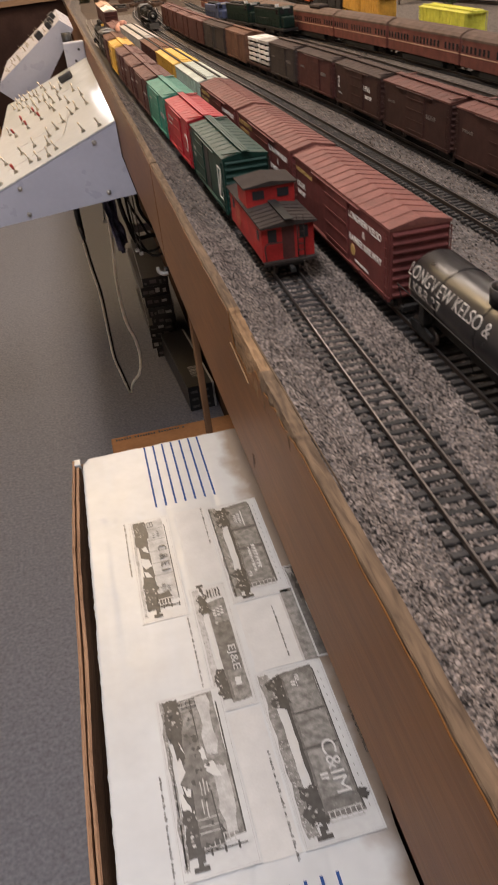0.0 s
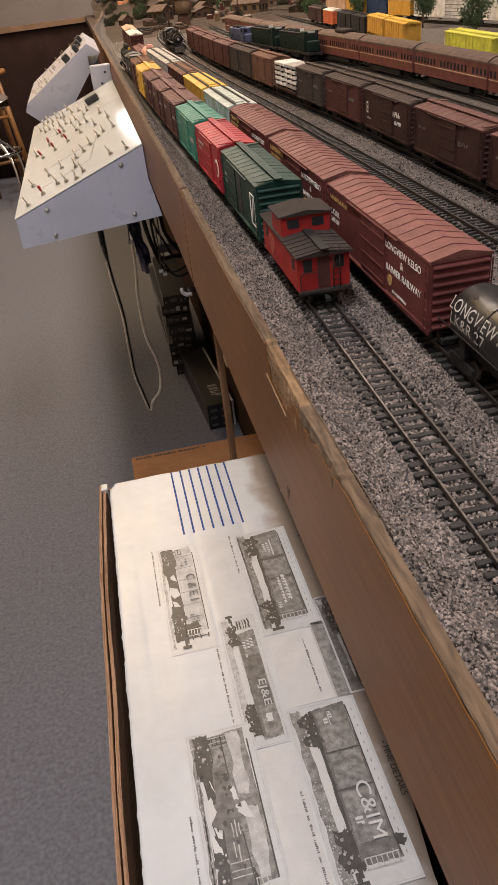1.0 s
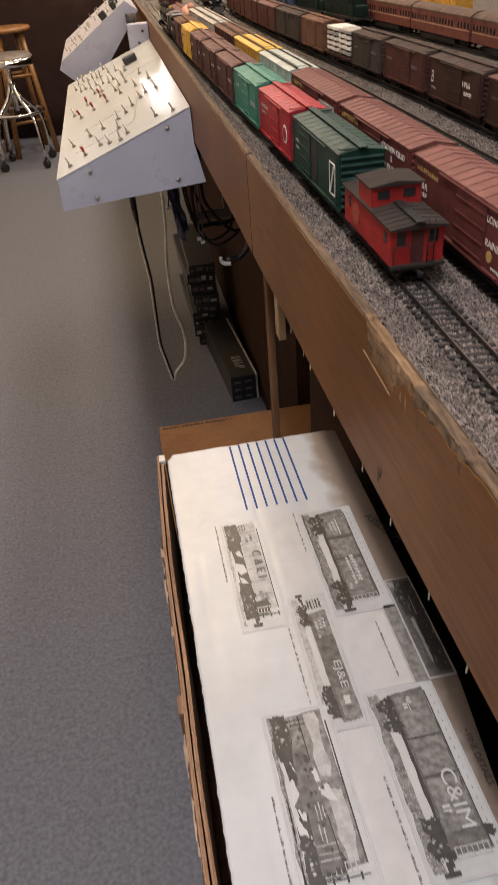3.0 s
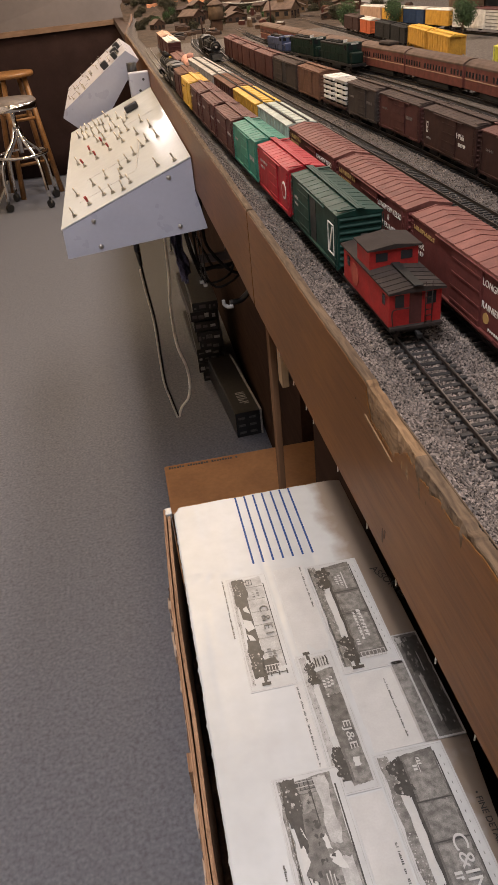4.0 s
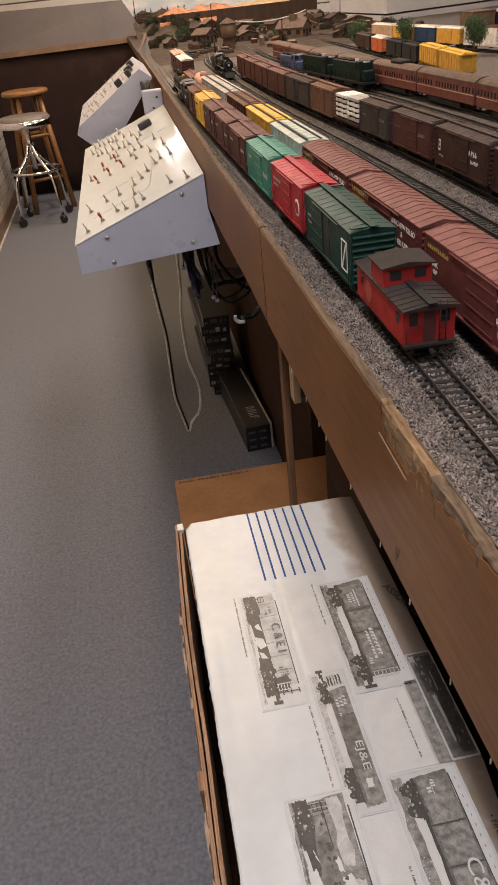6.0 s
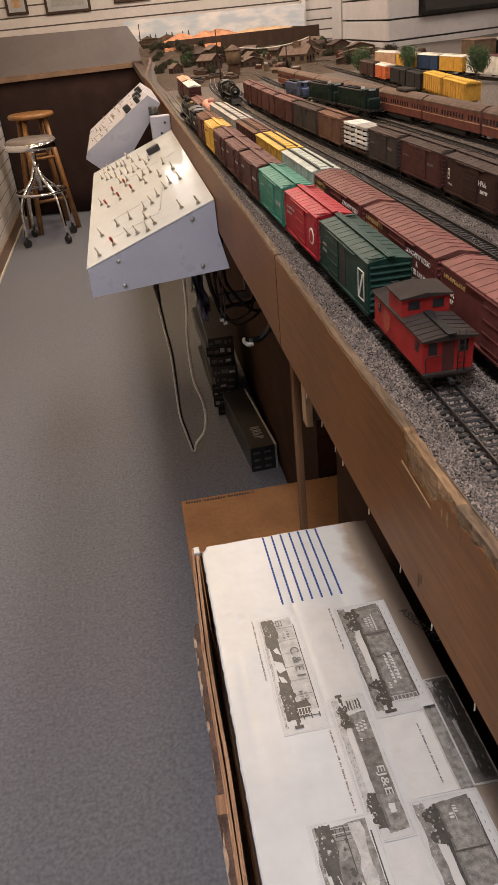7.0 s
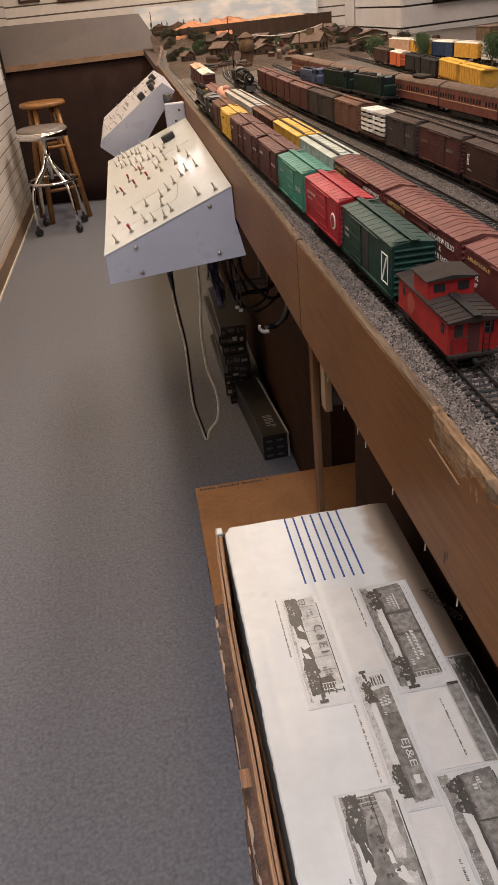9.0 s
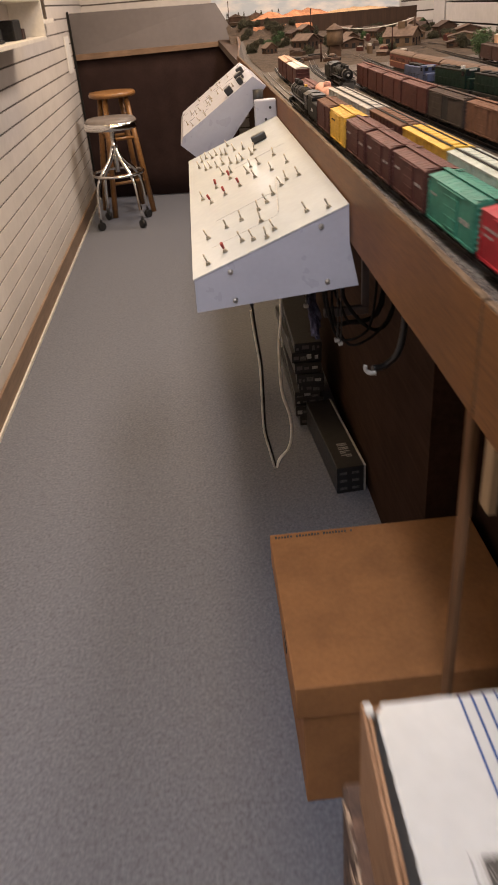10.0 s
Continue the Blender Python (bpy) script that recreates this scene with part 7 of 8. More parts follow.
wb = thing("printed_carton", "white printed carton with train pictures and blue stripes", "carton", pose(0, 0, TOPZ))
X0, Y0, Y1 = -0.1190, 0.27, 0.771


def lid_right(y):
    """The lid's edge below the bench, folded in towards the near end."""
    return 0.0400 - 0.0130 * min(1.0, max(0.0, (0.485 - y) / 0.11))


def tray_wall(xa, xb, top, rough, seed):
    """One corrugated layer of the tray's side, bowed outwards, with a worn top."""
    bb = Build()
    n = 150
    rows = []
    for i in range(n + 1):
        y = Y0 - 0.004 + (Y1 + 0.004 - Y0) * i / n
        bow = -0.0045 * min(1.0, max(0.0, (Y1 + 0.004 - y) / 0.13)) - 0.0008 * noise.noise((y * 12, seed, 1))
        zt = top + rough * noise.noise((y * 55, seed, 2)) + 0.6 * rough * noise.noise((y * 210, seed, 5))
        rows.append([bb.bm.verts.new(q) for q in ((xa + bow, y, -0.105), (xa + bow, y, zt - 0.0006), (xa + bow + 0.0005, y, zt), (xb + bow - 0.0004, y, zt - 0.0003), (xb + bow, y, -0.105))])
    for r, q in zip(rows, rows[1:]):
        for i in range(5):
            bb.bm.faces.new((r[i], q[i], q[(i + 1) % 5], r[(i + 1) % 5]))
    bb.bm.faces.new(rows[0])
    bb.bm.faces.new(rows[-1][::-1])
    bmesh.ops.recalc_face_normals(bb.bm, faces=bb.bm.faces[:])
    return bb


part("tray_wall", tray_wall(-0.1272, -0.1243, 0.0006, 0.0012, 3), TRAYCARD, wb, "brown corrugated outer tray wall")
part("tray_wall", tray_wall(-0.1238, -0.1208, -0.0012, 0.0016, 8), TRAYCARD, wb, "brown corrugated inner tray wall")
tray = Build()
tray.box(-0.1202, 0.0375, Y1 - 0.0005, Y1 + 0.0025, -0.105, -0.006, 0.0006)
tray.box(-0.1202, 0.0270, Y0 - 0.004, Y0 - 0.001, -0.105, -0.006, 0.0006)
tray.box(-0.1202, 0.0270, Y0 - 0.001, Y1 - 0.0005, -0.105, -0.100)
part("tray_bottom", tray, TRAYCARD, wb, "brown corrugated tray bottom and ends")
part("torn_corner", Build().box(-0.1258, -0.1196, Y1 - 0.008, Y1 + 0.0018, -0.004, 0.0006, 0.0008), PAPER2, wb, "frayed white paper corner")
lid = Build()
nx, ny = 120, 140
rows = []
for j in range(ny + 1):
    row = []
    for i in range(nx + 1):
        u, v = i / nx, j / ny
        y = Y0 + (Y1 - Y0) * v
        x = X0 + (lid_right(y) - X0) * u
        corner = max(0.0, 1 - (u * 0.159) / 0.006) * max(0.0, (y - (Y1 - 0.008)) / 0.008)
        z = -0.0004 * math.exp(-((x + 0.0505 + 0.012 * (y - 0.5)) / 0.0022) ** 2) - 0.0003 * math.exp(-((x + 0.0115) / 0.0022) ** 2) - 0.0010 * math.exp(-((y - 0.672 - 0.01 * noise.noise((x * 30, 0, 0))) / 0.0012) ** 2) * max(0, -0.5 * x / 0.06) - 0.0003 * (1 - math.sin(math.pi * u)) - 0.0006 * abs(noise.noise((x * 14, y * 9, 2))) - 0.0003 * abs(noise.noise((x * 50, y * 22, 6))) - 0.0012 * max(0, u - 0.93) / 0.07
        z -= 0.0008 * max(0.0, noise.noise((x * 90, y * 5, 11)) - 0.15) * (1 if x < -0.085 else 0.3)
        if u == 0:
            x += 0.0006 * noise.noise((y * 40, 1, 1)) + 0.0011 * noise.noise((y * 190, 1, 4)) + 0.0006
            z -= 0.0012
        if v == 1:
            y += 0.0012 * noise.noise((x * 60, 2, 4))
        row.append(lid.bm.verts.new((x + 0.004 * corner, y - 0.003 * corner, z - 0.002 * corner)))
    rows.append(row)
for j in range(ny):
    for i in range(nx):
        f = lid.bm.faces.new((rows[j][i], rows[j][i + 1], rows[j + 1][i + 1], rows[j + 1][i]))
        f.smooth = True
lid.prism([(X0 + 0.0015, Y0 + 0.001), (0.0255, Y0 + 0.001), (0.0255, 0.375), (0.0385, 0.485), (0.0385, Y1 - 0.001), (X0 + 0.006, Y1 - 0.001), (X0 + 0.0015, Y1 - 0.006)], -0.095, -0.0034, "z")
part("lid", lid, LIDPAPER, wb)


def flat(name, mat, x0, x1, y0, y1, z, label="", parent=None):
    return part(name, Build().box(x0, x1, y0, y1, z, z + 0.0003), mat, parent or wb, label)


for i in range(7):
    x = -0.060 + 0.0502 * i / 6
    flat("stripe", INK_BLUE, x - 0.0008, x + 0.0008, 0.6775, 0.7700, -0.0003, "printed blue stripe")
    flat("stripe", INK_BLUE, x - 0.0008, x + 0.0008, 0.275, 0.3605, -0.0003, "printed blue stripe")
rnd = random.Random(8)
PR_BLACK = material("print_black", (0.034, 0.032, 0.031), 0.45, var=0.25, scale=260)
PR_DARK = material("print_dark_grey", (0.104, 0.099, 0.094), 0.45, var=0.30, scale=210, spots=0.30)
PR_GREY = material("print_grey", (0.172, 0.165, 0.157), 0.45, var=0.32, scale=230, spots=0.30)
PR_PALE = material("print_pale_grey", (0.310, 0.305, 0.297), 0.45, var=0.16, scale=150, spots=0.12)
PR_WHITE = material("print_white", (0.385, 0.380, 0.372), 0.45, var=0.04, scale=80)


class Picture:
    """A pasted photograph of a rail car. u runs from its wheels to its roof (+x), v from the far end towards -y."""

    def __init__(self, x0, x1, y0, y1, label, level, margin=0.0025):
        self.x0, self.w, self.y1, self.ln = x0, x1 - x0, y1, y1 - y0
        self.z = 0.0001 + 0.0001 * level
        self.sheet = part("photo", Build().box(x0 - margin, x1 + margin, y0 - margin, y1 + margin, self.z - 0.0009, self.z), PAPER2, wb, label)
        self.layer = 0
        bd = Build()
        xa, xb, ya, yb = x0 - margin * 0.6, x1 + margin * 0.6, y0 - margin * 0.6, y1 + margin * 0.6
        for a, c, d, e in ((xa, xb, ya, ya + 0.00025), (xa, xb, yb - 0.00025, yb), (xa, xa + 0.00025, ya, yb), (xb - 0.00025, xb, ya, yb)):
            bd.box(a, c, d, e, self.z - 0.0001, self.z + 0.00002)
        part("border", bd, PR_PALE, self.sheet)

    def fill(self, mat, polys, name="print", kind="stuff"):
        self.layer += 1
        bb = Build()
        for q, pts in enumerate(polys):
            z = self.z + 0.00003 * self.layer + 0.0000008 * min(q, 25)
            bb.bm.faces.new([bb.bm.verts.new((self.x0 + self.w * a, self.y1 - self.ln * d, z)) for a, d in pts])
        return tagged(part(name, bb, mat, self.sheet), kind=kind)


def bar(a, c, d, e):
    return [(a, d), (c, d), (c, e), (a, e)]


def rag(pts, amp=0.012, k=6):
    """The outline with worn, uneven edges."""
    out = []
    for (a, d), (c, e) in zip(pts, pts[1:] + pts[:1]):
        for i in range(k):
            t = i / k
            out.append((a + (c - a) * t + rnd.uniform(-amp, amp), d + (e - d) * t + rnd.uniform(-amp, amp) * 0.35))
    return out


def specks(n, a, c, d, e, lo, hi):
    out = []
    for _ in range(n):
        u, v, r = rnd.uniform(a, c), rnd.uniform(d, e), rnd.uniform(lo, hi)
        out.append([(u + r * rnd.uniform(0.5, 1.2) * math.cos(t * 1.05), v + 0.45 * r * rnd.uniform(0.5, 1.2) * math.sin(t * 1.05)) for t in range(6)])
    return out


def disc(pic, u, v, r):
    k = pic.w / pic.ln
    return [(u + r * math.cos(t * 0.524), v + r * k * math.sin(t * 0.524)) for t in range(12)]


def marks(a, c, d, e, n, solid=0.62):
    """A word as a row of plain upright bars, some of them cut short."""
    step, out = (e - d) / n, []
    for i in range(n):
        v = d + i * step
        top = rnd.choice((0.0, 0.0, 0.3))
        out.append(bar(a, c - (c - a) * top * 0.5, v, v + step * solid * 0.5))
        out.append(bar(a + (c - a) * rnd.choice((0.0, 0.35, 0.6)), c, v + step * solid * 0.5, v + step * solid))
    return out


def bogie(pic, v0, v1, low, pale=False):
    """Wheels, side frame and brake gear seen from the side."""
    pic.fill(PR_BLACK, [rag(bar(0.15, low + 0.03, v0, v1), 0.03, 8), disc(pic, 0.17, v0 + (v1 - v0) * 0.22, 0.10), disc(pic, 0.17, v0 + (v1 - v0) * 0.78, 0.10)] + [rag(q, 0.02, 2) for q in specks(9, 0.08, low + 0.05, v0, v1, 0.03, 0.07)])
    pic.fill(PR_GREY, [disc(pic, 0.17, v0 + (v1 - v0) * 0.22, 0.025), disc(pic, 0.17, v0 + (v1 - v0) * 0.78, 0.025)] + specks(8, 0.1, low + 0.03, v0, v1, 0.010, 0.022))
    pic.fill(PR_PALE, specks(6, 0.12, low, v0, v1, 0.010, 0.028))


def coupling(pic, v, low, s):
    pic.fill(PR_BLACK, [bar(low - 0.10, low - 0.03, min(v, v + s * 0.07), max(v, v + s * 0.07)), bar(low - 0.17, low + 0.05, min(v + s * 0.045, v + s * 0.07), max(v + s * 0.045, v + s * 0.07)), bar(low - 0.05, low + 0.01, v - 0.03, v + 0.03)])


def caption(x, y_from, y_to, size=0.0011):
    """One line of small print that cannot be read, words of bars."""
    bb = Build()
    y, k = y_from, 0
    while y > y_to:
        for _ in range(rnd.randint(3, 8)):
            wl = size * rnd.uniform(0.35, 0.75)
            tall = size * rnd.choice((0.7, 0.7, 1.0, 1.15))
            bb.box(x, x + tall, y - wl, y, 0.0, 0.00012)
            if rnd.random() < 0.5:
                bb.box(x, x + size * 0.25, y - wl - size * 0.2, y - wl, 0.0, 0.00012)
            y -= size * 0.85
        y -= size * rnd.uniform(0.7, 1.6)
    tagged(part("caption", bb, INK_GREY, wb), kind="stuff")


def ground_strip(pic, tone, u1=0.15):
    pic.fill(tone, [rag(bar(0.0, u1, 0.0, 0.97), 0.02, 14)])
    pic.fill(PR_PALE if tone is not PR_PALE else PR_GREY, specks(110, 0.0, u1, 0.0, 0.97, 0.006, 0.016))


def end_rungs(pic, low, v, mat, u1=0.86):
    pic.fill(mat, [bar(u, u + 0.016, v - 0.028, v + 0.028) for u in np.arange(low + 0.04, u1, 0.075)] + [bar(low + 0.03, u1, v - 0.030, v - 0.024), bar(low + 0.03, u1, v + 0.022, v + 0.028)])


def boxcar_print(pic, low, day, tall):
    """A dark boxcar: day gives the stretch of daylight below the floor."""
    ground_strip(pic, PR_GREY, 0.16)
    pic.fill(PR_DARK, [rag([(low, 0.02), (0.86, 0.0), (0.90, 0.91), (low + 0.02, 0.91)], 0.010, 10)])
    pic.fill(PR_GREY, [rag(bar(low + 0.07, 0.84, d, e), 0.012, 5) for d, e in tall])
    pic.fill(PR_GREY, specks(60, low, 0.86, 0.03, 0.90, 0.008, 0.02))
    pic.fill(PR_BLACK, [bar(low + 0.02, 0.86, d - 0.004, d + 0.004) for d in (0.30, 0.52)] + [rag(bar(0.865, 0.885, 0.03, 0.9), 0.004, 8), rag(bar(low - 0.02, low + 0.03, 0.02, 0.92), 0.012, 14)])
    pic.fill(PR_GREY, [bar(0.948, 0.960, v, v + 0.016) for v in np.arange(0.06, 0.93, 0.055)])
    bogie(pic, 0.04, 0.25, low)
    bogie(pic, 0.72, 0.92, low)
    pic.fill(PR_WHITE, [rag([(0.14, day[0]), (low - 0.05, day[0] + 0.01), (low - 0.02, (day[0] + day[1]) / 2), (low - 0.045, day[1]), (0.17, day[1])], 0.010, 7)])
    coupling(pic, 0.93, low, 1)
    end_rungs(pic, low + 0.04, 0.905, PR_PALE)


def hopper_print(pic, low, body, shade):
    ground_strip(pic, PR_GREY if shade is PR_DARK else PR_PALE, 0.07)
    pic.fill(body, [rag([(low, 0.02), (0.90, 0.0), (0.94, 0.86), (low + 0.05, 0.88)], 0.008, 8)])
    pic.fill(shade, [rag(bar(low + 0.01, 0.90, d, d + 0.006), 0.003, 4) for d in np.arange(0.10, 0.84, 0.125)])
    pic.fill(PR_BLACK, [rag(bar(0.06, low, 0.0, 0.28), 0.02, 8), rag(bar(0.10, low + 0.03, 0.59, 0.92), 0.02, 8), rag([(0.12, 0.24), (low, 0.22), (low + 0.02, 0.64), (low - 0.05, 0.64), (0.16, 0.62)], 0.012, 8), bar(0.925, 0.95, 0.08, 0.86)])
    pic.fill(PR_WHITE, [[(0.20, 0.30), (low - 0.08, 0.28), (low - 0.02, 0.36), (0.24, 0.33)], [(0.14, 0.40), (low - 0.05, 0.43), (low, 0.50), (0.22, 0.52), (0.14, 0.47)], [(0.16, 0.54), (0.28, 0.56), (low - 0.04, 0.61), (0.20, 0.60)]])
    bogie(pic, 0.03, 0.20, low)
    bogie(pic, 0.68, 0.88, low)
    pic.fill(PR_BLACK, [rag([(low, 0.80), (low + 0.30, 0.76), (low + 0.38, 0.84), (low + 0.3, 0.90), (low, 0.90)], 0.02, 5)])
    end_rungs(pic, low - 0.02, 0.865, PR_WHITE if body is PR_PALE else PR_PALE, 0.80)
    pic.fill(PR_BLACK, [bar(low, 0.94, 0.905, 0.912)] + [bar(u, u + 0.03, 0.89, 0.93) for u in (low + 0.1, low + 0.3, low + 0.5)])
    end_rungs(pic, low + 0.02, 0.055, PR_BLACK, 0.62)
    coupling(pic, 0.92, low, 1)


# pale hopper
pic = Picture(-0.0835, -0.0555, 0.5540, 0.6620, "printed photograph of a pale hopper car", 0)
hopper_print(pic, 0.40, PR_PALE, PR_GREY)
fit_words("C & E I", 0.0285, 0.0065, PR_DARK, pic.sheet, pose(-0.0655, 0.6285, 0.0009, 0, 0, -90))
pic.fill(PR_GREY, marks(0.56, 0.66, 0.70, 0.79, 4) + marks(0.70, 0.78, 0.72, 0.79, 3) + marks(0.55, 0.62, 0.16, 0.22, 3) + marks(0.68, 0.75, 0.14, 0.22, 3), "lettering")
caption(-0.0890, 0.664, 0.604)
# dark boxcar
pic = Picture(-0.0190, 0.0185, 0.5530, 0.6590, "printed photograph of a dark boxcar", 1)
boxcar_print(pic, 0.31, (0.29, 0.70), ((0.05, 0.28), (0.32, 0.50), (0.54, 0.86)))
pic.fill(PR_WHITE, marks(0.62, 0.70, 0.50, 0.76, 8, 0.8) + marks(0.53, 0.58, 0.52, 0.78, 9, 0.8) + marks(0.40, 0.47, 0.76, 0.82, 3) + marks(0.46, 0.52, 0.14, 0.24, 4) + marks(0.55, 0.60, 0.13, 0.26, 5) + [bar(0.63, 0.655, 0.10, 0.28)], "lettering")
caption(-0.0255, 0.663, 0.619)
# grey gondola
pic = Picture(-0.0480, -0.0260, 0.4690, 0.5720, "printed photograph of a grey gondola car", 2)
ground_strip(pic, PR_PALE, 0.2)
pic.fill(PR_GREY, [rag([(0.36, 0.14), (0.95, 0.12), (1.0, 0.97), (0.42, 0.98)], 0.012, 9)])
pic.fill(PR_DARK, [rag(bar(0.40, 0.50, 0.16, 0.96), 0.02, 12), rag(bar(0.45, 0.95, 0.34, 0.74), 0.02, 8)])
pic.fill(PR_PALE, [rag(bar(0.42, 0.92, 0.01, 0.11), 0.02, 5)])
pic.fill(PR_BLACK, [rag(bar(0.48 + 0.09 * i, 0.52 + 0.09 * i, 0.02, 0.10), 0.02, 3) for i in range(5)])
bogie(pic, 0.06, 0.24, 0.38)
bogie(pic, 0.72, 0.94, 0.38)
coupling(pic, 0.03, 0.35, -1)
pic.fill(PR_WHITE, [rag([(0.17, 0.27), (0.36, 0.26), (0.34, 0.45), (0.38, 0.62), (0.26, 0.64)], 0.02, 6), rag(bar(0.64, 0.82, 0.81, 0.86), 0.02, 3)])
pic.fill(PR_WHITE, marks(0.50, 0.60, 0.22, 0.29, 3) + marks(0.63, 0.72, 0.21, 0.29, 3) + marks(0.74, 0.84, 0.20, 0.28, 3) + marks(0.5, 0.58, 0.33, 0.36, 2), "lettering")
fit_words("EJ&E", 0.0205, 0.0062, PR_WHITE, pic.sheet, pose(-0.0345, 0.5150, 0.0013, 0, 0, -90))
caption(-0.0550, 0.549, 0.478)
# nearly black car half below the bench, on dark gravel
flat("photo_ground", PR_GREY, 0.0130, 0.0240, 0.489, 0.553, -0.0001, "printed dark gravel below a pictured car")
pic = Picture(0.0225, 0.0385, 0.4900, 0.5740, "printed photograph of a nearly black car by the fold", 3, 0.0012)
pic.fill(PR_DARK, [bar(0.0, 1.0, 0.0, 1.0)])
pic.fill(PR_BLACK, [rag(bar(0.15, 1.0, 0.03, 0.40), 0.04, 8), rag(bar(0.45, 1.0, 0.38, 0.97), 0.03, 10)])
pic.fill(PR_GREY, specks(40, 0.0, 0.95, 0.0, 0.95, 0.02, 0.06))
pic.fill(PR_PALE, [rag([(0.30, 0.44), (0.44, 0.42), (0.44, 0.86), (0.36, 0.88)], 0.02, 6), rag(bar(0.62, 0.66, 0.2, 0.4), 0.01, 4), rag(bar(0.02, 0.25, 0.02, 0.08), 0.03, 4)])
caption(0.0035, 0.541, 0.498)
# dark ore hopper, busy with frames and braces
pic = Picture(-0.0835, -0.0470, 0.3770, 0.4840, "printed photograph of a grey skeletal hopper car", 4)
hopper_print(pic, 0.30, PR_GREY, PR_DARK)
pic.fill(PR_DARK, [rag([(0.28, 0.22), (0.52, 0.20), (0.60, 0.86), (0.30, 0.88)], 0.02, 9), rag([(0.12, 0.53), (0.30, 0.36), (0.42, 0.60)], 0.015, 6)])
pic.fill(PR_PALE, [rag(bar(0.62, 0.82, 0.02, 0.40), 0.03, 6), rag(bar(0.66, 0.86, 0.48, 0.84), 0.03, 6)])
pic.fill(PR_WHITE, [rag([(0.50, 0.36), (0.57, 0.34), (0.60, 0.43), (0.53, 0.42)], 0.015, 4), rag([(0.54, 0.46), (0.70, 0.44), (0.78, 0.54), (0.62, 0.52)], 0.02, 5), rag([(0.12, 0.40), (0.20, 0.38), (0.24, 0.47), (0.12, 0.53)], 0.01, 4), rag([(0.10, 0.57), (0.16, 0.60), (0.24, 0.68), (0.10, 0.67)], 0.01, 4)])
pic.fill(PR_PALE, [rag(bar(u, u + 0.018, d, e), 0.004, 4) for u, d, e in ((0.42, 0.54, 0.62), (0.47, 0.53, 0.62), (0.52, 0.55, 0.61), (0.40, 0.64, 0.72), (0.46, 0.64, 0.74), (0.66, 0.62, 0.70), (0.72, 0.62, 0.70))] + [rag(bar(0.30, 0.62, d, d + 0.006), 0.005, 6) for d in (0.03, 0.06, 0.74, 0.78, 0.81)])
pic.fill(PR_BLACK, [rag(q, 0.012, 2) for q in specks(26, 0.10, 0.62, 0.02, 0.88, 0.02, 0.05)])
pic.fill(PR_BLACK, [[(0.50, 0.02), (0.52, 0.02), (0.54, 0.30), (0.52, 0.30)], [(0.56, 0.60), (0.58, 0.60), (0.62, 0.88), (0.60, 0.88)]])
caption(-0.0900, 0.436, 0.376, 0.0013)
# dark boxcar with big white letters
pic = Picture(-0.0195, 0.0195, 0.3760, 0.4850, "printed photograph of a dark boxcar with large white letters", 5)
boxcar_print(pic, 0.30, (0.24, 0.67), ((0.03, 0.29), (0.31, 0.51), (0.53, 0.80)))
fit_words("C&IM", 0.0330, 0.0080, PR_WHITE, pic.sheet, pose(0.0035, 0.4305, 0.0016, 0, 0, -90))
pic.fill(PR_WHITE, marks(0.44, 0.55, 0.675, 0.725, 2) + marks(0.56, 0.62, 0.05, 0.10, 3) + marks(0.47, 0.54, 0.09, 0.13, 2) + [bar(0.555, 0.565, 0.06, 0.14)], "lettering")
pic.fill(PR_BLACK, [rag(bar(0.88, 1.0, 0.80, 0.86), 0.03, 5)])
caption(-0.0270, 0.434, 0.374, 0.0013)
# pasted strips of white paper between the pictures
for x0, x1, y0, y1 in ((-0.0465, -0.0225, 0.5765, 0.6650), (-0.0560, -0.0495, 0.4700, 0.5530), (-0.0200, 0.0115, 0.4890, 0.5490), (-0.0440, -0.0235, 0.3740, 0.4650)):
    part("paper_strip", Build().box(x0, x1, y0, y1, -0.0006, -0.00005), PR_WHITE, wb, "pasted strip of white paper")
words("ASSORTED", 0.0088, PR_BLACK, wb, pose(0.0285, 0.646, 0.0001, 0, 0, -90 + 22))
words("\u2022 FINE DETAILS", 0.0053, PR_BLACK, wb, pose(0.0270, 0.452, 0.0001, 0, 0, -90))

# ---- stools by the far cloth ----
st = thing("wooden_stool", "tall honey-coloured wooden bar stool with round seat", "stool", pose(-0.735, 5.95, 0, 0, 0, 20))
part("seat", Build().lathe([(0.140, 0.755), (0.155, 0.760), (0.157, 0.775), (0.150, 0.786), (0.10, 0.787), (0.02, 0.783)], seg=36), STOOLWOOD, st)
for a in range(4):
    c, s = math.cos(a * math.pi / 2 + 0.78), math.sin(a * math.pi / 2 + 0.78)
    part("leg", Build().rod((0.20 * c, 0.20 * s, 0.0), (0.10 * c, 0.10 * s, 0.757), 0.019, 0.017, seg=12), STOOLWOOD, st)
for a in range(4):
    c0, s0, c1, s1 = math.cos(a * math.pi / 2 + 0.78), math.sin(a * math.pi / 2 + 0.78), math.cos((a + 1) * math.pi / 2 + 0.78), math.sin((a + 1) * math.pi / 2 + 0.78)
    for z, r in ((0.22 + 0.05 * (a % 2), 0.170), (0.50 + 0.04 * (a % 2), 0.133)):
        part("rung", Build().rod((r * c0, r * s0, z), (r * c1, r * s1, z), 0.011, seg=10), STOOLWOOD, st)
ch = thing("rolling_stool", "grey padded stool on chrome legs with casters", "stool", pose(-0.735, 5.58, 0, 0, 0, 40))
part("seat", Build().lathe([(0.148, 0.610), (0.160, 0.614), (0.165, 0.632), (0.162, 0.656), (0.148, 0.669), (0.05, 0.674), (0.01, 0.674)], seg=36), VINYL, ch)
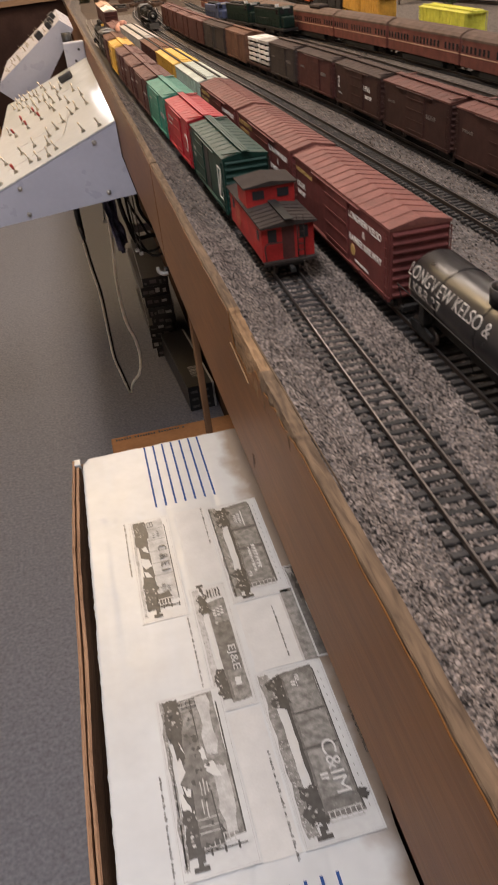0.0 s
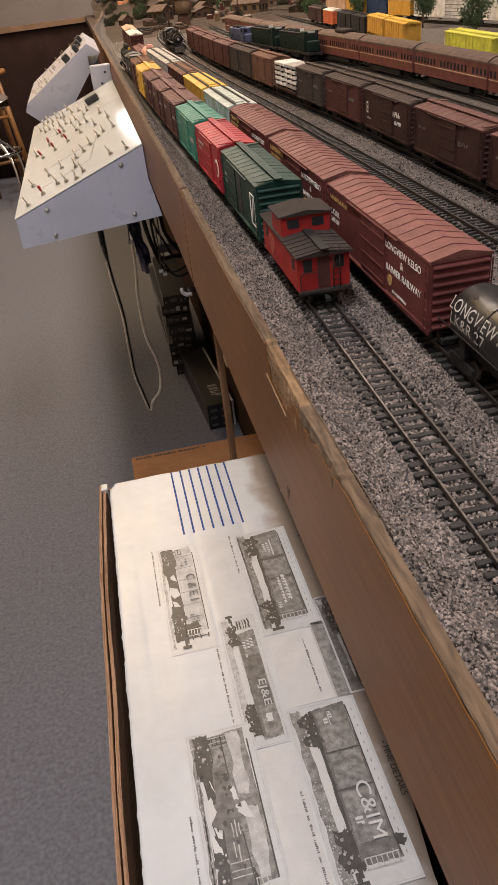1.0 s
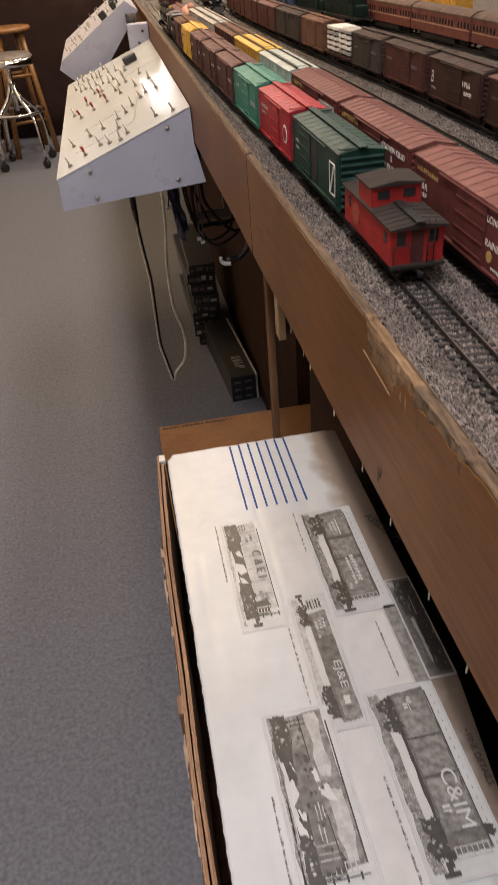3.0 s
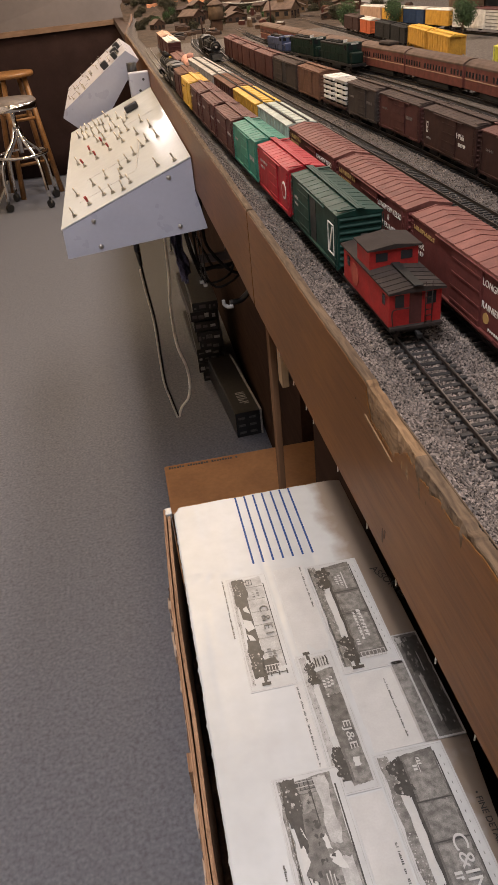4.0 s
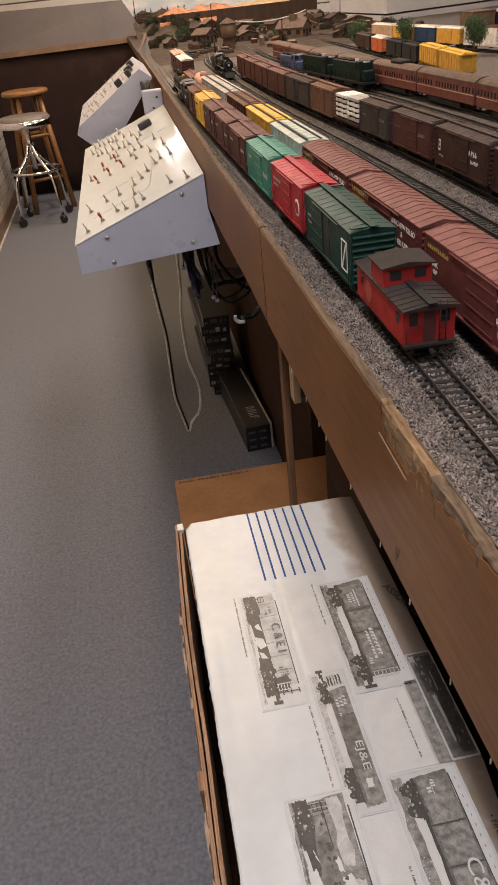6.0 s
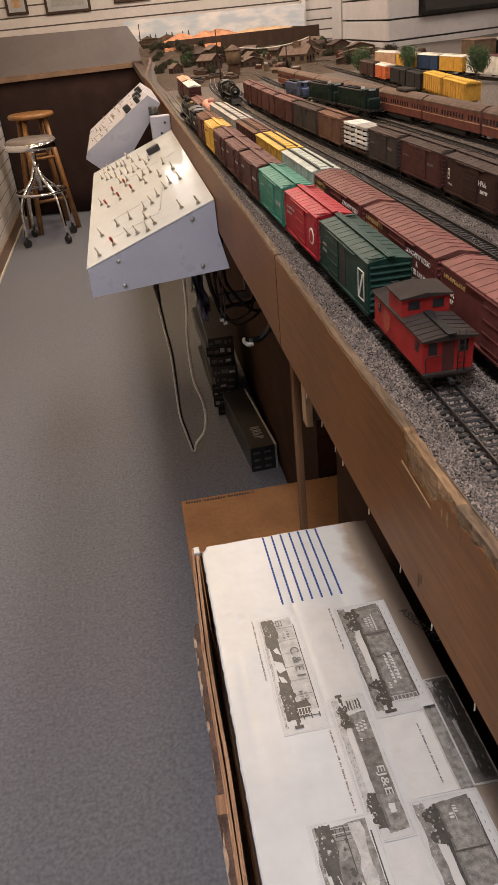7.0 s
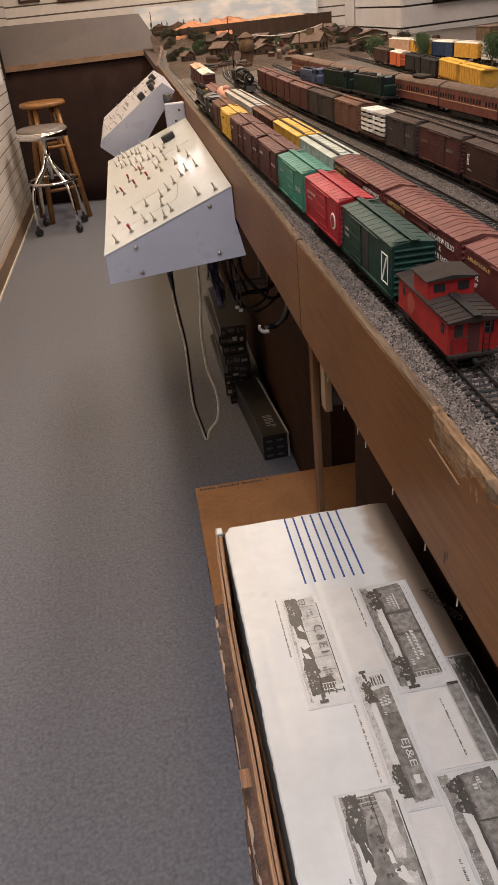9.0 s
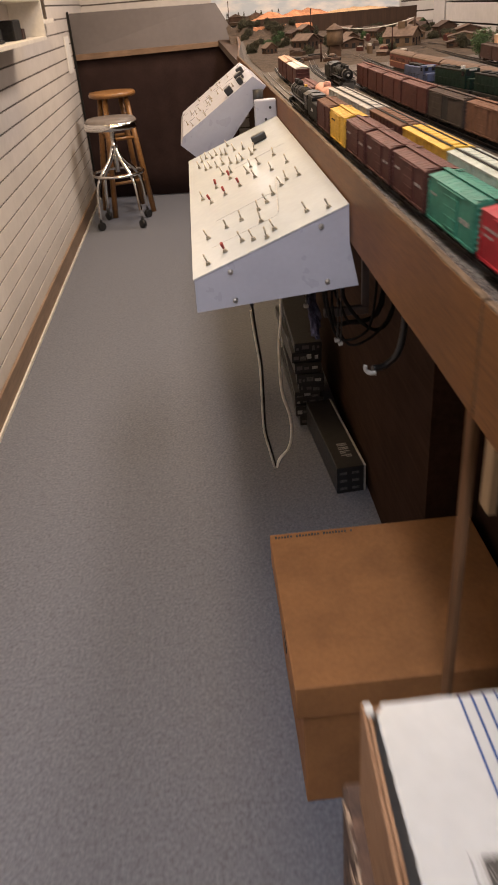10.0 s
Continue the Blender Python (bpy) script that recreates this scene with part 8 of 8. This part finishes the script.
part("seat_band", Build().lathe([(0.155, 0.606), (0.170, 0.608), (0.1715, 0.624), (0.170, 0.648), (0.164, 0.650), (0.155, 0.612)], seg=40), CHROME, ch, "wide chrome band round the seat")
part("column", Build().rod((0, 0, 0.34), (0, 0, 0.612), 0.016, seg=14), CHROME, ch)
part("foot_ring", Build().lathe([(0.165 + 0.009 * math.cos(i * math.pi / 5), 0.335 + 0.009 * math.sin(i * math.pi / 5)) for i in range(11)], seg=40, caps=False), CHROME, ch)
for a in range(4):
    c, s = math.cos(a * math.pi / 2), math.sin(a * math.pi / 2)
    lg = Build().tube([(0.012 * c, 0.012 * s, 0.50), (0.05 * c, 0.05 * s, 0.42), (0.13 * c, 0.13 * s, 0.34), (0.175 * c, 0.175 * s, 0.26), (0.195 * c, 0.195 * s, 0.07)], 0.012, 10, 4)
    leg = part("leg", lg, CHROME, ch)
    part("caster", Build().rod((0.195 * c - 0.012 * s, 0.195 * s + 0.012 * c, 0.027), (0.195 * c + 0.012 * s, 0.195 * s - 0.012 * c, 0.027), 0.026, seg=18).rod((0.195 * c, 0.195 * s, 0.04), (0.195 * c, 0.195 * s, 0.075), 0.009, seg=10), PLASTIC, leg, "black rubber caster")

# ---- left wall shelf and pictures ----
sh = thing("wall_shelf", "white open cubby shelf hung on the slatwall", "shelf", pose(-1.005, 4.0, 1.16))
part("back", Build().box(0.0, 0.008, -0.95, 0.42, 0.0, 0.45), SLAT, sh)
for z in (0.0, 0.155, 0.31):
    part("shelf_board", Build().box(0.008, 0.16, -0.95, 0.42, z, z + 0.016, 0.001), TRIM, sh)
for y in (-0.95, 0.404):
    part("side", Build().box(0.008, 0.16, y, y + 0.016, 0.016, 0.45, 0.001), TRIM, sh)
it = thing("model_loco", "small dark model engine on the wall shelf", "model", pose(-0.92, 4.02, 1.1765))
part("body", Build().box(-0.03, 0.03, -0.10, 0.06, 0.0, 0.075, 0.006), SOOT, it)
part("base", Build().box(-0.034, 0.034, 0.05, 0.11, 0.0, 0.04, 0.003), DARKBROWN, it)
it = thing("model_loco", "small black model on a plinth on the wall shelf", "model", pose(-0.92, 3.95, 1.3315))
part("base", Build().box(-0.04, 0.04, -0.09, 0.11, 0.0, 0.025, 0.002), SOOT, it)
part("body", Build().box(-0.025, 0.025, -0.03, 0.06, 0.025, 0.07, 0.01), SOOT, it)
for y, z, hh, mat in ((3.30, 1.1765, 0.06, DARKBROWN), (3.62, 1.1765, 0.05, SOOT), (3.30, 1.3315, 0.05, SOOT), (3.62, 1.3315, 0.07, DULLRED_SHADED)):
    it = thing("model_car", "small dark model rail car on the wall shelf", "model", pose(-0.92, y, z), "shelf models")
    part("base", Build().box(-0.026, 0.026, -0.11, 0.11, 0.0, 0.012, 0.002), SOOT, it)
    part("body", Build().box(-0.022, 0.022, -0.10, 0.10, 0.012, hh, 0.004), mat, it)
s2 = thing("wall_ledge", "narrow white ledge with a framed sheet on the wall", "ledge", pose(-1.005, 5.0, 1.215))
part("ledge", Build().box(0, 0.05, -0.35, 0.45, 0.0, 0.022, 0.002), TRIM, s2)
part("sheet", Build().box(0.001, 0.006, -0.30, 0.38, 0.022, 0.30), PAPER2, s2)
part("frame_edge", Build().box(0.0, 0.02, 0.38, 0.41, 0.022, 0.32), GROOVE, s2)
one("wall_strip", Build().box(-1.006, -0.998, 6.05, 6.24, 0.905, 1.12, 0.001), CEIL, "narrow white strip fixed to the slatwall", "strip")
for x, w, z in ((-0.80, 0.17, 1.39), (-0.40, 0.36, 1.37), (0.12, 0.30, 1.405)):
    pf = thing("picture_frame", "dark framed picture on the white slatwall", "picture", pose(x, 7.278, z), "framed pictures")
    part("frame", Build().box(-w / 2, w / 2, -0.02, 0.0, 0.0, 0.30, 0.003), DARKWOOD, pf)
    part("mount", Build().box(-w / 2 + 0.02, w / 2 - 0.02, -0.0215, -0.019, 0.02, 0.28), PAPER2, pf)
    part("print", Build().box(-w / 2 + 0.05, w / 2 - 0.05, -0.0225, -0.021, 0.05, 0.25), INK_MID if x == -0.40 else TANROCK, pf)
